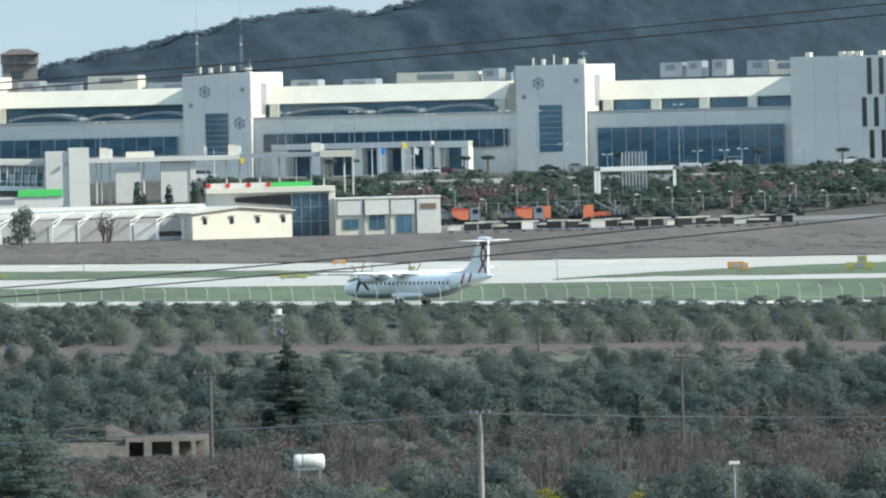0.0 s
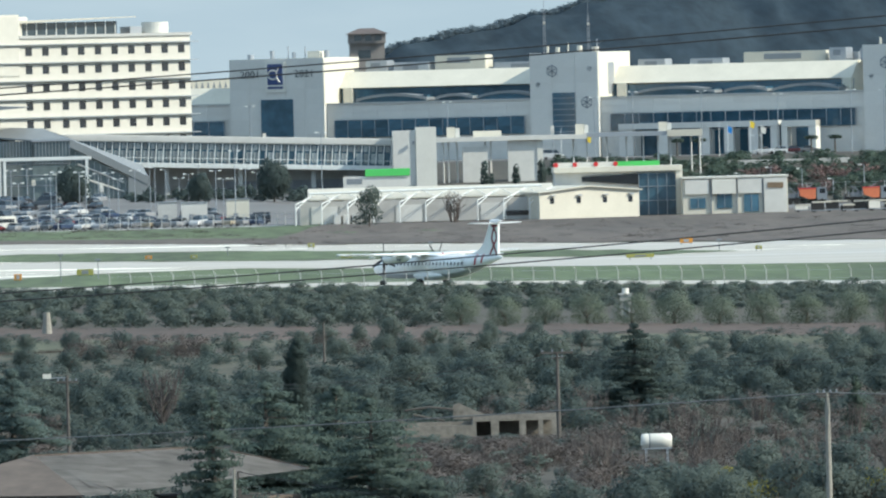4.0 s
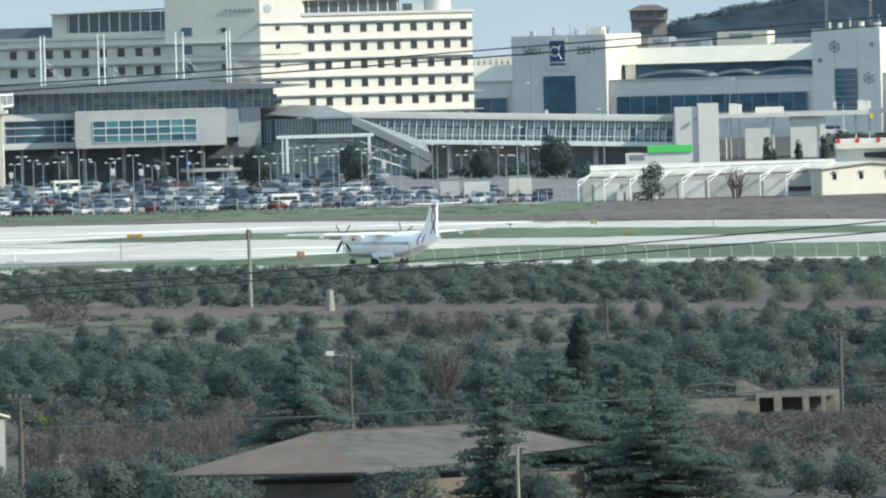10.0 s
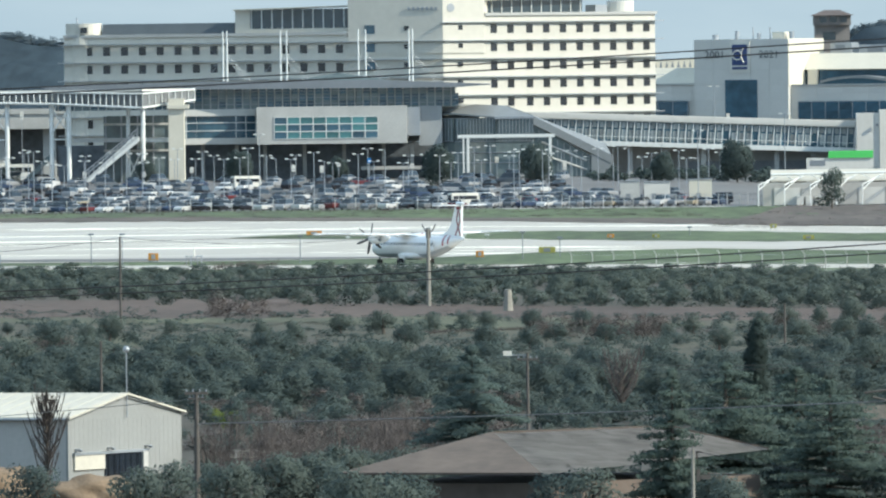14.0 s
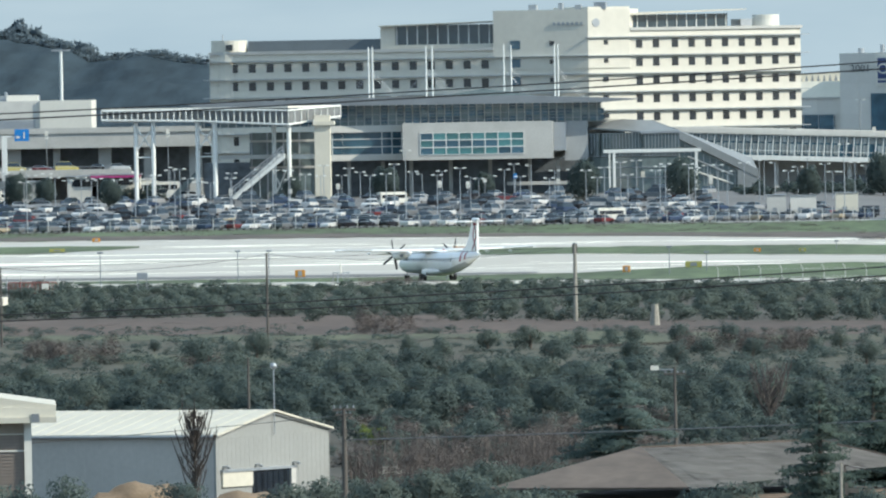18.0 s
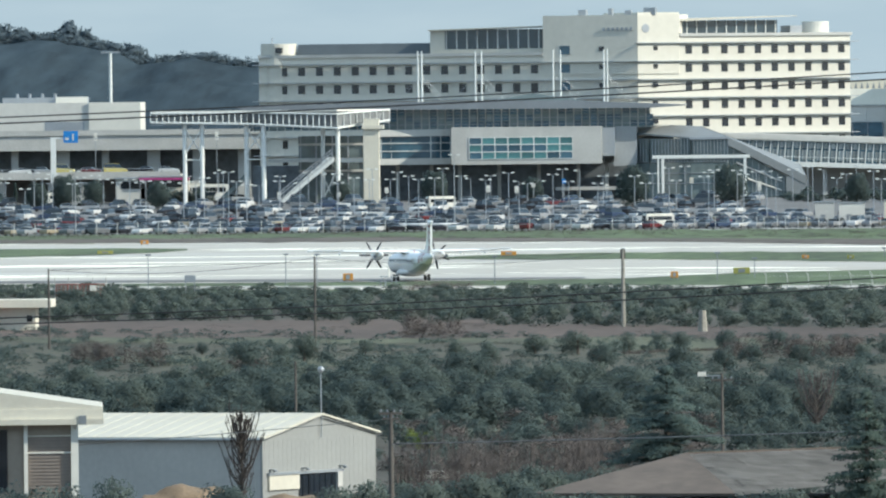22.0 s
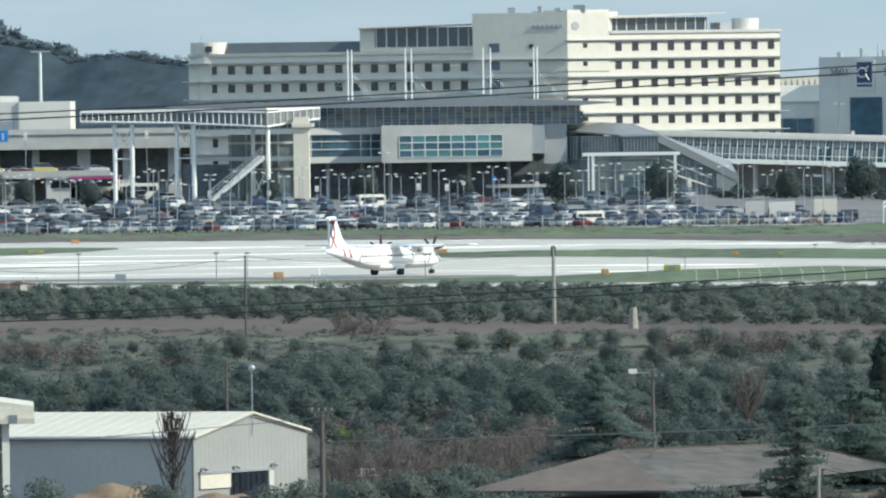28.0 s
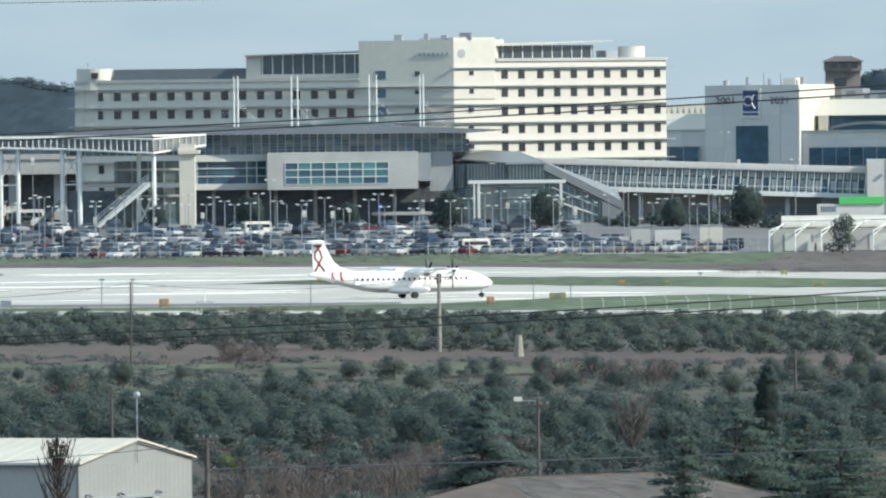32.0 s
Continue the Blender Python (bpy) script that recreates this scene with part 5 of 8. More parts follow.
# departure road canopy with walls and columns below
def road_canopy():
    x0, y0 = at(430, 2745)
    x1, _ = at(905, 2745)
    k, gz = 2745 / RAY, ground_z(x0, 2745) - 0.5
    root = thing("road_canopy", pose(x0, y0, gz), "flat grey canopy on columns over the approach road", "canopy")
    X = lambda b: (b - 430) * k
    Z = lambda v: high(v, 2745) - gz
    part("roof", box(B(), X(430), X(700), -3, 6, Z(92), Z(84)), STONE, root)
    part("roof", box(B(), X(700), X(905), -3, 6, Z(90), Z(82)), GREYM, root)
    part("fascia", box(B(), X(842), X(904), -3.3, -3, Z(92), Z(80)), SHEETW, root)
    for b in (446, 455, 470, 520, 530, 572, 590, 676, 700, 735, 770, 800, 826, 848, 885, 900):
        part("column", tube(B(), (X(b), -1, 0), (X(b), -1, Z(90)), 0.16, n=8), STONE, root)
    for b0, b1, v0 in ((480, 524, 102), (560, 612, 90)):
        part("wall_slab", box(B(), X(b0), X(b1), -2, 2, 0, Z(v0)), STONE, root, "grey wall slab")
    part("white_slab", box(B(), X(612), X(622), -2.2, 2, 0, Z(90)), WHITE, root)
    # boxes on the roof edge and round signs
    for b in (460, 688, 835):
        part("roof_box", box(B(), X(b) - 0.8, X(b) + 0.8, -1, 1, Z(84), Z(66)), CREAM, root)
        part("box_panel", box(B(), X(b) + 0.85, X(b) + 1.7, -1, 1, Z(84), Z(68)), WHITE, root)
    part("roof_block", box(B(), X(500), X(550), 2, 5, Z(84), Z(74)), CREAM, root)


road_canopy()
# low parapet of the approach road with a planted bank below
x, y = at(1100, 2800)
bmr = B()
box(bmr, -24, 82, -0.25, 0.25, -3, 1.0)
solo("road_parapet", bmr, CONC, "low concrete parapet of the approach road", "parapet", kind="structure", m=pose(x, y, ground_z(x, y)))

# green-topped glass pavilion, white sheds and offices
def pavilion():
    D = 2478.0
    k, gz = D / RAY, 0.2
    x, y = at(642, D)
    X = lambda b: (b - 642) * k
    Z = lambda v: high(v, D) - gz
    r = thing("glass_pavilion", pose(x, y, gz), "glass-fronted pavilion with a pale roof and green sign band", "pavilion")
    part("wall", box(B(), X(642), X(866), 0, 14, 0, Z(150)), STONE, r)
    part("roof", box(B(), X(640), X(868), -1.2, 14, Z(152), Z(143)), CREAM, r, "cream roof edge")
    g = part("glass_front", box(B(), X(790), X(856), -0.5, 0.0, 0, Z(156)), GLASSB, r, "blue glass front")
    for i in range(5):
        part("mullion", box(B(), X(790 + 16.5 * i), X(790 + 16.5 * i) + 0.1, -0.62, -0.5, 0, Z(156)), GREYM, g)
    for v in (180, 205):
        part("transom", box(B(), X(790), X(856), -0.62, -0.5, Z(v), Z(v) + 0.1), GREYM, g)
    part("dark_band", prism(B(), [(X(690), Z(160)), (X(790), Z(156)), (X(790), Z(176)), (X(690), Z(168))], 1, -0.4, 0), GLASSK, r)
    part("sign_band", box(B(), X(640), X(752), -1.0, -0.8, Z(142.5), Z(134)), WHITE, r)
    part("sign_band", box(B(), X(752), X(828), -1.0, -0.8, Z(142.5), Z(134)), GREENP, r, "bright green sign band")
    for b in (644, 678, 715, 750):
        part("sign_disc", tube(B(), (X(b), -1.15, Z(138)), (X(b), -1.0, Z(138)), 0.42, n=16), REDS, r)
    part("post", box(B(), X(856), X(868), -0.9, 0.5, 0, Z(146)), CREAM, r)


def office():
    D = 2470.0
    k, gz = D / RAY, 0.15
    x, y = at(868, D)
    X = lambda b: (b - 868) * k
    Z = lambda v: high(v, D) - gz
    r = thing("office_block", pose(x, y, gz), "low white office block with square blue windows", "office")
    part("wall", box(B(), X(868), X(1054), 0, 12, 0, Z(168)), CREAM, r)
    for b0, b1, yy, m in ((872, 915, -0.35, STONE), (920, 962, -0.6, WHITE), (966, 1008, -0.35, STONE), (1012, 1052, -0.5, STONE)):
        part("facade_panel", box(B(), X(b0), X(b1), yy, 0, Z(196 if b0 < 1000 else 231), Z(170)), m, r)
    for b0, b1, v0, v1 in ((881, 908, 203, 221), (928, 955, 196, 222), (976, 1002, 198, 229)):
        part("window", box(B(), X(b0), X(b1), -0.15, 0.05, Z(v1), Z(v0)), GLASSB, r)
        part("window_bar", box(B(), X((b0 + b1) / 2), X((b0 + b1) / 2) + 0.08, -0.22, -0.15, Z(v1), Z(v0)), GREYM, r)
    part("coping", box(B(), X(866), X(1056), -0.5, 12, Z(168), Z(165)), WHITE, r)
    part("signboard", box(B(), X(1018), X(1046), -0.6, -0.5, Z(188), Z(178)), SAND, r)
    for b in (918, 964, 1010):
        part("joint", box(B(), X(b) - 0.1, X(b) + 0.1, -0.3, 0, 0, Z(170)), LEAD, r)


def white_shed():
    D = 2452.0
    k, gz = D / RAY, 0.1
    x, y = at(614, D)
    X = lambda b: (b - 614) * k / math.cos(radians(25))
    Z = lambda v: high(v, D) - gz
    r = thing("white_shed", pose(x, y, gz, 0, 0, 25), "cream shed with four small high windows", "shed")
    w = part("wall", prism(B(), [(X(614), 0), (X(793), 0), (X(793), Z(186)), (X(700), Z(178)), (X(614), Z(187))], 1, 0, 20), CREAM, r)
    part("roof", prism(B(), [(X(610), Z(187)), (X(700), Z(177.5)), (X(797), Z(186)), (X(797), Z(184)), (X(700), Z(175)), (X(610), Z(185))], 1, -0.6, 20), SHEETW, r)
    for b in (633, 681, 728, 774):
        part("window", box(B(), X(b), X(b) + 0.75, -0.08, 0.06, Z(206), Z(196)), GLASSK, w)
        part("lamp", box(B(), X(b), X(b) + 0.9, -0.5, 0, Z(193), Z(191)), GREYM, w)


def tent():
    """Long open-framed white shelter."""
    D = 2455.0
    k, gz = D / RAY, 0.1
    x, y = at(180, D)
    X = lambda b: (b - 180) * k
    Z = lambda v: high(v, D) - gz
    r = thing("frame_shelter", pose(x, y, gz), "long white shelter of steel trusses with pale sheet walls", "shelter")
    part("wall", box(B(), X(190), X(612), 1.2, 18, 0, Z(192)), SHEETS, r, "pale grey sheet wall")
    part("roof", prism(B(), [(2.0, Z(190)), (10, Z(172)), (18, Z(186)), (18, Z(184)), (10, Z(169.5)), (2.0, Z(188))], 0, X(205), X(640)), SHEETW, r, "white sheet roof")
    for i in range(10):
        b = 182 + i * 46
        for bm, n in ((tube(B(), (X(b), -1.5, 0), (X(b), -1.5, Z(196)), 0.1, n=6), "post"), (tube(B(), (X(b), -1.5, Z(196)), (X(b + 42), 4, Z(176)), 0.1, n=6), "rafter"),
                      (tube(B(), (X(b + 42), 4, Z(176)), (X(b + 66), 3, Z(188)), 0.09, n=6), "rafter"), (tube(B(), (X(b), -1.5, Z(205)), (X(b + 22), 1.0, Z(186)), 0.09, n=6), "strut")):
            part(n, bm, STEELW, r)
    part("ridge_beam", tube(B(), (X(205), 2, Z(178)), (X(620), 2, Z(173)), 0.2, n=6), STEELW, r)
    for i in range(8):
        b = 210 + i * 50
        part("cladding_sheet", box(B(), X(b), X(b + 46), 1.05, 1.2, 0.2, Z(201)), SHEETS if i % 3 else STONE, r)
    part("low_windows", box(B(), X(555), X(600), 0.9, 1.06, Z(224), Z(216)), GLASSK, r)
    for b in (250, 266, 282):
        part("cabinet", box(B(), X(b), X(b + 12), 0.2, 1.4, 0, Z(216)), STONE, r)


pavilion(), office(), white_shed(), tent()
root, gz, w, h = frontblock("container_stack", 268, 386, 149, 170, 2600, 4, STONE, "grey site containers under a green roof strip", "container")
part("green_roof", box(B(), w * 0.33, w, -0.3, 4.2, h, h + 1.3), GREENP, root, "bright green roof strip")
part("dark_gap", box(B(), w * 0.05, w * 0.28, -0.05, 0, h - 1.4, h - 0.4), LEAD, root)

# far blocks on the left
root, gz, w, h = frontblock("cargo_building", -1700, -1346, -4, 70, 2900, 20, STONE, "low grey building with a white end wall", "building")
part("white_end", box(B(), w, w + 10.6, -0.5, 20, 0, h), WHITE, root, "white end wall")
part("upper_block", box(B(), w - 18, w - 0.6, 4, 12, h, h + 1.1), GREYM, root)
part("upper_block", box(B(), w - 7, w - 0.5, 3, 4, h, h + 1.2), WHITE, root)
for i in range(4):
    part("roof_vent", tube(B(), (w - 15 + i * 2.6, 5, h + 1), (w - 15 + i * 2.6, 5, h + 1.9), 0.3, n=8), GREYM, root)
part("panel", box(B(), w - 9, w - 1, -0.08, 0, h * 0.45, h * 0.8), GREYM, root)
x, y = at(-1750, 2860)
root = thing("viaduct", pose(x, y, 3.0), "long concrete road viaduct above a shaded street", "viaduct")
w, h = 775 * 2860 / RAY, high(53, 2860) - 3.0
part("deck", box(B(), 0, w, 0, 17, h - 3.2, h), CONC, root, "plain concrete deck")
# the deck's shade is painted onto this wall
part("back_wall", box(B(), 0, w, 16, 17, -0.5, h - 3.2), SHADEM, root, "wall under the deck, shade put into its dark colour")
for i in range(9):
    part("pier", box(B(), 2.6 + i * 9.2, (4.0 if i % 2 else 5.2) + i * 9.2, 3.0, 4.4, -0.5, h - 3.2), CONC, root)
part("parapet", box(B(), 0, w, -0.3, 0.0, h - 0.2, h + 0.9), CONC, root)
for b0, b1, v0, v1, m, label, cat in ((-1300, -1240, 132, 158, STONE, "low grey kiosk beside the car park", "kiosk"), (-1257, -1170, 130, 156, CREAM, "small pale kiosk beside the car park", "kiosk"), (-1420, -1350, 140, 166, CONC, "low concrete shelter in the car park", "shelter")):
    r2, g2, w2, h2 = frontblock("kiosk", b0, b1, v0, v1, 2690, 3, m, label, cat)
    part("roof", box(B(), -0.3, w2 + 0.3, -0.6, 3.2, h2, h2 + 0.25), GREYM, r2)
    part("opening", box(B(), w2 * 0.15, w2 * 0.85, -0.06, 0.0, h2 - 1.9, h2 - 0.5), GLASSK, r2)
    if cat == "kiosk" and m is CREAM:
        part("awning", box(B(), -0.1, w2 + 0.1, -1.1, -0.06, h2 - 0.5, h2 - 0.1), mat("magenta_awning", (0.45, 0.05, 0.22), 0.6), r2, "magenta awning")
# raised approach road before the viaduct
x, y = at(-1640, 2748)
root = thing("approach_road", pose(x, y, 4.0), "raised concrete approach road with a low parapet", "road")
w, h = 455 * 2748 / RAY, high(124, 2748) - 4.0
part("deck", box(B(), 0, w, 0, 11, h - 0.9, h), CONC, root, "stained concrete deck")
part("parapet", box(B(), 0, w, -0.25, 0.0, h - 0.9, h + 0.55), CONC, root)
for i in range(8):
    part("pier", box(B(), 2 + i * 6.3, 2.9 + i * 6.3, 2.0, 3.0, -0.5, h - 0.9), CONC, root)
part("back_wall", box(B(), 0, w, 9.5, 10.0, -0.5, h - 0.9), OLDC, root)
for i in range(24):
    part("rail_post", tube(B(), (1 + i * 2.05, -0.12, h + 0.55), (1 + i * 2.05, -0.12, h + 1.1), 0.04, n=5), GREYM, root)
part("handrail", tube(B(), (0, -0.12, h + 1.1), (w, -0.12, h + 1.1), 0.05, n=5), GREYM, root)
ROAD_TOP = 4.0 + h
x, y = at(-1307, 2990)
root = thing("light_mast", pose(x, y, 2), "tall white floodlight mast", "mast")
part("pole", tube(B(), (0, 0, 0), (0, 0, high(-92, 2990) - 2), 0.45, 0.3, 10), STEELW, root)
part("head", box(B(), -2.0, 2.0, -0.3, 0.3, high(-94, 2990) - 2, high(-91, 2990) - 2), GREYM, root)
x, y = at(-1410, 2700)
root = thing("road_sign", pose(x, y, ground_z(x, y)), "blue motorway sign on a white cantilever post", "road sign")
gzz = ground_z(x, y)
part("post", box(B(), -0.5, 0.5, -0.4, 0.4, 0, high(58, 2700) - gzz), STEELW, root)
part("arm", box(B(), -0.5, 2.6, -0.3, 0.3, high(60, 2700) - gzz, high(57, 2700) - gzz), STEELW, root)
part("panel", box(B(), 2.0, 4.8, -0.5, -0.3, high(67, 2700) - gzz, high(46, 2700) - gzz), BLUEL, root, "blue sign panel")
part("panel_bar", box(B(), 2.3, 3.0, -0.55, -0.5, high(62, 2700) - gzz, high(58, 2700) - gzz), WHITE, root)
part("panel_bar", box(B(), 3.7, 3.95, -0.55, -0.5, high(63, 2700) - gzz, high(51, 2700) - gzz), WHITE, root)
# crenellated roof far behind the hotel
root, gz, w, h = frontblock("gallery_building", -30, 90, -14, 22, 3010, 12, CREAM, "cream building with a row of dark pointed openings", "building")
for i in range(11):
    bm = prism(B(), [(1 + i * 1.25, h + 0.05), (1.7 + i * 1.25, h + 0.05), (1.35 + i * 1.25, h + 1.5)], 1, 2, 2.4)
    part("finial", bm, LEAD, root)
part("back_band", box(B(), 0, w, 4, 6, h, h + 1.8), CREAM, root)


# ---- foreground buildings ----
def warehouse():
    x, y = at(-1045, 815)
    gz = ground_z(x, y)
    root = thing("warehouse", pose(x, y, gz, 0, 0, 65.7), "grey sheet-metal warehouse with a white pitched roof", "warehouse")
    W, L, E = 14.75, 40.0, 3.6
    ridge = E + 1.15
    # gable toned down and side paled: each sheet colour offsets its own light
    part("gable_wall", prism(B(), [(0, -0.3), (W, -0.3), (W, E), (W / 2, ridge), (0, E)], 1, 0, 0.15), SHEETG, root, "grey sheet gable wall")
    part("side_wall", box(B(), 0, 0.15, 0.15, L, -0.3, E), SHEETS, root, "grey sheet side wall, paled to offset its shade")
    part("side_wall", box(B(), W - 0.15, W, 0.15, L, -0.3, E), SHEETG, root)
    part("back_wall", prism(B(), [(0, -0.3), (W, -0.3), (W, E), (W / 2, ridge), (0, E)], 1, L, L + 0.15), SHEETG, root)
    for s in (0, 1):
        xa, xb = (-0.25, W / 2) if s == 0 else (W / 2, W + 0.25)
        za, zb = (E - 0.03, ridge + 0.06) if s == 0 else (ridge + 0.06, E - 0.03)
        r = part("roof_slope", prism(B(), [(xa, za), (xb, zb), (xb, zb + 0.12), (xa, za + 0.12)], 1, -0.25, L + 0.3), SHEETW, root, "white sheet roof")
        rib = mesh("roof_rib", prism(B(), [(xa, za + 0.12), (xb, zb + 0.12), (xb, zb + 0.14), (xa, za + 0.14)], 1, -0.03, 0.03), SHEETW)
        for i in range(40):
            piece("roof_rib", rib, r, pose(0, i * 1.0, 0))
    rib = mesh("wall_rib", box(B(), -0.03, 0.03, -0.006, 0.0, -0.3, E - 0.1), SHEETG)
    srib = mesh("wall_rib", box(B(), -0.03, 0.03, -0.006, 0.0, -0.3, E - 0.1), SHEETS)
    for i in range(26):
        piece("wall_rib", rib, root, pose(0.3 + i * 0.58, 0, 0))
    for i in range(34):
        piece("wall_rib", srib, root, pose(0, 0.5 + i * 1.15, 0, 0, 0, -90))
    for xa, xb, za, zb in ((0, W / 2, E + 0.02, ridge + 0.02), (W / 2, W, ridge + 0.02, E + 0.02)):
        part("barge_board", prism(B(), [(xa, za - 0.1), (xb, zb - 0.1), (xb, zb + 0.02), (xa, za + 0.02)], 1, -0.12, 0), SHEETG, root)
    # flat dark panel in place of the shade inside the doorway
    part("doorway", box(B(), 4.6, 9.4, -0.06, 0.05, -0.3, 1.45), GLASSK, root, "open doorway, its inner shade a dark panel")
    part("door_leaf", box(B(), 0.6, 4.5, -0.14, 0.0, 0.6, 1.55), SHEETW, root, "raised white door leaf")
    part("lintel", box(B(), 0.5, 10.2, -0.2, 0.0, 1.45, 1.6), GREYM, root)
    part("door_post", box(B(), 9.4, 10.0, -0.2, 0.0, -0.3, 1.5), CONC, root)
    for k in range(6):
        part("hanging_strip", box(B(), 5.0 + k * 0.75, 5.3 + k * 0.75, -0.1, -0.06, -0.3, 1.35), GLASSK, root)
    for xx in (0.8, 5.0, 9.9):
        lamp = part("wall_lamp", box(B(), xx, xx + 0.3, -0.35, 0.0, 1.75, 1.82), GREYM, root)
        part("lamp_head", box(B(), xx + 0.05, xx + 0.25, -0.45, -0.25, 1.66, 1.76), LEAD, lamp)
    mast = part("aerial_mast", tube(B(), (W / 2, -0.15, 3.5), (W / 2, -0.15, 7.3), 0.035, n=6), GREYM, root, "thin aerial mast")
    bm = B()
    bmesh.ops.create_uvsphere(bm, u_segments=14, v_segments=8, radius=0.2, matrix=Matrix.Translation((W / 2, -0.15, 7.45)))
    part("aerial_ball", bm, GREYM, mast, "pale round aerial", smooth=True)
    part("gutter", tube(B(), (-0.28, 0, E - 0.03), (-0.28, L, E - 0.03), 0.07, n=6), GREYM, root)


warehouse()


SLATM = mat("shutter_slat_brown", (0.20, 0.165, 0.14), 0.7, var=0.15)


def front_house():
    D = 765.0
    k = D / RAY
    x, y = at(-1327, D)
    gz = ground_z(x, y)
    Z = lambda v: high(v, D) - gz
    root = thing("house", pose(x, y, gz - 0.15, 0, 0, 3.1), "beige house with a pale sheet roof and shuttered openings", "house")
    part("roof", prism(B(), [(-0.0, Z(533)), (-0.05, Z(530)), (-8.0, Z(491)), (-16, Z(530)), (-16, Z(533))], 1, -0.6, 12), SHEETW, root, "pale pitched roof")
    part("fascia", box(B(), -16, 0.0, -0.7, 12, Z(551), Z(533)), CREAM, root, "cream fascia boards")
    part("gutter", box(B(), -16, 0.02, -0.9, -0.7, Z(561), Z(551)), SHEETW, root)
    part("wall", box(B(), -16, -1.55, 0, 11, -0.3, Z(560)), mat("beige_render", (0.32, 0.27, 0.22), 0.85, var=0.15), root)
    part("corner_post", box(B(), -1.75, -1.35, -0.35, 0.05, -0.3, Z(561)), WHITE, root)
    part("corner_post", box(B(), -4.3, -4.1, -0.35, 0.0, -0.3, Z(561)), WHITE, root)
    part("rail", box(B(), -4.1, -1.75, -0.2, 0.0, Z(612), Z(609)), WHITE, root)
    part("rail", box(B(), -4.1, -1.75, -0.2, 0.0, Z(582), Z(580)), CREAM, root)
    part("shutter", box(B(), -4.1, -1.75, -0.12, 0.0, Z(680), Z(582)), mat("brown_shutter", (0.24, 0.20, 0.17), 0.7, var=0.12), root, "brown roller shutter")
    for i in range(16):
        part("shutter_slat", box(B(), -4.1, -1.75, -0.16, -0.12, Z(583 + 6 * i) - 0.03, Z(583 + 6 * i)), SLATM, root)
    part("dark_window", box(B(), -8.0, -5.2, -0.1, 0.0, Z(680), Z(570)), GLASSK, root)
    part("spout", box(B(), -1.3, -0.9, -0.95, -0.6, Z(560), Z(545)), LEAD, root)


front_house()


def small_house():
    D = 1440.0
    x, y = at(-1445, D)
    k = D / RAY
    Z = lambda v: high(v, D)
    root = thing("house", pose(x, y, 0), "small cream flat-roofed house at the field", "house")
    part("wall", box(B(), -9, 0, 0, 6, -0.1, Z(358)), CREAM, root)
    part("roof_slab", box(B(), -10, 1.7, -1.2, 7, Z(358), Z(344)), CREAM, root, "overhanging flat roof slab")
    part("window", box(B(), -0.9, -0.3, -0.06, 0.05, Z(383), Z(372)), GLASSK, root)
    part("red_roof", prism(B(), [(-9, Z(374)), (-3.6, Z(374)), (-4.4, Z(361)), (-9, Z(358))], 1, -3, -0.1), mat("porch_tiles", (0.30, 0.11, 0.09), 0.8), root)


small_house()


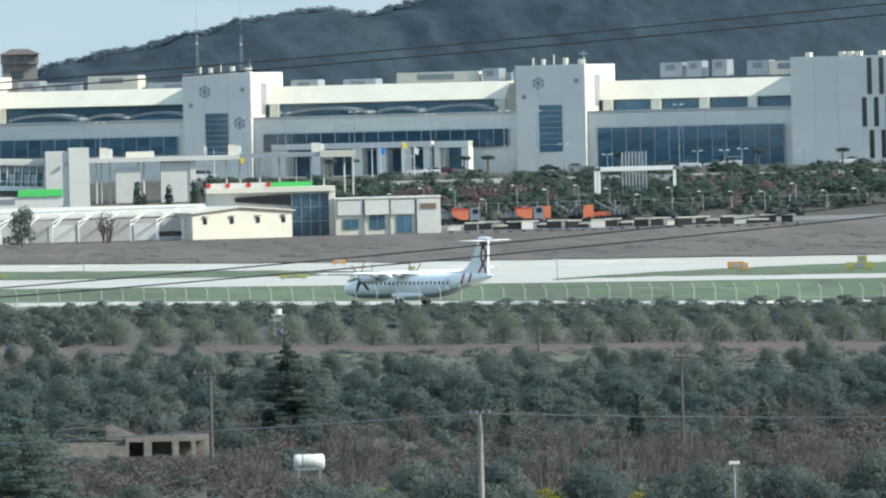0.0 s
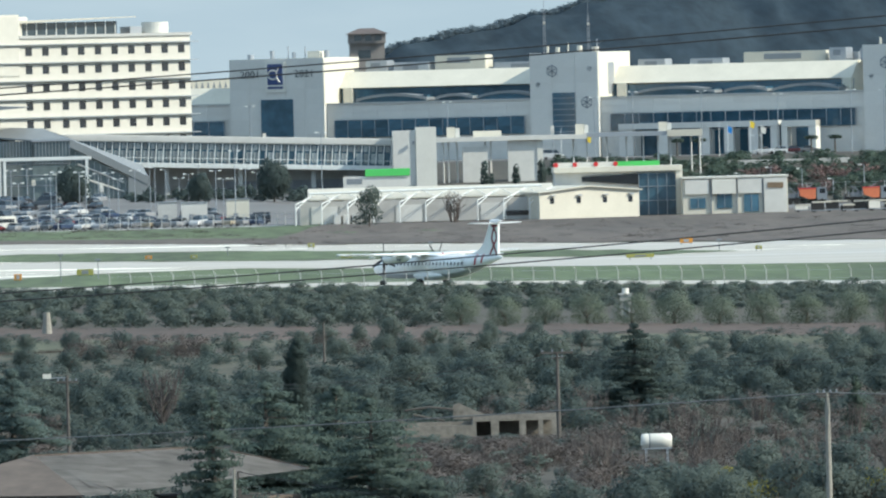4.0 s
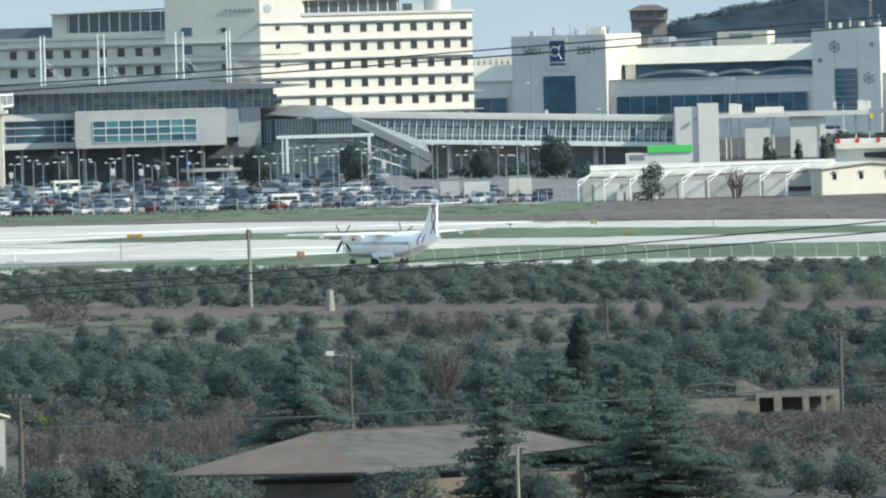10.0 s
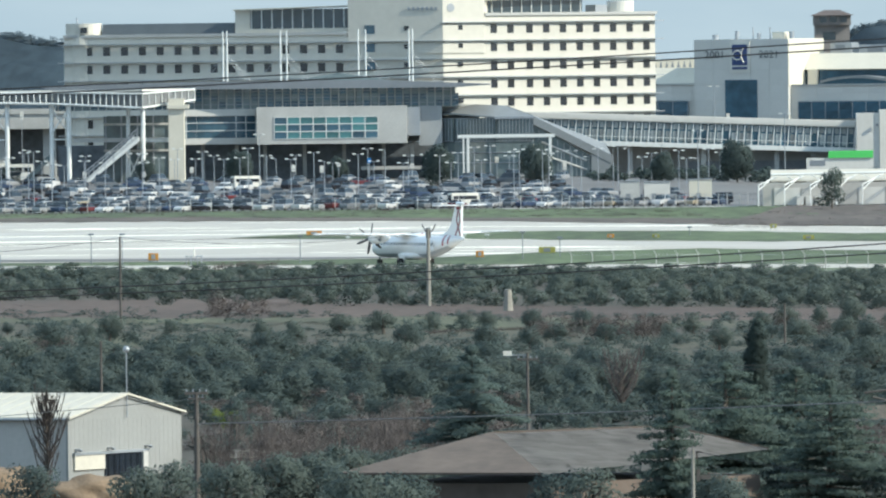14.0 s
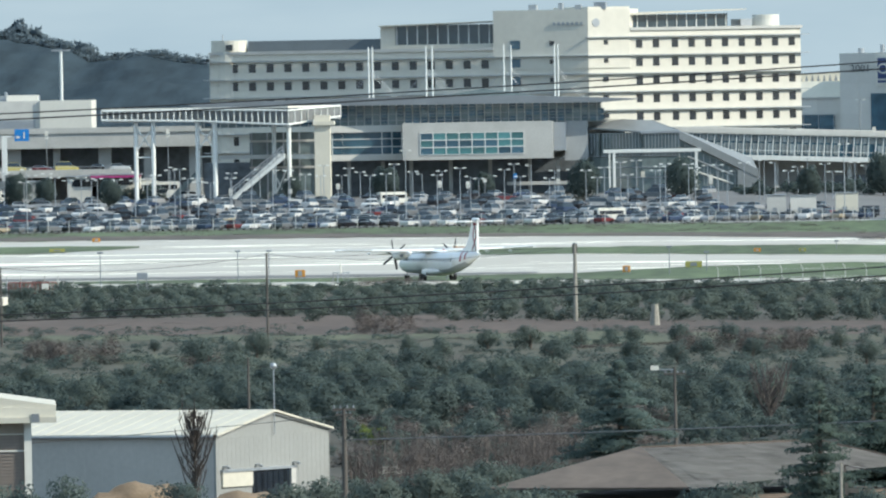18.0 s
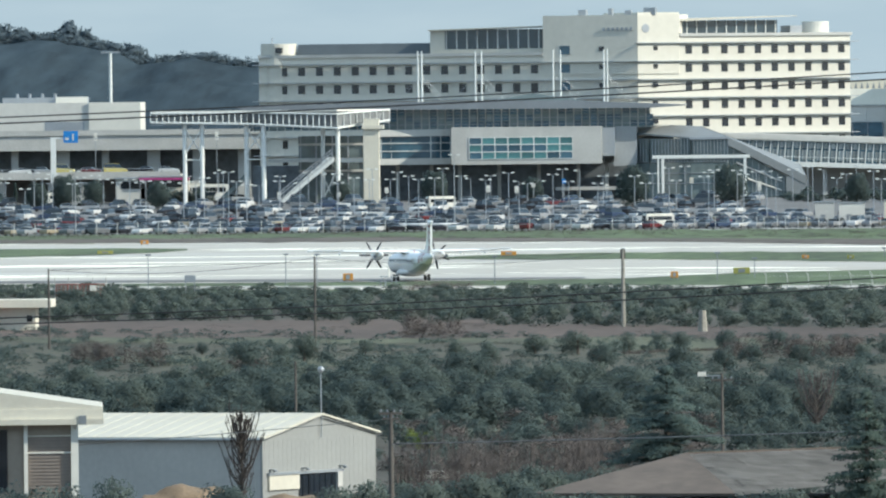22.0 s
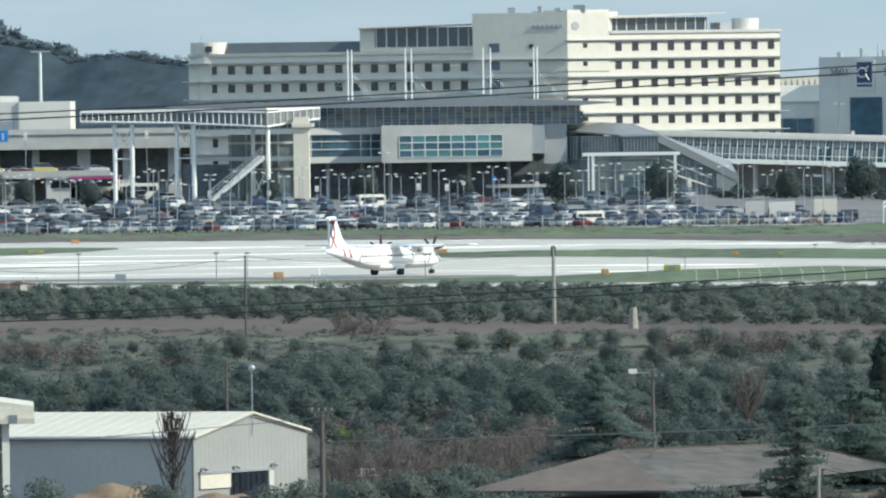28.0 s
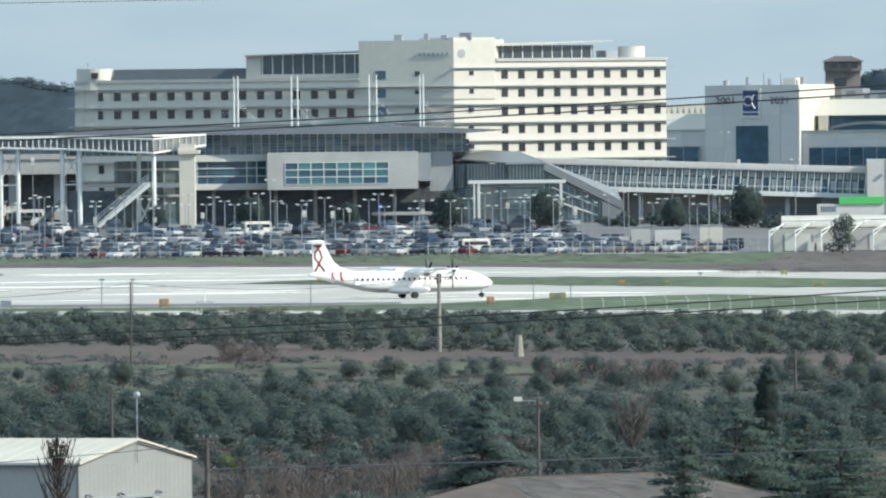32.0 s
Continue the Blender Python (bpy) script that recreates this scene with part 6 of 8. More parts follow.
def hip_roof_barn():
    """The broad low barn of which the grey roof shows."""
    root = thing("barn", pose(-6.5, 742, 0), "broad low barn with an old grey-brown hipped roof", "barn")
    D = 742.0
    k = D / RAY
    X = lambda b: b * k + 6.5
    Z = lambda v, d=D: high(v, d)
    bm = B()
    eave = [bm.verts.new(p) for p in ((X(-560), -6, Z(700, 736)), (X(-205), -9, Z(704, 733)), (X(195), 3, Z(664, 745)), (X(60), 12, 3.0), (X(-300), 12, 3.0))]
    ridge = [bm.verts.new(p) for p in ((X(-293), 1, Z(630, 743)), (X(20), 4, Z(622, 746)))]
    for q in ((eave[0], eave[1], ridge[0]), (eave[2], eave[3], ridge[1]), (eave[3], eave[4], ridge[0], ridge[1]), (eave[4], eave[0], ridge[0])):
        bm.faces.new(q)
    bmesh.ops.recalc_face_normals(bm, faces=bm.faces[:])
    bmesh.ops.solidify(bm, geom=bm.faces[:], thickness=-0.12)
    roof = part("roof", bm, TILE, root, "weathered grey-brown sheet roof")
    part("wall", prism(B(), [(X(-540), -5), (X(-205), -8), (X(180), 3), (X(50), 11), (X(-290), 11)], 2, -0.2, 1.9), TILE, root)
    part("ridge_cap", tube(B(), (X(-293), 1, Z(630, 743)), (X(20), 4, Z(622, 746)), 0.07, n=6), TILE, root)
    # overlapping sheets, in courses down the front slope
    a0, a1, r0, r1 = Vector((X(-205), -9, Z(704, 733))), Vector((X(195), 3, Z(664, 745))), Vector((X(-293), 1, Z(630, 743))), Vector((X(20), 4, Z(622, 746)))
    lay = lambda u, w, up: a0.lerp(a1, u).lerp(r0.lerp(r1, u), w) + Vector((0, 0, up))
    bm = B()
    grid = [[bm.verts.new(lay(i / 14, j / 6, 0.0)) for i in range(15)] for j in range(7)]
    for j in range(6):
        for i in range(14):
            bm.faces.new((grid[j][i], grid[j][i + 1], grid[j + 1][i + 1], grid[j + 1][i]))
    bmesh.ops.solidify(bm, geom=bm.faces[:], thickness=0.08)
    part("roof_boarding", bm, TILEL, root)
    g = random.Random(44)
    for i in range(14):
        for j in range(6):
            k = g.uniform(-0.012, 0.012)
            bm = B()
            q = [bm.verts.new(lay(u + k, w, z + g.uniform(0, 0.02))) for u, w, z in ((i / 14 - 0.003, j / 6 - 0.02, 0.045), ((i + 1) / 14 + 0.003, j / 6 - 0.02, 0.045), ((i + 1) / 14 + 0.003, (j + 1) / 6, 0.025), (i / 14 - 0.003, (j + 1) / 6, 0.025))]
            bm.faces.new(q)
            bmesh.ops.solidify(bm, geom=bm.faces[:], thickness=0.02)
            part("roof_sheet", bm, TILEL, roof)


hip_roof_barn()


RUINM = mat("weathered_stone", (0.215, 0.195, 0.165), 0.95, var=0.5, bump=0.4)


def ruin():
    D = 936.0
    x, y = at(500, D)
    k = D / RAY
    X = lambda b: (b - 500) * k
    Z = lambda v: high(v, D)
    root = thing("ruined_house", pose(x, y, 0), "roofless grey stone ruin with empty window openings", "ruin")
    part("wall", box(B(), X(362), X(486), 0, 0.4, -0.1, Z(594)), RUINM, root, "crumbling stone wall")
    part("lintel", box(B(), X(486), X(634), 0, 0.4, Z(588), Z(576)), RUINM, root)
    for b0, b1 in ((486, 492), (518, 532), (568, 580), (602, 610), (626, 634)):
        part("pier", box(B(), X(b0), X(b1), 0, 0.4, -0.1, Z(588)), RUINM, root)
    part("back_wall", box(B(), X(372), X(640), 4.5, 4.8, -0.1, Z(590)), RUINM, root)
    part("roof_slab", box(B(), X(488), X(632), 0.4, 4.5, Z(587), Z(580)), RUINM, root, "sagging concrete roof slab")
    part("inner_wall", box(B(), X(487), X(489), 0.4, 4.5, -0.1, Z(588)), RUINM, root)
    part("end_wall", prism(B(), [(X(452), Z(584)), (X(452), Z(560)), (X(462), Z(555)), (X(514), Z(580)), (X(514), Z(584))], 1, 1.2, 1.5), RUINM, root, "broken sloping wall head")
    for q in ((366, 566, 410, 561), (410, 561, 452, 566), (380, 574, 436, 586)):
        part("rafter", tube(B(), (X(q[0]), 1.0, Z(q[1])), (X(q[2]), 1.0, Z(q[3])), 0.08, n=5), RUST, root)


ruin()


def tank():
    D = 860.0
    x, y = at(810, D)
    gz = ground_z(x, y)
    Z = lambda v: high(v, D) - gz
    root = thing("water_tank", pose(x, y, gz), "white plastic water tank on a stand", "tank")
    r = (Z(617) - Z(644)) / 2
    bm = B()
    rings = []
    for u, s in ((-0.95, 0.35), (-0.93, 0.75), (-0.86, 0.97), (-0.5, 1.0), (-0.42, 0.94), (-0.36, 1.0), (0.3, 1.0), (0.86, 0.97), (0.93, 0.75), (0.95, 0.35)):
        rings.append([(u, r * s * math.cos(6.2832 * i / 18), Z(630.5) + r * s * math.sin(6.2832 * i / 18)) for i in range(18)])
    part("drum", loft(bm, rings), WHITE, root, smooth=True)
    part("strap", tube(B(), (-0.44, 0, Z(630.5)), (-0.38, 0, Z(630.5)), r * 1.02, n=18), LEAD, root)
    for xx in (-0.7, 0.6):
        part("stand_leg", box(B(), xx, xx + 0.12, -0.3, 0.3, -0.1, Z(642)), GREYM, root)
    part("stand_top", box(B(), -0.9, 0.9, -0.35, 0.35, Z(645), Z(642)), GREYM, root)


tank()


# ---- poles and wires ----
def pole(b, v, d, r, label, cross=(), wood=POLEC, extras=None, group="power poles"):
    x, y = at(b, d)
    gz = ground_z(x, y)
    top = high(v, d) - gz
    root = thing("power_pole", pose(x, y, gz), label, "power pole", group)
    part("shaft", tube(B(), (0, 0, -0.3), (0, 0, top), r * 1.25, r * 0.8, 8), wood, root)
    for z, w, h in cross:
        c = part("crossarm", box(B(), -w / 2, w / 2, -0.09, 0.09, top - z - h, top - z), RUST, root)
        for k in range(4):
            xx = -w / 2 + 0.1 + (w - 0.2) * k / 3
            part("insulator", tube(B(), (xx, 0, top - z), (xx, 0, top - z + 0.16), 0.05, 0.035, 6), WHITE if extras == "white" else LEAD, c)
    return root


pole(1114.5, 553, 700, 0.14, "grey concrete power pole with a short timber crossarm", ((0.0, 1.15, 0.12), (0.16, 0.95, 0.08)))
pole(-403, 266, 1423, 0.19, "pale concrete pole with a dark top in the field", ((0.0, 0.5, 0.9),))
pole(-949, 273, 1290, 0.10, "slim dark wooden pole beside the field", (), RUST)
pole(-1421, 290, 1330, 0.10, "slim dark wooden pole", (), RUST)
p = pole(-230, 487, 850, 0.1, "wooden power pole with a lamp arm", ((0.35, 1.3, 0.1),), RUST)
part("lamp_arm", box(B(), -1.2, 0, -0.05, 0.05, high(492, 850) - ground_z(-7.8, 850), high(490.5, 850) - ground_z(-7.8, 850)), GREYM, p)
part("lamp_head", box(B(), -1.45, -0.95, -0.15, 0.15, high(492, 850) - ground_z(-7.8, 850), high(484, 850) - ground_z(-7.8, 850)), WHITE, p, "white lamp head")
pole(638, 468, 900, 0.12, "wooden power pole with a wide crossarm", ((0.0, 2.1, 0.12), (0.35, 0.8, 0.08)), RUST)
pole(1474, 461, 900, 0.09, "wooden power pole with a tangled crossarm", ((0.0, 1.3, 0.16), (0.25, 1.0, 0.1)), RUST)
pole(-817, 550, 760, 0.14, "wooden power pole with twin crossarms", ((0.0, 1.25, 0.14), (0.3, 0.9, 0.1)), RUST)
pole(-985, 458, 930, 0.09, "slim wooden pole behind the warehouse", (), RUST)
pole(226, 405, 1180, 0.10, "slim dark pole among the olives", (), RUST)
pole(1222, 400, 1250, 0.10, "slim dark pole among the olives", (), RUST)
p = pole(-263, 375, 1390, 0.42, "short square concrete post in the olive grove", (), POLEC, group="")
p = pole(61, 661, 600, 0.08, "pale concrete pole with a dark cable bracket", ())
for z0, z1, x0, x1 in ((-0.35, 0.0, 0.12, 0.2), (-0.06, 0.0, 0.12, 0.34), (-1.3, -0.75, 0.14, 0.3), (-1.2, -1.0, 0.3, 0.75)):
    top = high(661, 600) - ground_z(*at(61, 600))
    part("bracket", box(B(), x0, x1, -0.05, 0.05, top + z0 - 0.1, top + z1 - 0.1, 0.015), RUST, p)
x, y = at(1564, 730)
root = thing("lamp_post", pose(x, y, 0), "thin post with a small pale lamp", "lamp post")
part("pole", tube(B(), (0, 0, -0.2), (0, 0, high(652, 730)), 0.045, n=6), GREYM, root)
part("lamp_head", box(B(), -0.28, 0.28, -0.1, 0.1, high(655, 730), high(649, 730), 0.02), WHITE, root)


def wire(name, pts, r, material, label, n=26):
    """A hanging wire through fixed points; sag falls between them."""
    bm = B()
    path = []
    for (p, q, sag) in pts:
        p, q = Vector(p), Vector(q)
        for i in range(n):
            k = i / n
            path.append(p.lerp(q, k) - Vector((0, 0, 4 * sag * k * (1 - k))))
    path.append(Vector(pts[-1][1]))
    rings = []
    for c in path:
        rings.append([(c.x, c.y + r * math.cos(6.2832 * i / 5), c.z + r * math.sin(6.2832 * i / 5)) for i in range(5)])
    loft(bm, rings)
    return solo(name, bm, material, label, "power line", "overhead wires")


def pp(b, v, d):
    return (*at(b, d), high(v, d))


# high near line on the slope: two wires between poles out of view
D1 = 300
for v0, v1, r, sag in ((64.8, -276.5, 0.017, 0.83), (53, -306, 0.015, 0.92)):
    wire("overhead_wire", [(pp(-3200, v0, D1), pp(3600, v1, D1), sag)], r, WIREM, "thin black overhead wire across the view", 40)
for b, v in ((-3200, 40), (3600, -330)):
    pole(b, v, D1, 0.14, "tall wooden power pole on the slope", ((0.3, 1.6, 0.12), (0.9, 1.6, 0.12)), RUST)
D2 = 420
for v0, v1, r, sag in ((385.5, 41.6, 0.021, 1.67), (393, 72, 0.021, 1.62)):
    wire("overhead_wire", [(pp(-3000, v0, D2), pp(3400, v1, D2), sag)], r, WIREM, "thin black overhead wire across the grove", 40)
for b, v in ((-3000, 372), (3400, 28)):
    pole(b, v, D2, 0.14, "tall wooden power pole on the slope", ((0.3, 1.6, 0.12),), RUST)
wire("overhead_wire", [(pp(-3600, -205, 300), pp(3600, -262, 300), 0.02)], 0.006, WIREM, "very thin wire against the sky", 30)
# bundled cable along the front poles
wire("overhead_wire", [(pp(68, 666, 600), pp(1000, 800, 560), 0.35)], 0.016, WIREM, "dark cable sagging from a concrete pole")
wire("bundled_cable", [(pp(-817, 606, 760), pp(1114.5, 553, 700), 0.25), (pp(1114.5, 553, 700), pp(3000, 575, 680), 0.5)], 0.034, CABLE, "thick grey bundled cable along the poles")
for dv in (0, 7):
    wire("overhead_wire", [(pp(-985, 470 + dv, 930), pp(-230, 494 + dv, 850), 0.7), (pp(-230, 494 + dv, 850), pp(638, 470 + dv, 900), 1.1), (pp(638, 470 + dv, 900), pp(1474, 463 + dv, 900), 1.0), (pp(1474, 463 + dv, 900), pp(3000, 470 + dv, 900), 1.2)],
         0.014, WIREM, "thin dark wire between the wooden poles")
wire("overhead_wire", [(pp(-2200, 640, 790), pp(-817, 562, 760), 0.3)], 0.02, CABLE, "grey cable in front of the warehouse")
wire("overhead_wire", [(pp(-949, 275, 1290), pp(-403, 270, 1423), 0.9), (pp(-1421, 292, 1330), pp(-949, 275, 1290), 0.8)], 0.02, WIREM, "thin wire between field poles")


# ---- perimeter fence ----
def fence():
    root = thing("perimeter_fence", pose(0, 0, 0), "mesh fence on pale posts with bent tops along the airfield", "fence")
    bm = B()
    tube(bm, (0, 0, -0.2), (0, 0, 2.1), 0.05, 0.045, 6), tube(bm, (0, 0, 2.1), (-0.32, 0, 2.62), 0.045, 0.04, 6)
    post = mesh("post", bm, CONC)
    prev, rails = None, B()
    b = -150.0
    while b < 2050:
        x, y = level(b, ramp_of(b, [(-1800, 331), (-785, 339), (83, 347), (300, 350), (1369, 369), (1850, 381), (2100, 386)]))
        g = airfield_z(x, y)
        piece("post", post, root, pose(x, y, g, 0, 0, 0))
        if prev:
            for z in (0.2, 1.1, 2.05):
                tube(rails, (prev[0], prev[1], prev[2] + z), (x, y, g + z), 0.012, n=3, cap=False)
        prev = (x, y, g)
        b += 37.5
    part("mesh_panel", rails, GREYM, root)


fence()

# ---- airfield signs and marks ----
def sign(b, v, w, h, material, label, dark=False):
    x, y = level(b, v)
    root = thing("airfield_sign", pose(x, y, 0.1 + airfield_z(x, y)), label, "airfield sign", "airfield signs")
    part("box", box(B(), -w / 2, w / 2, -0.2, 0.2, 0.2, h, 0.04), material, root)
    for s in (-0.38, 0.38):
        part("leg", box(B(), s * w - 0.06, s * w + 0.06, -0.1, 0.1, -0.05, 0.25), LEAD, root)
    part("panel_bar", box(B(), -w * 0.2, w * 0.2, -0.24, -0.2, 0.35, h - 0.15), LEAD if dark else GREYM, root)


for b, v, w, h, m, dk in ((872, 285, 1.9, 0.9, SIGNO, 0), (1575, 311, 2.2, 1.1, SIGNO, 0), (1590, 315, 1.0, 1.2, SIGNO, 0), (1795, 318, 3.6, 1.1, SIGNY, 1), (1800, 310, 1.3, 1.4, SIGNY, 1),
                          (790, 309, 3.8, 0.7, SIGNY, 1), (208, 275, 1.0, 0.8, SIGNY, 0), (-80, 289, 1.0, 0.7, SIGNO, 0), (0, 290, 1.0, 0.7, SIGNY, 0), (-605, 278, 2.3, 0.8, SIGNO, 0),
                          (-193, 315, 2.2, 1.0, SIGNY, 1), (-312, 321, 1.0, 1.0, SIGNO, 0), (-890, 320, 1.3, 1.1, SIGNO, 0), (-1250, 251, 1.3, 0.8, SIGNO, 0), (-1320, 268, 2.4, 0.7, SIGNY, 1), (1000, 299, 1.0, 0.7, SIGNY, 0), (270, 296, 1.6, 0.8, SIGNY, 1)):
    sign(b, v, w, h, m, "orange airfield sign box beside the taxiway" if m is SIGNO else "yellow airfield sign board in the grass", dk)
for b, v, h in ((1258, 323, 2.9), (-236, 322, 3.4), (-1244, 326, 4.1), (-630, 325, 3.4), (-945, 327, 4.0), (-1000, 323, 3.8), (930, 296, 1.4), (420, 284, 1.2), (60, 284, 1.2), (-170, 318, 2.4)):
    x, y = level(b, v)
    root = thing("marker_mast", pose(x, y, airfield_z(x, y)), "thin grey airfield mast with a small head", "mast", "airfield masts")
    part("pole", tube(B(), (0, 0, -0.1), (0, 0, h), 0.07, 0.05, 6), LEAD, root)
    part("head", box(B(), -0.35, 0.35, -0.12, 0.12, h, h + 0.22), LEAD, root)
# white pump house among the clipped olives, pale wall strip and hives before the scrub
x, y = at(762, 1402)
root = thing("pump_house", pose(x, y, ground_z(x, y) - 0.05), "small white pump house among the olives", "hut")
part("wall", box(B(), -0.55, 0.55, -0.5, 0.5, -0.1, 2.3), SHEETS, root)
part("roof", box(B(), -0.7, 0.7, -0.65, 0.65, 2.3, 2.42), CONC, root)
part("door", box(B(), -0.25, 0.25, -0.53, -0.5, 0.0, 1.5), LEAD, root)
part("water_drum", tube(B(), (0, 0, 2.42), (0, 0, 2.95), 0.34, n=14), WHITE, root)
x, y = at(-690, 862)
root = thing("low_wall", pose(x, y, ground_z(x, y)), "long low whitewashed wall before the scrub", "wall")
part("wall", box(B(), -2.9, 2.9, -0.12, 0.12, -0.1, 0.42, 0.02), WHITE, root)
part("coping", box(B(), -2.95, 2.95, -0.16, 0.16, 0.42, 0.48), CONC, root)
for k in range(5):
    x, y = at(-570 + 13 * k, 860 + 2 * (k % 2))
    root = thing("beehive", pose(x, y, ground_z(x, y), 0, 0, 9 * k), "weathered white beehive in the scrub", "beehive", "beehives")
    part("body", box(B(), -0.22, 0.22, -0.22, 0.22, 0.0, 0.5, 0.02), WHITE, root)
    part("lid", box(B(), -0.26, 0.26, -0.26, 0.26, 0.5, 0.58, 0.01), SHEETW, root)
x, y = at(-1365, 1690)
z0 = ground_z(x, y)
gh = high(317, 1690) - z0
root = thing("gate", pose(x, y, z0), "closed rusty red mesh double gate with a white plate", "gate")
for xx in (-2.9, 0.05):
    leaf = part("gate_leaf", box(box(B(), xx, xx + 2.85, -0.04, 0.04, gh - 0.1, gh), xx, xx + 2.85, -0.04, 0.04, gh - 1.4, gh - 1.3), FADEDR, root)
    for k in range(3):
        part("stile", box(B(), xx + k * 1.38, xx + k * 1.38 + 0.09, -0.035, 0.035, gh - 1.3, gh - 0.1), FADEDR, leaf)
    for k in range(16):
        part("bar", box(B(), xx + 0.13 + k * 0.165, xx + 0.18 + k * 0.165, -0.012, 0.012, gh - 1.3, gh - 0.1), FADEDR if k % 3 else SHEETG, leaf)
part("plate", box(B(), 1.15, 1.95, -0.08, -0.05, gh - 0.95, gh - 0.2, 0.01), WHITE, root, "white notice plate")
for xx in (-3.05, -1.4, 1.5, 3.1):
    part("post", tube(B(), (xx, 0.1, -0.3), (xx, 0.1, gh + 0.75), 0.06, n=6), CONC, root)
for xx in (3.4, 4.6, -6.9):
    part("strut", tube(B(), (xx, 0.1, -0.3), (xx + 0.35, 0.1, gh + 0.1), 0.07, n=6), CONC, root)
x, y = at(-1170, 1690)
z0 = ground_z(x, y)
root = thing("notice_board", pose(x, y, z0), "plain grey notice board on two thin legs", "sign")
part("panel", box(B(), -0.65, 0.65, -0.04, 0.04, high(315.5, 1690) - z0, high(304, 1690) - z0, 0.01), GREYM, root)
for xx in (-0.58, 0.5):
    part("leg", box(B(), xx, xx + 0.08, 0.045, 0.1, -0.2, high(305, 1690) - z0), GREYM, root)
x, y = level(-818, 330)
root = thing("localizer_post", pose(x, y, 0), "small white pointed marker on a frame", "marker")
part("cone", tube(B(), (0, 0, 1.0), (0, 0, 2.3), 0.16, 0.04, 8), WHITE, root)
for xx in (-1.0, -0.4, 0.4, 1.0):
    part("leg", tube(B(), (xx, 0, -0.1), (xx * 0.9, 0, 1.0), 0.05, n=6), GREYM, root)
part("frame", box(B(), -1.1, 1.1, -0.1, 0.1, 0.95, 1.08), GREYM, root)


# ---- cars, lamps and trees of the car park ----
CARC = [mat("car_" + n, c, 0.25, 0.2, var=0.05, bump=0, spec=0.7) for n, c in (("white", (0.6, 0.6, 0.59)), ("silver", (0.32, 0.33, 0.34)), ("grey", (0.16, 0.17, 0.18)), ("black", (0.02, 0.02, 0.025)),
        ("blue", (0.04, 0.06, 0.11)), ("red", (0.15, 0.035, 0.038)), ("beige", (0.38, 0.33, 0.24)), ("yellow", (0.55, 0.47, 0.16)))]
CARG = glass("car_glass", (0.02, 0.03, 0.04))
WHEELS = mesh("wheel", tube(B(), (0, -0.1, 0), (0, 0.1, 0), 0.31, n=12), RUBBER)


def car_body(kind):
    """Half outlines of the body side: hatchback, saloon or van."""
    low = {"hatchback": [(-2.0, 0.35), (-2.05, 0.75), (-1.95, 0.98), (0.75, 0.95), (1.75, 0.82), (2.0, 0.62), (2.0, 0.32)],
           "saloon": [(-2.2, 0.35), (-2.25, 0.75), (-2.15, 1.0), (-1.5, 1.0), (0.8, 0.93), (2.0, 0.8), (2.2, 0.6), (2.2, 0.32)],
           "van": [(-2.3, 0.4), (-2.35, 1.0), (-2.3, 1.25), (1.3, 1.15), (2.1, 0.98), (2.3, 0.7), (2.3, 0.36)]}[kind]
    top = {"hatchback": [(-1.95, 0.97), (-1.6, 1.42), (-0.9, 1.5), (0.0, 1.47), (0.85, 0.94)],
           "saloon": [(-1.6, 0.99), (-1.0, 1.38), (-0.4, 1.44), (0.2, 1.4), (1.0, 0.92)],
           "van": [(-2.3, 1.24), (-2.2, 2.0), (-1.8, 2.08), (0.7, 2.0), (1.45, 1.12)]}[kind]
    return low, top


def car_meshes(kind):
    low, top = car_body(kind)
    body = B()
    rings = []
    for yy, s in ((-0.86, 0.0), (-0.8, 0.06), (0.8, 0.06), (0.86, 0.0)):
        rings.append([(x * (1 if s else 0.985), yy, z + s * (1 if z > 0.5 else -0.5)) for x, z in low])
    loft(body, rings)
    cab = B()
    rings = [[(x, yy * (0.97 - 0.16 * max(z - 1.0, 0) * 1.6), z) for x, z in top] for yy in (-0.83, 0.83)]
    loft(cab, rings)
    roof = B()
    hi = max(z for _, z in top)
    xs = [x for x, z in top if z > hi - 0.12]
    box(roof, min(xs) - 0.05, max(xs) + 0.05, -0.62, 0.62, hi - 0.03, hi + 0.035, 0.03)
    return body, cab, roof


protos = {}


def car(kind, color, m, whole=True):
    if (kind, color) not in protos:
        body, cab, roof = car_meshes(kind)
        if kind not in protos:
            protos[kind] = (mesh("cabin", cab, CARG), None)
        else:
            cab.free()
        protos[(kind, color)] = (mesh("body", body, CARC[color]), protos[kind][0], mesh("roof", roof, CARC[color]))
    b, c, r = protos[(kind, color)]
    words = ("white", "silver", "grey", "black", "dark blue", "red", "beige", "pale yellow")
    root = thing("car" if kind != "van" else "van", m, words[color] + " " + kind + " parked in the car park", "car" if kind != "van" else "van", "parked cars")
    for n, me in (("body", b), ("cabin", c), ("roof", r)):
        piece(n, me, root, Matrix())
    k = 1.3 if kind != "van" else 1.45
    for sx, sy in ((-k, -0.76), (k, 0.76), (k, -0.76), (-k, 0.76))[:4 if whole else 2]:
        piece("wheel", WHEELS, root, pose(sx, sy, 0.31))
    return root


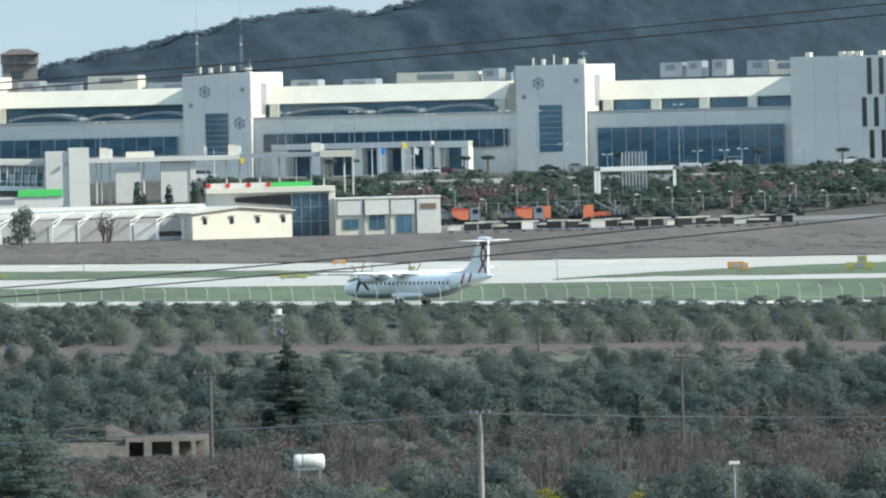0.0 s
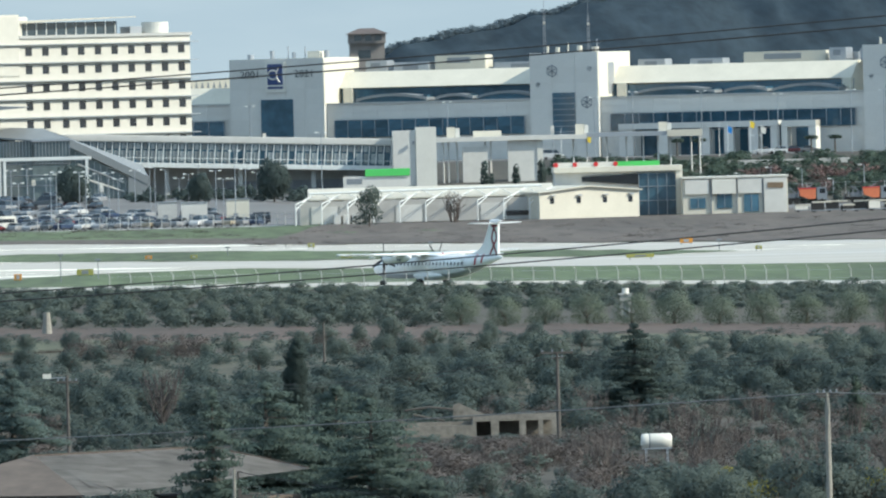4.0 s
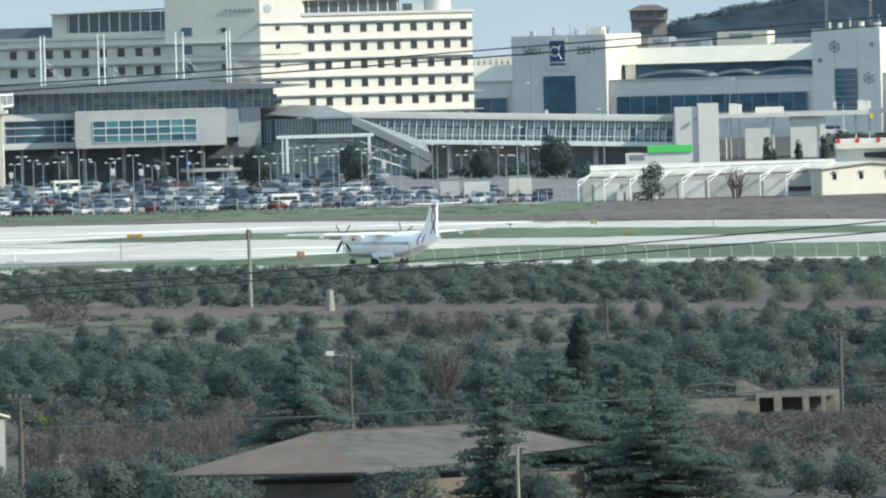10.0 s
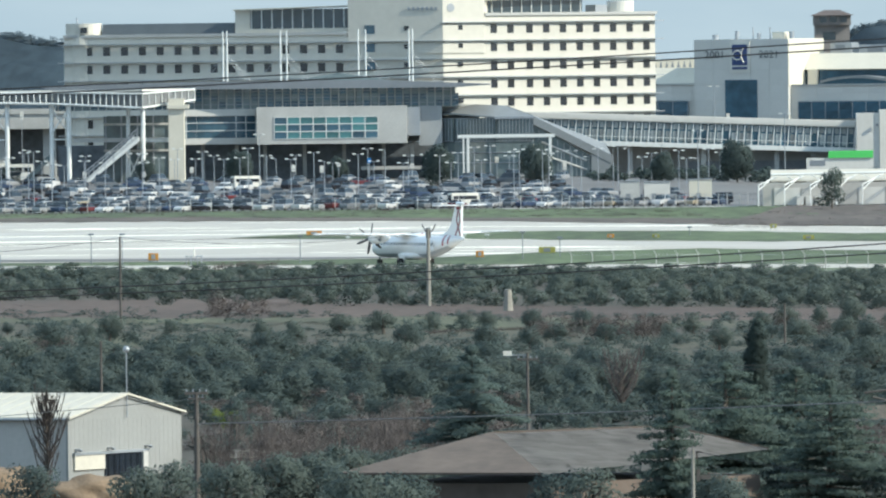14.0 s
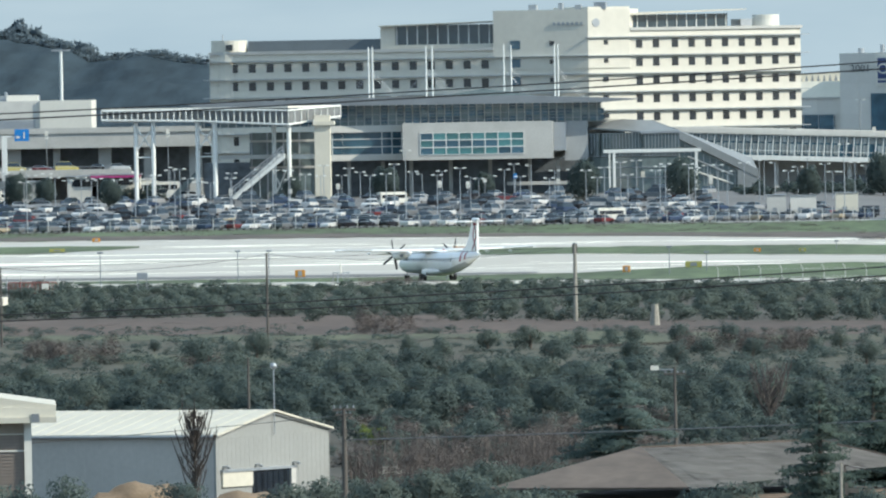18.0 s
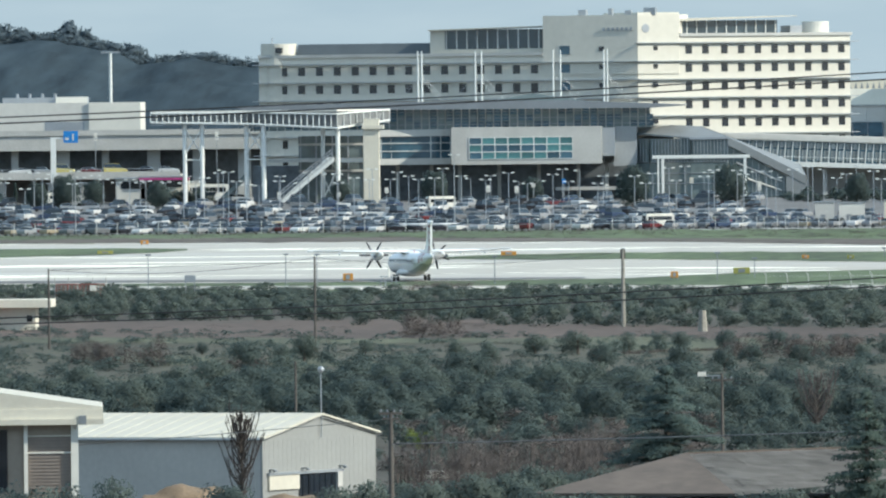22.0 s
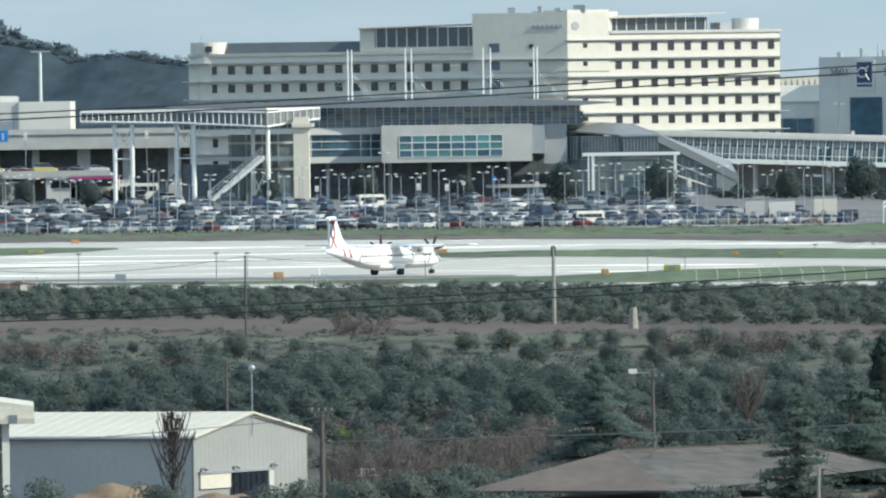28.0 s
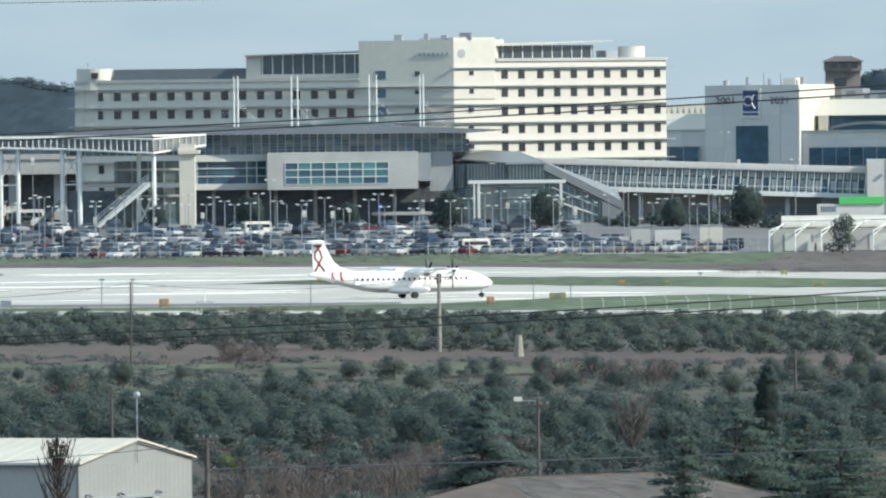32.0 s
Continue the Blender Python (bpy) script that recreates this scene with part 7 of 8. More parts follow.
for row, (d, gap, n) in enumerate(((2482, 27, 0), (2493, 27, 0), (2508, 28, 0), (2524, 29, 0), (2542, 30, 0), (2562, 31, 0), (2584, 33, 0), (2606, 36, 0), (2628, 40, 0))):
    b = -1640 + rnd.uniform(0, 30)
    end = 120 if row < 3 else 60 if row < 5 else -150
    while b < end:
        x, y = at(b, d + rnd.uniform(-1.2, 1.2))
        r = rnd.random()
        kind = "hatchback" if r < 0.62 else "saloon" if r < 0.88 else "van"
        color = rnd.choice((0, 0, 0, 0, 1, 1, 1, 1, 1, 2, 2, 2, 2, 3, 3, 3, 4, 4, 5) + ((6,) if row % 3 == 0 else ()))
        turn = rnd.choice((62, 242, 66, 246, 58)) if row % 2 == 0 else rnd.choice((68, 250, 64, 180, 8))
        car(kind, color, pose(x, y, ground_z(x, y) + 0.05, 0, 0, turn + rnd.uniform(-4, 4)), row < 2)
        b += gap * rnd.uniform(0.84, 1.5)
# cars on the terminal forecourt and the approach road
for b, d, kind, c in ((1038, 2880, "hatchback", 0), (1012, 2884, "saloon", 0), (1060, 2886, "hatchback", 5), (1095, 2890, "saloon", 2), (1500, 2893, "saloon", 0), (1540, 2893, "saloon", 1), (1570, 2893, "van", 0), (1460, 2893, "hatchback", 3), (640, 2880, "van", 0),
                      (1300, 2893, "hatchback", 2), (1250, 2893, "saloon", 3), (1780, 2893, "hatchback", 0), (-1470, 2752, "saloon", 0), (-1393, 2752, "van", 7), (-1343, 2752, "hatchback", 5), (-1300, 2752, "van", 7), (-1252, 2752, "hatchback", 3), (-1425, 2756, "hatchback", 1), (-1520, 2752, "saloon", 2), (-1560, 2752, "van", 0), (-1205, 2752, "hatchback", 0), (-1600, 2756, "hatchback", 3), (-1130, 2700, "van", 0), (-1100, 2704, "hatchback", 1), (-1160, 2698, "saloon", 3), (-1075, 2698, "hatchback", 0)):
    x, y = at(b, d)
    car(kind, c, pose(x, y, ROAD_TOP + 0.02 if b < 0 and d > 2740 else ground_z(x, y) + 0.08, 0, 0, rnd.choice((0, 180)) + rnd.uniform(-8, 8)))


def truck_bus(b, d, label):
    x, y = at(b, d)
    root = thing("coach", pose(x, y, ground_z(x, y) + 0.06, 0, 0, 20), label, "coach")
    part("body", box(B(), -2.6, 2.6, -1.1, 1.1, 0.45, 2.6, 0.15), WHITE, root)
    part("windscreen", box(B(), -2.62, -2.55, -0.9, 0.9, 1.3, 2.2), GLASSK, root)
    part("side_windows", box(B(), -2.2, 2.2, -1.13, -1.08, 1.5, 2.1), GLASSK, root)
    for xx in (-1.6, 1.6):
        for yy in (-1.0, 1.0):
            piece("wheel", WHEELS, root, pose(xx, yy, 0.33))


def bus(b, d, z, color, label):
    x, y = at(b, d)
    root = thing("bus", pose(x, y, z, 0, 0, 4), label, "bus", "buses")
    part("body", box(B(), -5.5, 5.5, -1.25, 1.25, 0.4, 3.0, 0.12), color, root)
    for i in range(6):
        part("side_window", box(B(), -5.0 + i * 1.7, -3.5 + i * 1.7, -1.28, -1.24, 1.45, 2.4), GLASSK, root)
    part("roof_unit", box(B(), -2.0, 1.2, -0.8, 0.8, 3.0, 3.25, 0.05), SHEETW, root)
    for xx in (-3.6, 3.4):
        for yy in (-1.1, 1.1):
            piece("wheel", WHEELS, root, pose(xx, yy, 0.4) @ Matrix.Scale(1.35, 4))


x, y = at(-1225, 2790)
for b, d, col, words in ((-1228, 2775, WHITE, "white coach waiting on the shaded street"), (-1150, 2790, WHITE, "white coach waiting on the shaded street"), (-1480, 2800, CREAM, "cream coach waiting on the shaded street"), (-1350, 2810, GREYM, "grey coach waiting on the shaded street")):
    bus(b, d, ground_z(*at(b, d)) + 0.02, col, words)
truck_bus(-725, 2590, "white camper van in the car park"), truck_bus(-340, 2489, "white lorry parked by the fence"), truck_bus(-1400, 2640, "white minibus in the car park")


def lamp(b, d, v, double=True):
    x, y = at(b, d)
    gz = ground_z(x, y)
    h = high(v, d) - gz
    root = thing("street_lamp", pose(x, y, gz), "grey street lamp with twin flat heads" if double else "grey street lamp with one arm", "street lamp", "car park lamps")
    part("pole", tube(B(), (0, 0, -0.2), (0, 0, h), 0.09, 0.06, 6), GREYM, root)
    part("arm", box(B(), -0.75, 0.75 if double else 0, -0.04, 0.04, h - 0.06, h + 0.02), GREYM, root)
    for s in (-1, 1) if double else (-1,):
        part("lamp_head", box(B(), s * 0.75 - 0.32, s * 0.75 + 0.32, -0.16, 0.16, h - 0.05, h + 0.17, 0.03), STEELW, root)


for i in range(84):
    b = -1570 + 20.4 * i + rnd.uniform(-10, 10)
    lamp(b, rnd.choice((2530, 2560, 2590, 2615, 2640)), rnd.uniform(118, 150), rnd.random() < 0.8)
for b, v in ((-1372, 118), (-1100, 122), (-700, 96), (-250, 132), (76, 98), (230, 70), (-1560, 130)):
    lamp(b, 2485, v)
for b, d, v in ((106, 2850, 20), (455, 2850, 22), (715, 2850, 20), (783, 2850, 12), (905, 2850, 14), (1040, 2850, 22), (1170, 2860, 18), (1228, 2860, 20), (1480, 2860, 15), (1560, 2870, 98), (1592, 2870, 96), (1512, 2870, 98), (1700, 2860, 100), (1352, 2870, 100), (1275, 2870, 80), (1000, 2870, 95)):
    lamp(b, d, v)


def panel_sign(b, d, v0, v1, m, label):
    x, y = at(b, d)
    gz = ground_z(x, y)
    root = thing("info_sign", pose(x, y, gz), label, "sign", "information signs")
    part("post", tube(B(), (0, 0, -0.2), (0, 0, high(v1, d) - gz + 0.1), 0.07, n=6), GREYM, root)
    part("panel", box(B(), -0.35, 0.35, -0.06, 0.06, high(v1 - 2, d) - gz, high(v0, d) - gz), m, root)
    part("panel_bar", box(B(), -0.22, 0.22, -0.08, -0.06, high(v1 - 5, d) - gz, high(v1 - 6.5, d) - gz), GREYM, root)


for b, v0, v1 in ((-640, 150, 164), (-590, 152, 166), (-560, 148, 156), (-506, 140, 150), (-430, 150, 160), (-380, 148, 160), (-280, 140, 152), (-160, 148, 166), (-905, 160, 170), (-1010, 158, 172), (-1120, 160, 172), (-820, 152, 164)):
    panel_sign(b, 2618, v0, v1, rnd.choice((WHITE, CREAM, WHITE, BLUEL)), "small pale information panel on a post")
for b in (-1335, -1120, 130, 640):
    panel_sign(b, 2860 if b > 0 else 2790, 50 if b < 0 else 68, 66 if b < 0 else 84, WHITE, "square white hanging panel on a lamp post")

CTREE = [quad_mesh("crown", leaves(500 + i, 4600, [(0, 0, 3.2, 2.5, 2.7)] * 3 + lumpy(500 + i, 6.0, 6.6, 26, 0.2), 0.2), CITYT) for i in range(3)]
CTRUNK = mesh("trunk", trunk(1.6, 0.16, 0.05, 3, 4, 0.9), BARK)
for i, (b, d, s) in enumerate(((-385, 2600, 1.2), (-215, 2602, 1.2), (-735, 2625, 1.0), (-560, 2632, 0.75), (-900, 2640, 0.7), (-1390, 2625, 1.0), (-1340, 2635, 0.8), (-1225, 2610, 0.85), (-1440, 2620, 0.8), (145, 2610, 1.25), (12, 2610, 0.85), (385, 2510, 0.95), (418, 2512, 0.85))):
    x, y = at(b, d)
    tree("street_tree", pose(x, y, ground_z(x, y), 0, 0, i * 70) @ Matrix.Scale(s, 4), CTREE[i % 3], CTRUNK, "dark dense evergreen street tree", "tree", "street trees")
CYPC = [quad_mesh("crown", leaves(520 + i, 500, [(0, 0, 0.4 + 0.5 * k, 0.62 * math.sin(0.45 + 2.5 * k / 15) ** 0.7, 0.5) for k in range(14)], 0.28), CYPM) for i in range(2)]
for i, (b, d, s) in enumerate(((518, 2510, 1.4), (574, 2506, 1.3), (619, 2508, 1.4), (530, 2512, 1.1), (-1478, 2690, 0.6), (-1385, 2690, 0.65))):
    x, y = at(b, d)
    tree("cypress", pose(x, y, ground_z(x, y), 0, 0, i * 40) @ Matrix.Scale(s, 4), CYPC[i % 2], CTRUNK, "slim dark cypress beside the road", "cypress", "cypresses")
# planted bank below the terminal
spots = []
for i in range(900):
    b, d = rnd.uniform(640, 2100), rnd.uniform(2630, 2830)
    x, y = at(b, d)
    spots.append((x, y, rnd.uniform(2.5, 6.0), rnd.uniform(0.8, 2.6)))
grove("shrub_bank", spots, PINEM, 130, 0.12, "dark shrubs on the bank below the terminal", "shrubs")
spots = [(*at(rnd.uniform(1080, 1700), rnd.uniform(2600, 2650)), rnd.uniform(2, 4), rnd.uniform(1.0, 2.4)) for i in range(60)]
grove("shrub_bank", spots, OLIVED, 120, 0.16, "mixed shrubs behind the truck yard", "shrubs")
spots = [(*at(rnd.gauss(1110, 70) if i % 3 else rnd.uniform(1500, 1760), rnd.uniform(2640, 2760)), rnd.uniform(2, 4.5), rnd.uniform(1.4, 3.2)) for i in range(70)]
grove("shrub_bank", spots, mat("russet_twigs", (0.13, 0.085, 0.08), 0.9, var=0.3, island=0.25, bump=0), 170, 0.12, "leafless russet shrubs on the bank below the terminal", "shrubs", 0.4)
spots = [(*at(rnd.choice((rnd.uniform(-1620, -1330), rnd.uniform(-1230, -1120))), rnd.uniform(2676, 2722)), rnd.uniform(2.0, 4.5), rnd.uniform(1.2, 3.4)) for i in range(46)]
grove("hedge", spots, CITYT, 260, 0.09, "dark trees and hedges below the approach road", "hedge")
spots = [(*at(rnd.uniform(-110, 330), rnd.uniform(2615, 2650)), rnd.uniform(1.5, 4), rnd.uniform(0.8, 2.6)) for i in range(110)]
grove("hedge", spots, CITYT, 150, 0.12, "dark unclipped hedge beside the car park", "hedge")
for b0, b1, v0, v1, m, words in ((-62, -28, 186, 205, CONC, "low pale concrete service block"), (-20, 26, 188, 204, STONE, "low grey service cabin"), (60, 100, 184, 200, CREAM, "small cream service cabin")):
    r2, g2, w2, h2 = frontblock("service_cabin", b0, b1, v0, v1, 2500, 2.4, m, words, "cabin")
    part("roof", box(B(), -0.15, w2 + 0.15, -0.15, 2.5, h2, h2 + 0.12), GREYM, r2)
    part("door", box(B(), w2 * 0.3, w2 * 0.3 + 0.8, -0.05, 0.0, 0.3, min(h2 - 0.15, 2.2)), LEAD, r2)
for i in range(16):
    x, y = at(970 + 55 * i, 2640)
    lamp(970 + 55 * i, 2640 + rnd.uniform(-15, 15), rnd.uniform(150, 175), False)
# two trees before the shelters
x, y = level(312, 246)
tree("street_tree", pose(x, y, ground_z(x, y)) @ Matrix.Scale(1.05, 4), quad_mesh("crown", leaves(77, 2200, lumpy(77, 5.2, 6.8, 18, 0.3), 0.2), OLIVE), CTRUNK, "airy grey-green tree before the shelter", "tree")
x, y = at(462, 2440)
tree("bare_tree", pose(x, y, 0), mesh("twigs", twiggy(61, 4.5, 5.6, 34, 0.08), TWIG), mesh("trunk", trunk(2.6, 0.16, 0.1, 61, 5, 1.2), BARK), "small leafless tree before the shelter", "tree")
# wide white gateway at the terminal bank
x, y = at(1400, 2700)
gz = ground_z(x, y)
root = thing("gantry", pose(x, y, gz), "wide white height-limit gantry", "gantry")
k = 2700 / RAY
part("beam", box(B(), -72 * k, 73 * k, -0.3, 0.3, high(130, 2700) - gz, high(122, 2700) - gz, 0.05), STEELW, root)
for b in (-72, -66, 68):
    part("post", box(B(), b * k, (b + 5) * k, -0.3, 0.3, -0.3, high(123, 2700) - gz), STEELW, root)
for i in range(8):
    part("slat", box(B(), (-22 + i * 6) * k, (-19 + i * 6) * k, 2, 2.2, -0.2, high(96, 2700) - gz), GREYM, root)


# ---- orange trucks and baggage dollies ----
def lorry(b, d, load, label, turn=0):
    """A winter service lorry: short cab, dark chassis with plough frames, a hopper or a low bed."""
    x, y = at(b, d)
    root = thing("lorry", pose(x, y, ground_z(x, y) + 0.06, 0, 0, turn), label, "lorry", "orange lorries")
    part("chassis", box(B(), -4.9, 3.3, -0.5, 0.5, 0.7, 0.95), RUBBER, root)
    dark = load == "box"
    cab = part("cab", prism(B(), [(1.4, 0.8), (3.2, 0.8), (3.3, 1.9), (3.05, 3.1), (1.4, 3.1)], 1, -1.15, 1.15), LEAD if dark else ORANGE, root, "dark grey driver's cab" if dark else "orange driver's cab")
    part("windscreen", prism(B(), [(3.29, 1.95), (3.36, 1.95), (3.14, 2.95), (3.07, 2.95)], 1, -1.0, 1.0), GLASSK, cab)
    part("side_window", box(B(), 1.9, 2.9, -1.18, -1.14, 2.0, 2.85), GLASSK, cab)
    part("bumper", box(B(), 3.2, 3.5, -1.2, 1.2, 0.5, 0.95), LEAD, root)
    if load == "box":
        part("hopper", prism(B(), [(-0.2, 1.0), (1.1, 1.0), (1.2, 2.9), (-1.9, 2.9), (-1.7, 1.6)], 1, -1.2, 1.2), ORANGE, root, "faded orange grit hopper")
        part("hopper_rim", box(B(), -1.95, 1.22, -1.26, 1.26, 2.82, 2.98), REDS, root)
    part("load_bed", box(B(), -4.9, -1.9, -1.2, 1.2, 0.95, 1.2), RUBBER, root)
    for k in range(4):
        c = -4.7 + 0.85 * k
        part("frame_post", tube(B(), (c, -1.1, 1.2), (c + 0.15, -1.1, 2.3 + 0.35 * (k % 2)), 0.09, n=6), LEAD, root)
        part("frame_post", tube(B(), (c, 1.1, 1.2), (c + 0.15, 1.1, 2.3 + 0.35 * (k % 2)), 0.09, n=6), RUBBER, root)
    part("plough_blade", prism(B(), [(-5.5, 0.4), (-5.2, 0.4), (-4.9, 1.1), (-5.2, 2.0), (-5.35, 1.1)], 1, -1.4, 1.4), BLADEM, root, "dark plough blade")
    part("engine_box", box(B(), -4.2, -2.3, -0.8, 0.8, 1.2, 2.0, 0.08), LEAD, root)
    if load == "flat":
        for k in range(3):
            part("rail", box(B(), -4.9, 1.2, -1.24, -1.16, 1.1 + 0.26 * k, 1.26 + 0.26 * k), ORANGE, root)
        for k in range(7):
            part("stake", box(B(), -4.9 + 1.0 * k, -4.78 + 1.0 * k, -1.26, -1.2, 0.95, 1.85), ORANGE, root)
    part("jib", tube(B(), (-2.2, 0, 2.0), (0.6, 0, 3.6), 0.1, n=6), LEAD, root)
    part("jib", tube(B(), (-2.2, 0, 2.0), (-3.9, 0, 3.2), 0.08, n=6), LEAD, root)
    for xx in (-3.6, -2.4, 2.3):
        for yy in (-1.0, 1.0):
            part("wheel", tube(B(), (xx, yy - 0.16, 0.5), (xx, yy + 0.16, 0.5), 0.5, n=14), RUBBER, root)


for i, (b, d) in enumerate(((1012, 2592), (1092, 2590), (1205, 2586), (1262, 2594))):
    lorry(b, d, "rack" if i % 3 == 0 else "box", "orange winter service lorry with a dark plough frame", (0, 0, 0, 180)[i])
lorry(1338, 2592, "flat", "orange flatbed lorry with a raised jib", 180)
for i in range(24):
    b = 1085 + 25.5 * i + rnd.uniform(-4, 4)
    x, y = at(b, rnd.choice((2450, 2455, 2462)))
    root = thing("baggage_dolly", pose(x, y, ground_z(x, y) + 0.08, 0, 0, rnd.uniform(-12, 12)), "dark baggage trailer with a pale cover", "trailer", "baggage trailers")
    w = rnd.uniform(1.4, 2.4)
    part("bed", box(B(), -w, w, -0.8, 0.8, 0.3, 0.5), LEAD, root)
    part("side", box(B(), -w, w * 0.2, -0.8, 0.8, 0.5, 1.7 if i % 3 else 1.1), RUBBER if i % 5 else WHITE, root)
    part("cover", box(B(), -w * 0.95, w * rnd.uniform(0.3, 1.1), -0.85, 0.85, 1.7 if i % 3 else 1.1, 1.95 if i % 3 else 1.35, 0.03), SHEETW, root)
    for xx in (-w * 0.7, w * 0.7):
        part("wheel", tube(B(), (xx, -0.8, 0.2), (xx, 0.8, 0.2), 0.2, n=10), RUBBER, root)


# ---- boundary fence of the car park ----
def low_fence(b0, b1, d, name, label):
    x0, y0 = at(b0, d)
    x1, _ = at(b1, d)
    root = thing(name, pose(x0, y0, ground_z(x0, d)), label, "fence")
    post = mesh("post", tube(B(), (0, 0, -0.2), (0, 0, 2.3), 0.06, n=6), CONC)
    n = int((x1 - x0) / 3.6)
    for i in range(n + 1):
        piece("post", post, root, pose((x1 - x0) * i / n, 0, 0))
    for z in (0.3, 1.2, 2.1):
        part("rail", tube(B(), (0, 0, z), (x1 - x0, 0, z), 0.02, n=4), GREYM, root)


low_fence(-1700, 200, 2476, "car_park_fence", "light mesh fence along the car park")
low_fence(-190, 262, 2458, "yard_fence", "pale post fence before the yard")
low_fence(950, 1950, 2640, "bank_fence", "pale post fence along the planted bank")


# flagpoles and palms before the terminal
for b, m, v in ((935, None, 70), (990, YELM, 66), (700, YELM, 84), (950, BLUEL, 74), (655, None, 72), (1010, WHITE, 76)):
    x, y = at(b, 2872)
    gz = ground_z(x, y)
    h = high(v, 2872) - gz
    root = thing("flagpole", pose(x, y, gz), "white flagpole with a small hanging flag", "flagpole", "flagpoles")
    part("pole", tube(B(), (0, 0, -0.2), (0, 0, h), 0.08, 0.05, 6), STEELW, root)
    if m:
        part("flag", prism(B(), [(0.05, h - 0.2), (1.0, h - 0.7), (0.8, h - 1.9), (0.05, h - 1.6)], 1, -0.03, 0.03), m, root)
PALM = quad_mesh("crown", leaves(640, 260, [(0.8 * math.cos(a), 0.8 * math.sin(a), 3.4 - 0.2 * (i % 2), 0.75, 0.3) for i, a in enumerate(steps(0, 5.6, 7))], 0.4, 0.5, 0.4), PINEM)
PALMT = mesh("trunk", tube(B(), (0, 0, -0.2), (0, 0, 3.4), 0.2, 0.16, 8), BARK)
for b, d in ((1375, 2880), (1388, 2882), (1098, 2884), (1140, 2884), (1770, 2860), (860, 2884), (900, 2886), (1620, 2870)):
    x, y = at(b, d)
    tree("palm_tree", pose(x, y, ground_z(x, y)), PALM, PALMT, "small palm tree before the terminal", "palm tree", "palms")


# ---- foreground planting ----
def spot(b, d):
    x, y = at(b, d)
    return x, y, ground_z(x, y)


def conifer(b, d, v_top, width, seed, material, label, n=15, leaf=0.2, count=2600, droop=0.25, name="conifer", cat="conifer", taper=0.7):
    x, y, gz = spot(b, d)
    h = high(v_top, d) - gz
    crown = tiers(seed, width, h, n, 0.5, droop, taper)
    if taper < 0.4:    # a close column
        g = random.Random(seed)
        crown = [(g.uniform(-0.2, 0.2), g.uniform(-0.2, 0.2), h * k / 40, 0.5 * width * min(1, 0.35 + 3 * (1 - k / 40)) * g.uniform(0.75, 1.0), 0.35) for k in range(2, 40)]
    q = leaves(seed, int(count * 4.5), crown, leaf * 0.8, 0.3, 0.75)
    bm = B()
    tube(bm, (0, 0, -0.2), (0, 0, h * 0.96), 0.05 * width ** 0.8 + 0.06, 0.03, 8)
    g = random.Random(seed)
    for i in range(14):
        a, u = g.uniform(0, 6.28), g.uniform(0.12, 0.8)
        r = width * 0.42 * (1 - u)
        tube(bm, (0, 0, h * u), (r * math.cos(a), r * math.sin(a), h * u - 0.1 * r), 0.05, 0.015, 5)
    return tree(name, pose(x, y, gz, 0, 0, seed * 37), quad_mesh("crown", q, material), mesh("trunk", bm, BARK), label, cat)


conifer(-328, 800, 480, 8.8, 801, CEDARL, "broad blue-green cedar with layered branches", 14, 0.12, 12000, 0.2, "cedar", "cedar")
conifer(175, 950, 433, 1.7, 802, CYPM, "slender dark cypress above the grove", 22, 0.16, 2600, 0.0, "cypress", "cypress", 0.3)
conifer(775, 960, 424, 6.2, 803, CYPM, "tall dark pine above the olive grove", 16, 0.16, 6000, 0.1, "pine_tree", "pine tree")
conifer(25, 725, 528, 5.4, 804, CEDARM, "dark conifer before the barn roof", 15, 0.14, 4500, 0.15)
conifer(305, 745, 548, 8.5, 805, CEDARM, "broad dark conifer beside the ruin", 15, 0.15, 6000, 0.1, taper=0.5)
conifer(120, 800, 512, 10.5, 806, CEDARM, "broad dark green cedar behind the barn", 15, 0.16, 7000, 0.15, "cedar", "cedar", taper=0.5)
conifer(245, 810, 525, 9.5, 807, CEDARM, "broad dark green cedar behind the barn", 14, 0.16, 6500, 0.1, "cedar", "cedar", taper=0.5)
conifer(1165, 905, 528, 1.6, 808, PINEM, "small pointed conifer in the scrub", 12, 0.16, 900, 0.1)
conifer(1395, 905, 530, 1.6, 809, PINEM, "small pointed conifer in the scrub", 12, 0.16, 900, 0.1)
conifer(1620, 900, 520, 2.0, 810, OLIVE, "pale pointed conifer in the scrub", 12, 0.16, 1000, 0.1)
for i, (b, d, k) in enumerate(((772, 741, 0.8), (812, 737, 0.75), (846, 746, 0.9), (884, 740, 0.85), (905, 752, 0.8), (930, 738, 0.9))):
    x, y, gz = spot(b, d)
    tree("olive_tree", pose(x, y, gz, 0, 0, i * 61) @ Matrix.Scale(k, 4), OLIVES[i % 7], OTRUNK[i % 3], "low bushy olive before the water tank", "olive tree", "front olives")
for i, (b, d) in enumerate(((-1385, 741), (-1300, 745), (-1450, 738), (-1110, 742), (-930, 738), (-870, 741), (-1500, 742))):
    x, y, gz = spot(b, d)
    tree("olive_tree", pose(x, y, gz, 0, 0, i * 77) @ Matrix.Scale(1.15, 4), OLIVES[i % 7], OTRUNK[i % 3], "bushy grey-green olive before the warehouse", "olive tree", "front olives")
def open_to(b, d, h):
    """Low enough to leave the ruin and the tank in view."""
    if 762 < b < 852 and d < 864 and (23 - h) * RAY / d < 642:
        return False
    return not (335 < b < 665 and d < 945 and ((23 - h) * RAY / d < 606 or d > 930))


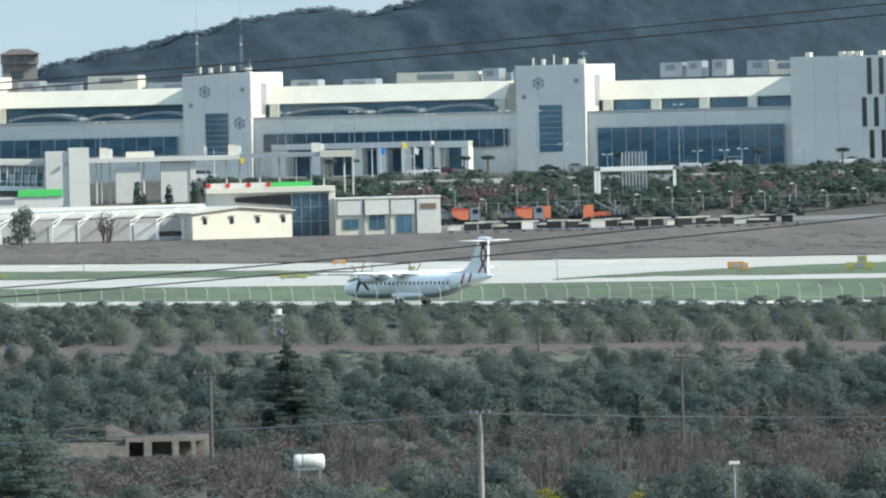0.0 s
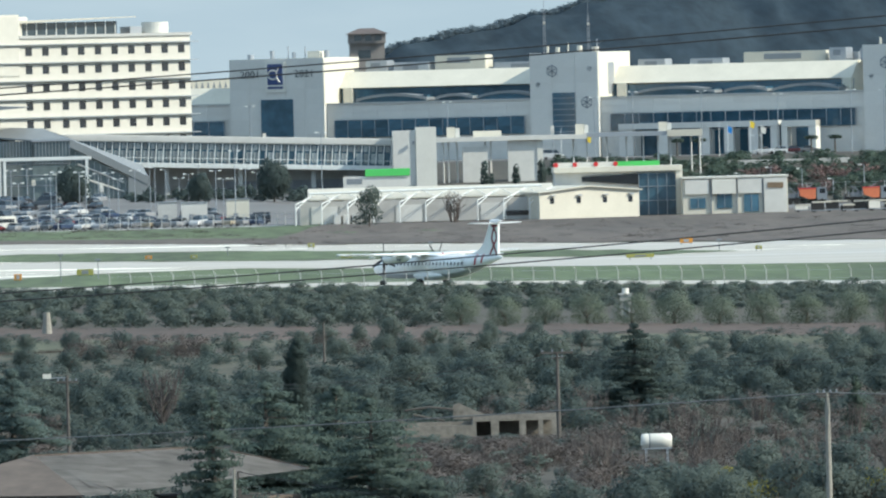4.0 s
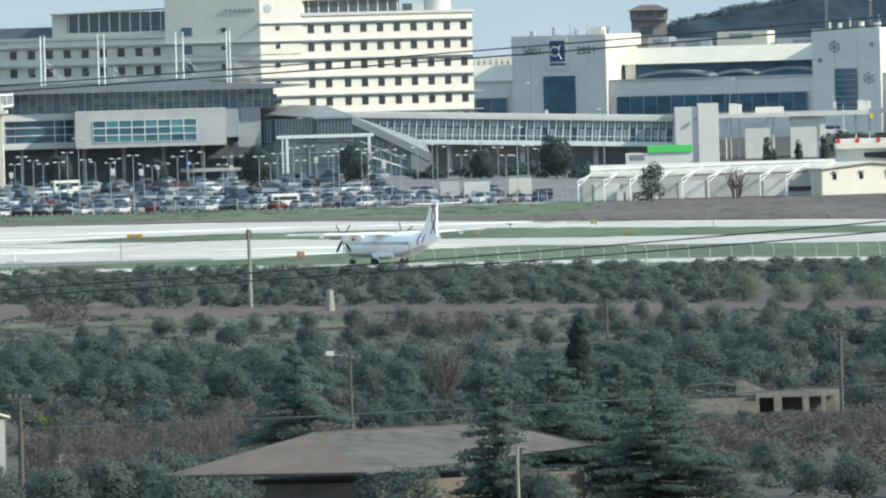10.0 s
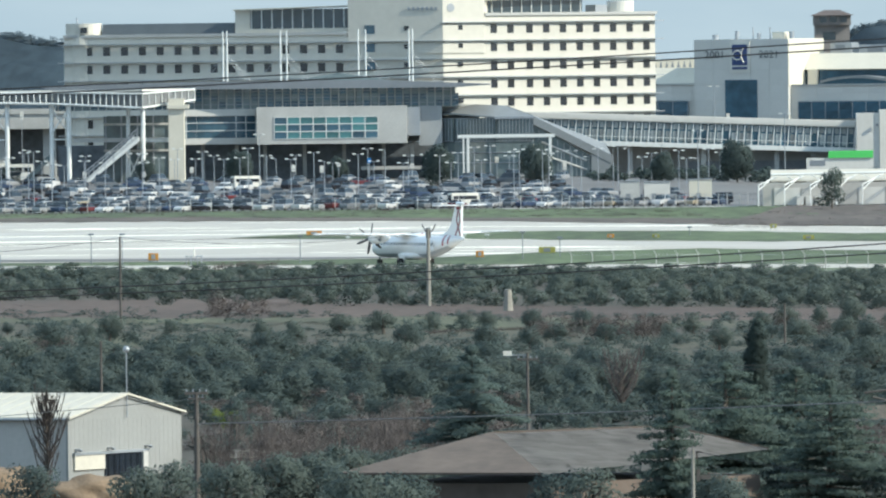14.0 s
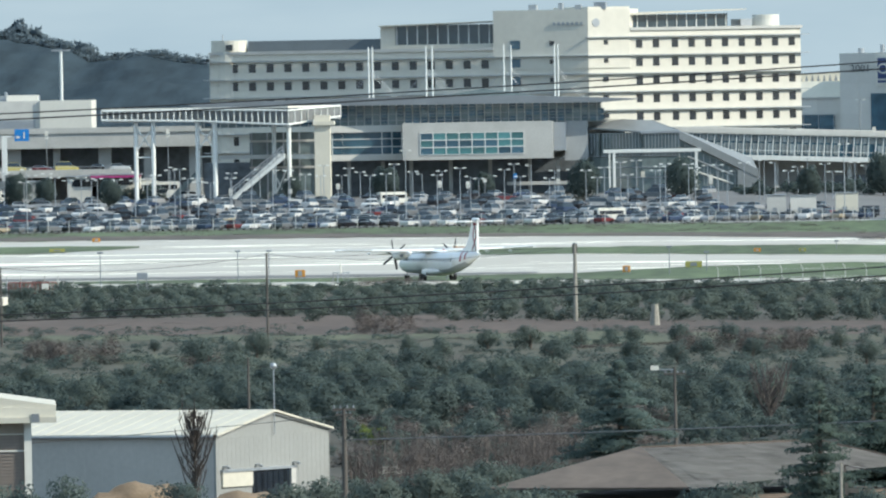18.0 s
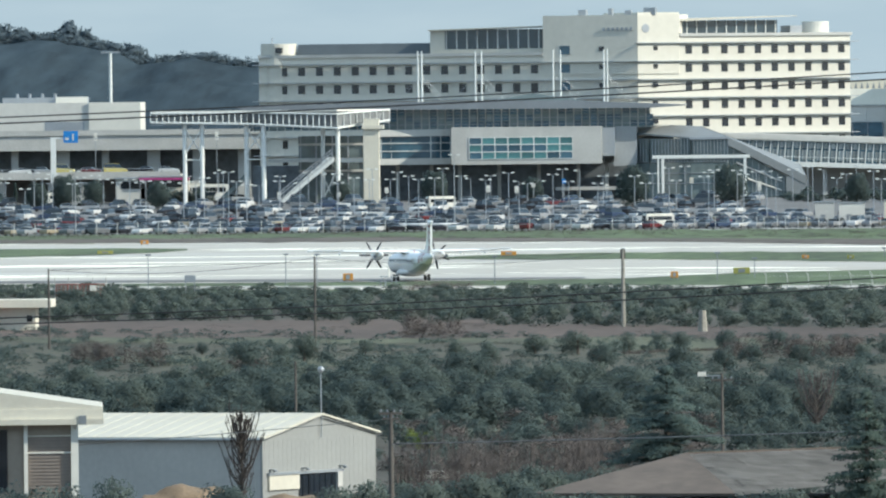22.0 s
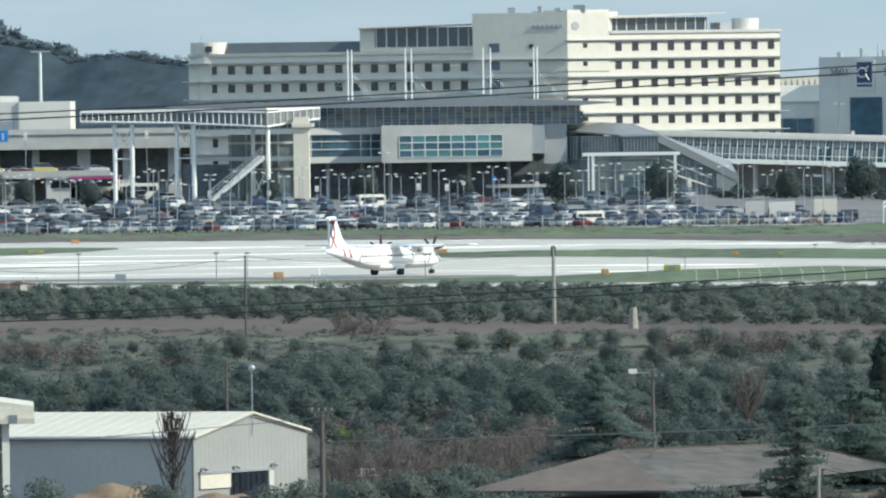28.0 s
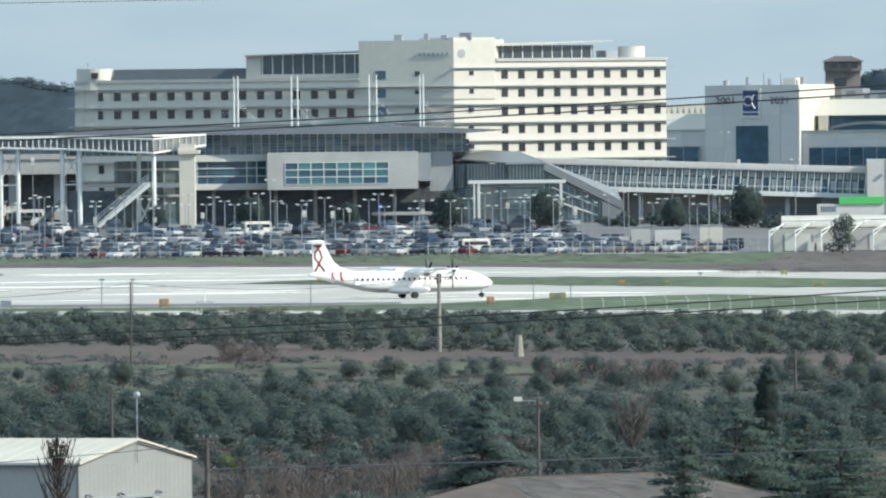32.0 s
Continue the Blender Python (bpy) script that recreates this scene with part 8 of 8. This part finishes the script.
# bushes of the near slope
for i in range(95):
    b = rnd.uniform(-1560, 2000)
    d = rnd.uniform(735, 790)
    x, y, gz = spot(b, d)
    if -560 < b < 200 and d < 770:
        d = rnd.uniform(716, 727)
        x, y, gz = spot(b, d)
        s = rnd.uniform(0.8, 1.25)
    elif b < -830:
        continue
    else:
        s = rnd.uniform(0.75, 1.2)
    tree("olive_bush", pose(x, y, gz, 0, 0, i * 53) @ Matrix.Diagonal((s * 1.15, s * 1.15, s, 1)), OLIVES[rnd.randrange(7)], OTRUNK[i % 3], "low bushy olive on the near slope", "olive tree", "near bushes")
# leafless brown scrub
SCR = [mesh("twigs", twiggy(600 + i, 2.6, 2.2, 30, 0.022), TWIG) for i in range(5)]
for i in range(180):
    u = rnd.random()
    if u < 0.36:
        b, d = rnd.uniform(-800, -250), rnd.uniform(800, 890)
    elif u < 0.8:
        b, d = rnd.uniform(380, 1950), rnd.uniform(800, 960)
    else:
        b, d = rnd.uniform(700, 1950), rnd.uniform(780, 860)
    x, y, gz = spot(b, d)
    s = rnd.uniform(0.7, 1.4)
    if not open_to(b, d, 2.2 * s):
        continue
    ob = piece("bare_shrub", SCR[rnd.randrange(5)], None, pose(x, y, gz, 0, 0, i * 31) @ Matrix.Scale(s, 4))
    tagged(ob, "leafless brown shrub with many thin twigs", "shrub", "bare shrubs")
# bare tree beside the warehouse
def upright_twigs(seed, w, h, n):
    """Steep forking branches round a leader, longest in the middle."""
    g = random.Random(seed)
    bm = B()
    tube(bm, (0, 0, 0), (0.05, 0, h), 0.07, 0.012, 6)
    for i in range(n):
        u, a = g.uniform(0.08, 0.85), g.uniform(0, 6.28)
        r = w * 0.5 * math.sin(math.pi * min(u + 0.22, 1)) ** 0.7 * g.uniform(0.5, 1.0)
        p, q = Vector((0, 0, u * h)), Vector((r * math.cos(a), r * math.sin(a), min(u * h + r * g.uniform(1.6, 2.6), h * 1.02)))
        m = p.lerp(q, 0.5) + Vector((0.12 * r * math.cos(a), 0.12 * r * math.sin(a), -0.1 * r))
        tube(bm, p, m, 0.045, 0.03, 4, False), tube(bm, m, q, 0.03, 0.014, 4, False)
        for k in range(3):
            s = m.lerp(q, g.uniform(0, 0.8))
            tube(bm, s, s + Vector((g.uniform(-0.2, 0.2), g.uniform(-0.2, 0.2), g.uniform(0.3, 0.7))), 0.018, 0.01, 3, False)
    return bm


x, y, gz = spot(-62, 950)
tree("bare_tree", pose(x, y, gz), mesh("twigs", upright_twigs(66, 3.4, 4.6, 55), TWIG), mesh("trunk", trunk(3.2, 0.1, 0.05, 66, 6, 0.7), BARK), "leafless russet tree at the edge of the grove", "tree")
x, y, gz = spot(-1083, 790)
tree("bare_tree", pose(x, y, gz), mesh("twigs", upright_twigs(65, 3.0, 6.3, 85), TWIGD), mesh("trunk", trunk(4.4, 0.09, 0.05, 65, 6, 0.6), BARK), "leafless upright tree before the warehouse", "tree")
# yellow flowering scrub and low weeds
spots = [(*at(rnd.choice((rnd.uniform(925, 1010), rnd.uniform(1080, 1480), rnd.uniform(1080, 1480))), rnd.uniform(775, 805)), rnd.uniform(0.9, 2.2), rnd.uniform(0.7, 1.25)) for i in range(120)]
grove("flowering_scrub", spots, YELLOWB, 300, 0.07, "yellow-green flowering scrub in the foreground", "scrub")
spots = [(*at(rnd.uniform(-795, -742), rnd.uniform(930, 945)), rnd.uniform(0.9, 1.5), rnd.uniform(0.8, 1.3)) for i in range(9)]
grove("lime_green_shrub", spots, leafy("fresh_leaves", (0.16, 0.20, 0.06), 0.25, 0.1), 420, 0.06, "fresh lime-green shrub at the edge of the grove", "shrub")
spots = []
for i in range(1000):
    b, d = rnd.uniform(-1700, 2100), rnd.uniform(745, 1010)
    x, y = at(b, d)
    h = rnd.uniform(0.5, 1.3)
    if open_to(b, d, h) and not (-1500 < b < -830 and d < 880) and not (-600 < b < 230 and d < 765):
        spots.append((x, y, rnd.uniform(0.8, 2.2), h))
grove("undergrowth", spots, OLIVE, 120, 0.10, "tangled grey-green undergrowth", "undergrowth")
spots = []
for i in range(420):
    b, d = rnd.uniform(-1700, 2100), rnd.uniform(860, 1000)
    x, y = at(b, d)
    h = rnd.uniform(1.1, 2.2) * (0.55 if d < 920 else 1)
    if open_to(b, d, h) and not (-1500 < b < -820 and d < 880):
        spots.append((x, y, rnd.uniform(2.0, 3.8), h))
grove("olive_grove", spots, OLIVED, 700, 0.05, "scrubby near part of the olive grove", "olive grove")
# thickets of leafless brown scrub
spots = []
for i in range(130):
    b, d = rnd.uniform(335, 665), rnd.uniform(845, 929)
    h = min(23 - 612 * d / RAY, 1.3)
    spots.append((*at(b, d), rnd.uniform(1.8, 3.4), max(h * rnd.uniform(0.7, 1.0), 0.15)))
for i in range(520):
    b, d = rnd.uniform(-1700, 2100), rnd.uniform(790, 1000)
    x, y = at(b, d)
    h = rnd.uniform(0.9, 2.1)
    if (b > 330 or -830 < b < -240) and open_to(b, d, h):
        spots.append((x, y, rnd.uniform(2.0, 4.0), h))
for b, v, n, reach, tall in ((-1300, 462, 16, 75, 2.4), (-734, 416, 9, 50, 2.6), (-100, 462, 22, 110, 2.2), (-1080, 475, 5, 40, 1.6), (300, 462, 8, 90, 1.5), (1500, 480, 8, 120, 1.5)):
    for i in range(n):
        x, y = level(b + rnd.uniform(-reach, reach), v + rnd.uniform(-6, 6))
        spots.append((x, y, rnd.uniform(2.0, 3.4), tall * rnd.uniform(0.6, 1.05)))
for i in range(90):
    x, y = level(-420 + 260 * i / 90, 453 - 8 * i / 90)
    spots.append((x, y, 0.5, rnd.uniform(0.25, 0.5)))
grove("bare_thicket", spots, TWIG, 520, 0.085, "tangled leafless brown thicket", "thicket", 0.16)
# mounds of earth by the warehouse
for b, d, w, h in ((-1180, 778, 3.2, 1.9), (-1000, 778, 2.6, 1.35)):
    x, y, gz = spot(b, d)
    bm = B()
    bmesh.ops.create_icosphere(bm, subdivisions=4, radius=1.0)
    for vv in bm.verts:
        k = 1 + 0.25 * noise.noise(vv.co * 1.6) + 0.1 * noise.noise(vv.co * 6)
        vv.co = Vector((vv.co.x * w * k, vv.co.y * w * k, max(vv.co.z, -0.1) * h * k))
    solo("earth_mound", bm, SAND, "heap of sandy earth beside the warehouse", "earth heap", m=pose(x, y, gz), smooth=True)


# ---- aircraft ----
def ring(x, zc, ry, rz, n=28):
    return [(x, ry * math.cos(2 * math.pi * i / n), zc + rz * math.sin(2 * math.pi * i / n)) for i in range(n)]


def slab(bm, sections):
    """A wing-like solid: sections of (y, z, leading x, chord, thickness) along the span."""
    prof = [(0.0, 0.0), (0.06, 0.32), (0.3, 0.55), (0.65, 0.35), (1.0, 0.03), (1.0, -0.03), (0.6, -0.25), (0.25, -0.42), (0.05, -0.26)]
    return loft(bm, [[(lx - c * u, y, z + t * w) for u, w in prof] for y, z, lx, c, t in sections])


def aircraft():
    root = thing("turboprop_aircraft", pose(65, 1679, 0.1), "white twin-turboprop airliner with dark red ribbons on its tail", "aircraft")
    P = lambda n, bm, m, label="", par=root, smooth=True: part(n, bm, m, par, label, smooth)
    zc = 2.28
    st = [(12.35, 1.86, 0.06, 0.06), (12.2, 1.88, 0.36, 0.32), (11.7, 1.95, 0.72, 0.62), (11.0, 2.02, 1.0, 0.88), (10.2, 2.12, 1.2, 1.14), (9.3, 2.22, 1.33, 1.33), (8.2, zc, 1.4, 1.42), (6.5, zc, 1.43, 1.44),
          (0, zc, 1.43, 1.44), (-4.5, zc, 1.43, 1.44), (-6.5, 2.4, 1.36, 1.32), (-8.8, 2.66, 1.16, 1.06), (-11, 2.95, 0.84, 0.76), (-13, 3.2, 0.46, 0.46), (-14.3, 3.32, 0.2, 0.24), (-14.75, 3.35, 0.06, 0.08)]
    P("fuselage", loft(B(), [ring(*s) for s in st]), PLANEW, "white rounded fuselage")
    # grey skin along the underside carries the body's own shade
    belly = [(x, c - 0.02, ry * 1.004, rz * 1.006) for x, c, ry, rz in st[2:13]]
    rows = []
    for s in belly:
        rows.append([(s[0], s[2] * math.cos(a), s[1] + s[3] * math.sin(a)) for a in [math.pi * (1.22 + 0.56 * i / 10) for i in range(11)]])
    bm = B()
    vs = [[bm.verts.new(p) for p in r] for r in rows]
    for a, c in zip(vs, vs[1:]):
        for i in range(10):
            bm.faces.new((a[i], a[i + 1], c[i + 1], c[i]))
    P("belly_paint", bm, PLANEB, "underside shade put into a grey skin")
    P("gear_fairing", loft(B(), [ring(3.6, 1.25, 0.15, 0.12), ring(2.6, 1.18, 1.2, 0.42), ring(1.2, 1.12, 1.75, 0.55), ring(-1.4, 1.12, 1.75, 0.55), ring(-3.0, 1.2, 1.2, 0.42), ring(-4.4, 1.3, 0.15, 0.12)]), PLANEW, "bulged main gear fairing")
    P("wing_fairing", loft(B(), [ring(4.6, 3.55, 0.3, 0.1), ring(3.2, 3.62, 0.95, 0.28), ring(1.4, 3.65, 1.05, 0.32), ring(-1.2, 3.62, 0.95, 0.28), ring(-3.4, 3.5, 0.3, 0.12)]), PLANEW)
    for s in (-1, 1):
        w = P("wing", slab(B(), [(0, 3.78, 2.05, 2.57, 0.46), (s * 4.9, 3.80, 2.05, 2.57, 0.44), (s * 13.3, 3.98, 1.55, 1.6, 0.24), (s * 13.52, 3.99, 1.3, 1.1, 0.1)]), PLANEW, "long straight white wing")
        for q in (2.8, 6.4, 9.6):
            part("flap_fairing", loft(B(), [ring(0.2, 3.58, 0.04, 0.04, 8), ring(-0.5, 3.52, 0.13, 0.16, 8), ring(-1.3, 3.56, 0.03, 0.03, 8)]), PLANEW, w, smooth=True).matrix_basis = pose(-0.2, s * q, 0.05)
        part("aileron_line", box(B(), -0.28, -0.24, min(s * 9, s * 13), max(s * 9, s * 13), 3.96, 4.06), GREYM, w)
        nac = [(4.55, 3.33, 0.34, 0.36), (4.2, 3.3, 0.5, 0.55), (3.2, 3.28, 0.58, 0.66), (1.6, 3.32, 0.56, 0.6), (0.0, 3.42, 0.42, 0.44), (-1.0, 3.52, 0.16, 0.2)]
        n = P("engine_nacelle", loft(B(), [[(x, y + s * 4.05, z) for x, y, z in ring(*q, 20)] for q in nac]), PLANEW, "white engine nacelle")
        part("air_intake", tube(B(), (4.5, s * 4.05, 2.92), (4.1, s * 4.05, 2.9), 0.22, 0.26, 12), BLADEM, n)
        part("exhaust", tube(B(), (1.0, s * 4.62, 3.2), (0.3, s * 4.75, 3.2), 0.16, 0.2, 10), LEAD, n)
    # propellers turn on their nacelles
    props = []
    for s in (-1, 1):
        pr = new("propeller")
        pr.parent = root
        pr.empty_display_size = 0.3
        pr.matrix_basis = pose(4.72, s * 4.05, 3.33)
        part("spinner", loft(B(), [ring(-0.18, 0, 0.34, 0.34, 16), ring(0.1, 0, 0.3, 0.3, 16), ring(0.38, 0, 0.16, 0.16, 16), ring(0.5, 0, 0.02, 0.02, 16)]), PLANEB, pr, "grey spinner", True)
        blade = B()
        loft(blade, [[(0.05 * c + px * tw, 0.0 + px, r) for px, c in ((-wd, 1), (0, 2), (wd, -1), (0, -2))] for r, wd, tw in ((0.25, 0.08, -0.9), (0.7, 0.12, -0.7), (1.3, 0.14, -0.45), (1.8, 0.11, -0.3), (1.965, 0.05, -0.25))])
        me = mesh("blade", blade, BLADEM, True)
        for k in range(6):
            piece("blade", me, pr, pose(0, 0, 0, 60 * k))
        props.append(pr)
    # tail
    bm = B()
    out = [(-6.6, 3.6), (-8.6, 3.85), (-10.0, 4.3), (-11.0, 5.1), (-12.4, 7.55), (-12.55, 7.7), (-14.15, 7.75), (-14.1, 7.45), (-13.9, 3.5)]
    prism(bm, out, 1, -0.13, 0.13)
    P("fin", bm, PLANEW, "tall swept white fin", smooth=False)
    P("tailplane_bullet", loft(B(), [ring(-12.1, 7.73, 0.04, 0.04, 12), ring(-12.7, 7.73, 0.26, 0.22, 12), ring(-14.0, 7.73, 0.24, 0.2, 12), ring(-14.9, 7.73, 0.03, 0.03, 12)]), PLANEW)
    for s in (-1, 1):
        P("tailplane", slab(B(), [(0, 7.45, -12.4, 1.85, 0.2), (s * 3.6, 7.51, -12.8, 1.15, 0.12)]), PLANEW, "straight white tailplane")
        # ribbons on the fin and rear body
        for pts, wd in (([(-13.7, 3.75), (-13.2, 4.7), (-12.7, 5.6), (-12.95, 6.4), (-13.4, 7.2)], 0.3), ([(-12.3, 3.75), (-13.0, 4.6), (-13.7, 5.5), (-13.7, 6.2), (-13.0, 7.2)], 0.3), ([(-12.75, 7.15), (-13.9, 7.15)], 0.3)):
            for a, c in zip(pts, pts[1:]):
                d = Vector((c[0] - a[0], 0, c[1] - a[1]))
                nv = Vector((-d.z, 0, d.x)).normalized() * wd / 2
                bm = B()
                q = [bm.verts.new((u[0] + m * nv.x + e * d.x * 0.06, s * 0.136, u[1] + m * nv.z + e * d.z * 0.06)) for u, m, e in ((a, 1, -1), (a, -1, -1), (c, -1, 1), (c, 1, 1))]
                bm.faces.new(q)
                bmesh.ops.solidify(bm, geom=bm.faces[:], thickness=0.012)
                P("ribbon", bm, REDM, "dark red ribbon", smooth=False)
        for x0, x1 in ((-9.95, -9.6), (-11.1, -10.8)):
            bm = B()
            rows = []
            for k in range(9):
                a = math.pi * (0.5 - s * (0.02 + 0.62 * k / 8))
                sk = 0.5 * math.sin(k / 8 * 2.6)
                row = []
                for xx in (x0 - sk, x1 - sk):
                    u = (xx + 8.8) / (-11 + 8.8)
                    c, ry, rz = 2.66 + 0.29 * u, 1.16 - 0.32 * u, 1.06 - 0.30 * u
                    row.append(bm.verts.new((xx, (ry + 0.015) * math.cos(a), c + (rz + 0.015) * math.sin(a))))
                rows.append(row)
            for a, c in zip(rows, rows[1:]):
                bm.faces.new((a[0], a[1], c[1], c[0]))
            P("ribbon", bm, REDM, "dark red ribbon")
        # cabin windows, doors, cockpit
        win = mesh("cabin_window", box(B(), -0.13, 0.13, -0.02, 0.02, -0.19, 0.19, 0.015), GLASSK)
        for k in range(22):
            piece("cabin_window", win, root, pose(7.9 - 0.76 * k, s * 1.405, 2.62, s * 13))
        for x0 in (8.5, -8.0):
            part("door_outline", box(B(), x0 - 0.35, x0 + 0.35, min(s * 1.31, s * 1.34), max(s * 1.31, s * 1.34), 1.9, 3.2), PLANEW, root)
        bm = B()
        for x0, x1, y0, y1 in ((10.75, 10.2, 0.1, 0.72), (10.2, 9.6, 0.78, 1.02)):
            q = [bm.verts.new((a, s * b2, z)) for a, b2, z in ((x0, y0, 2.72 if y0 < 0.5 else 2.62), (x1 + 0.12, y1, 2.62 if y0 < 0.5 else 2.6), (x1, y1 * 0.97, 3.08), (x0 - 0.5, y0, 3.16))]
            bm.faces.new(q if s > 0 else q[::-1])
        bmesh.ops.solidify(bm, geom=bm.faces[:], thickness=0.05)
        P("cockpit_window", bm, GLASSK, smooth=False)
        leg = P("main_gear", tube(B(), (0.1, s * 1.55, 1.1), (0, s * 2.05, 0.42), 0.14, 0.1, 8), GREYM, "twin-wheeled main gear leg")
        for o in (-0.24, 0.24):
            wl = part("wheel", tube(B(), (0, s * 2.05 + o - 0.13, 0.43), (0, s * 2.05 + o + 0.13, 0.43), 0.43, n=20), RUBBER, leg)
        part("gear_door", box(B(), -0.6, 0.9, s * 1.82 - 0.03, s * 1.82 + 0.03, 0.55, 1.2), PLANEW, leg)
    leg = P("nose_gear", tube(B(), (10.75, 0, 1.3), (10.77, 0, 0.3), 0.09, 0.07, 8), GREYM, "nose gear leg")
    for o in (-0.2, 0.2):
        part("wheel", tube(B(), (10.77, o - 0.09, 0.3), (10.77, o + 0.09, 0.3), 0.3, n=16), RUBBER, leg)
    P("beacon", box(B(), -2.2, -2.0, -0.06, 0.06, 3.8, 3.95), REDS, smooth=False)
    return root, props


plane, propellers = aircraft()


# ---- what moves ----
TAXI = [(0, 66.5, 1661, 127.5), (1, 56.7, 1681, 127), (2, 47.2, 1699, 126.3), (3, 38.0, 1714, 125.3), (4, 29.2, 1726, 124),
        (5.5, 17.2, 1737, 121), (7, 6.4, 1744, 118.2), (8, 0.3, 1747, 116.8), (9, -5.7, 1751, 116), (10, -10.9, 1757, 115.8),
        (11, -15.9, 1762, 115.7), (12, -20.9, 1766, 115.7), (13, -25.7, 1769, 115.8), (14, -30.2, 1773, 115.6), (15.5, -36.7, 1777, 114.8),
        (17, -42.7, 1782, 113.7), (18, -46.2, 1788, 112.8), (19, -49.5, 1795, 111.6), (20, -52.5, 1808, 109.8), (21, -55.2, 1822, 106.9),
        (22, -57.1, 1836, 102.5), (23, -58.4, 1847, 96.2), (24, -58.8, 1856, 88.2), (25.5, -57.6, 1863, 77), (27, -54.9, 1866, 66.8),
        (28, -52.2, 1872, 58.5), (29, -48.8, 1878, 50.5), (30, -44.7, 1884, 42.8), (31, -39.8, 1892, 34), (32, -34.7, 1898, 25)]


def motions():
    walk(plane, [(t, pose(x, y, 0.065 + airfield_z(x, y), 0, 0, turn)) for t, x, y, turn in TAXI])
    for s, pr in zip((-1, 1), propellers):
        walk(pr, [(k * 0.2, pose(4.72, s * 4.05, 3.33, (k * 71 + 20 * s) % 360)) for k in range(161)])


motions()
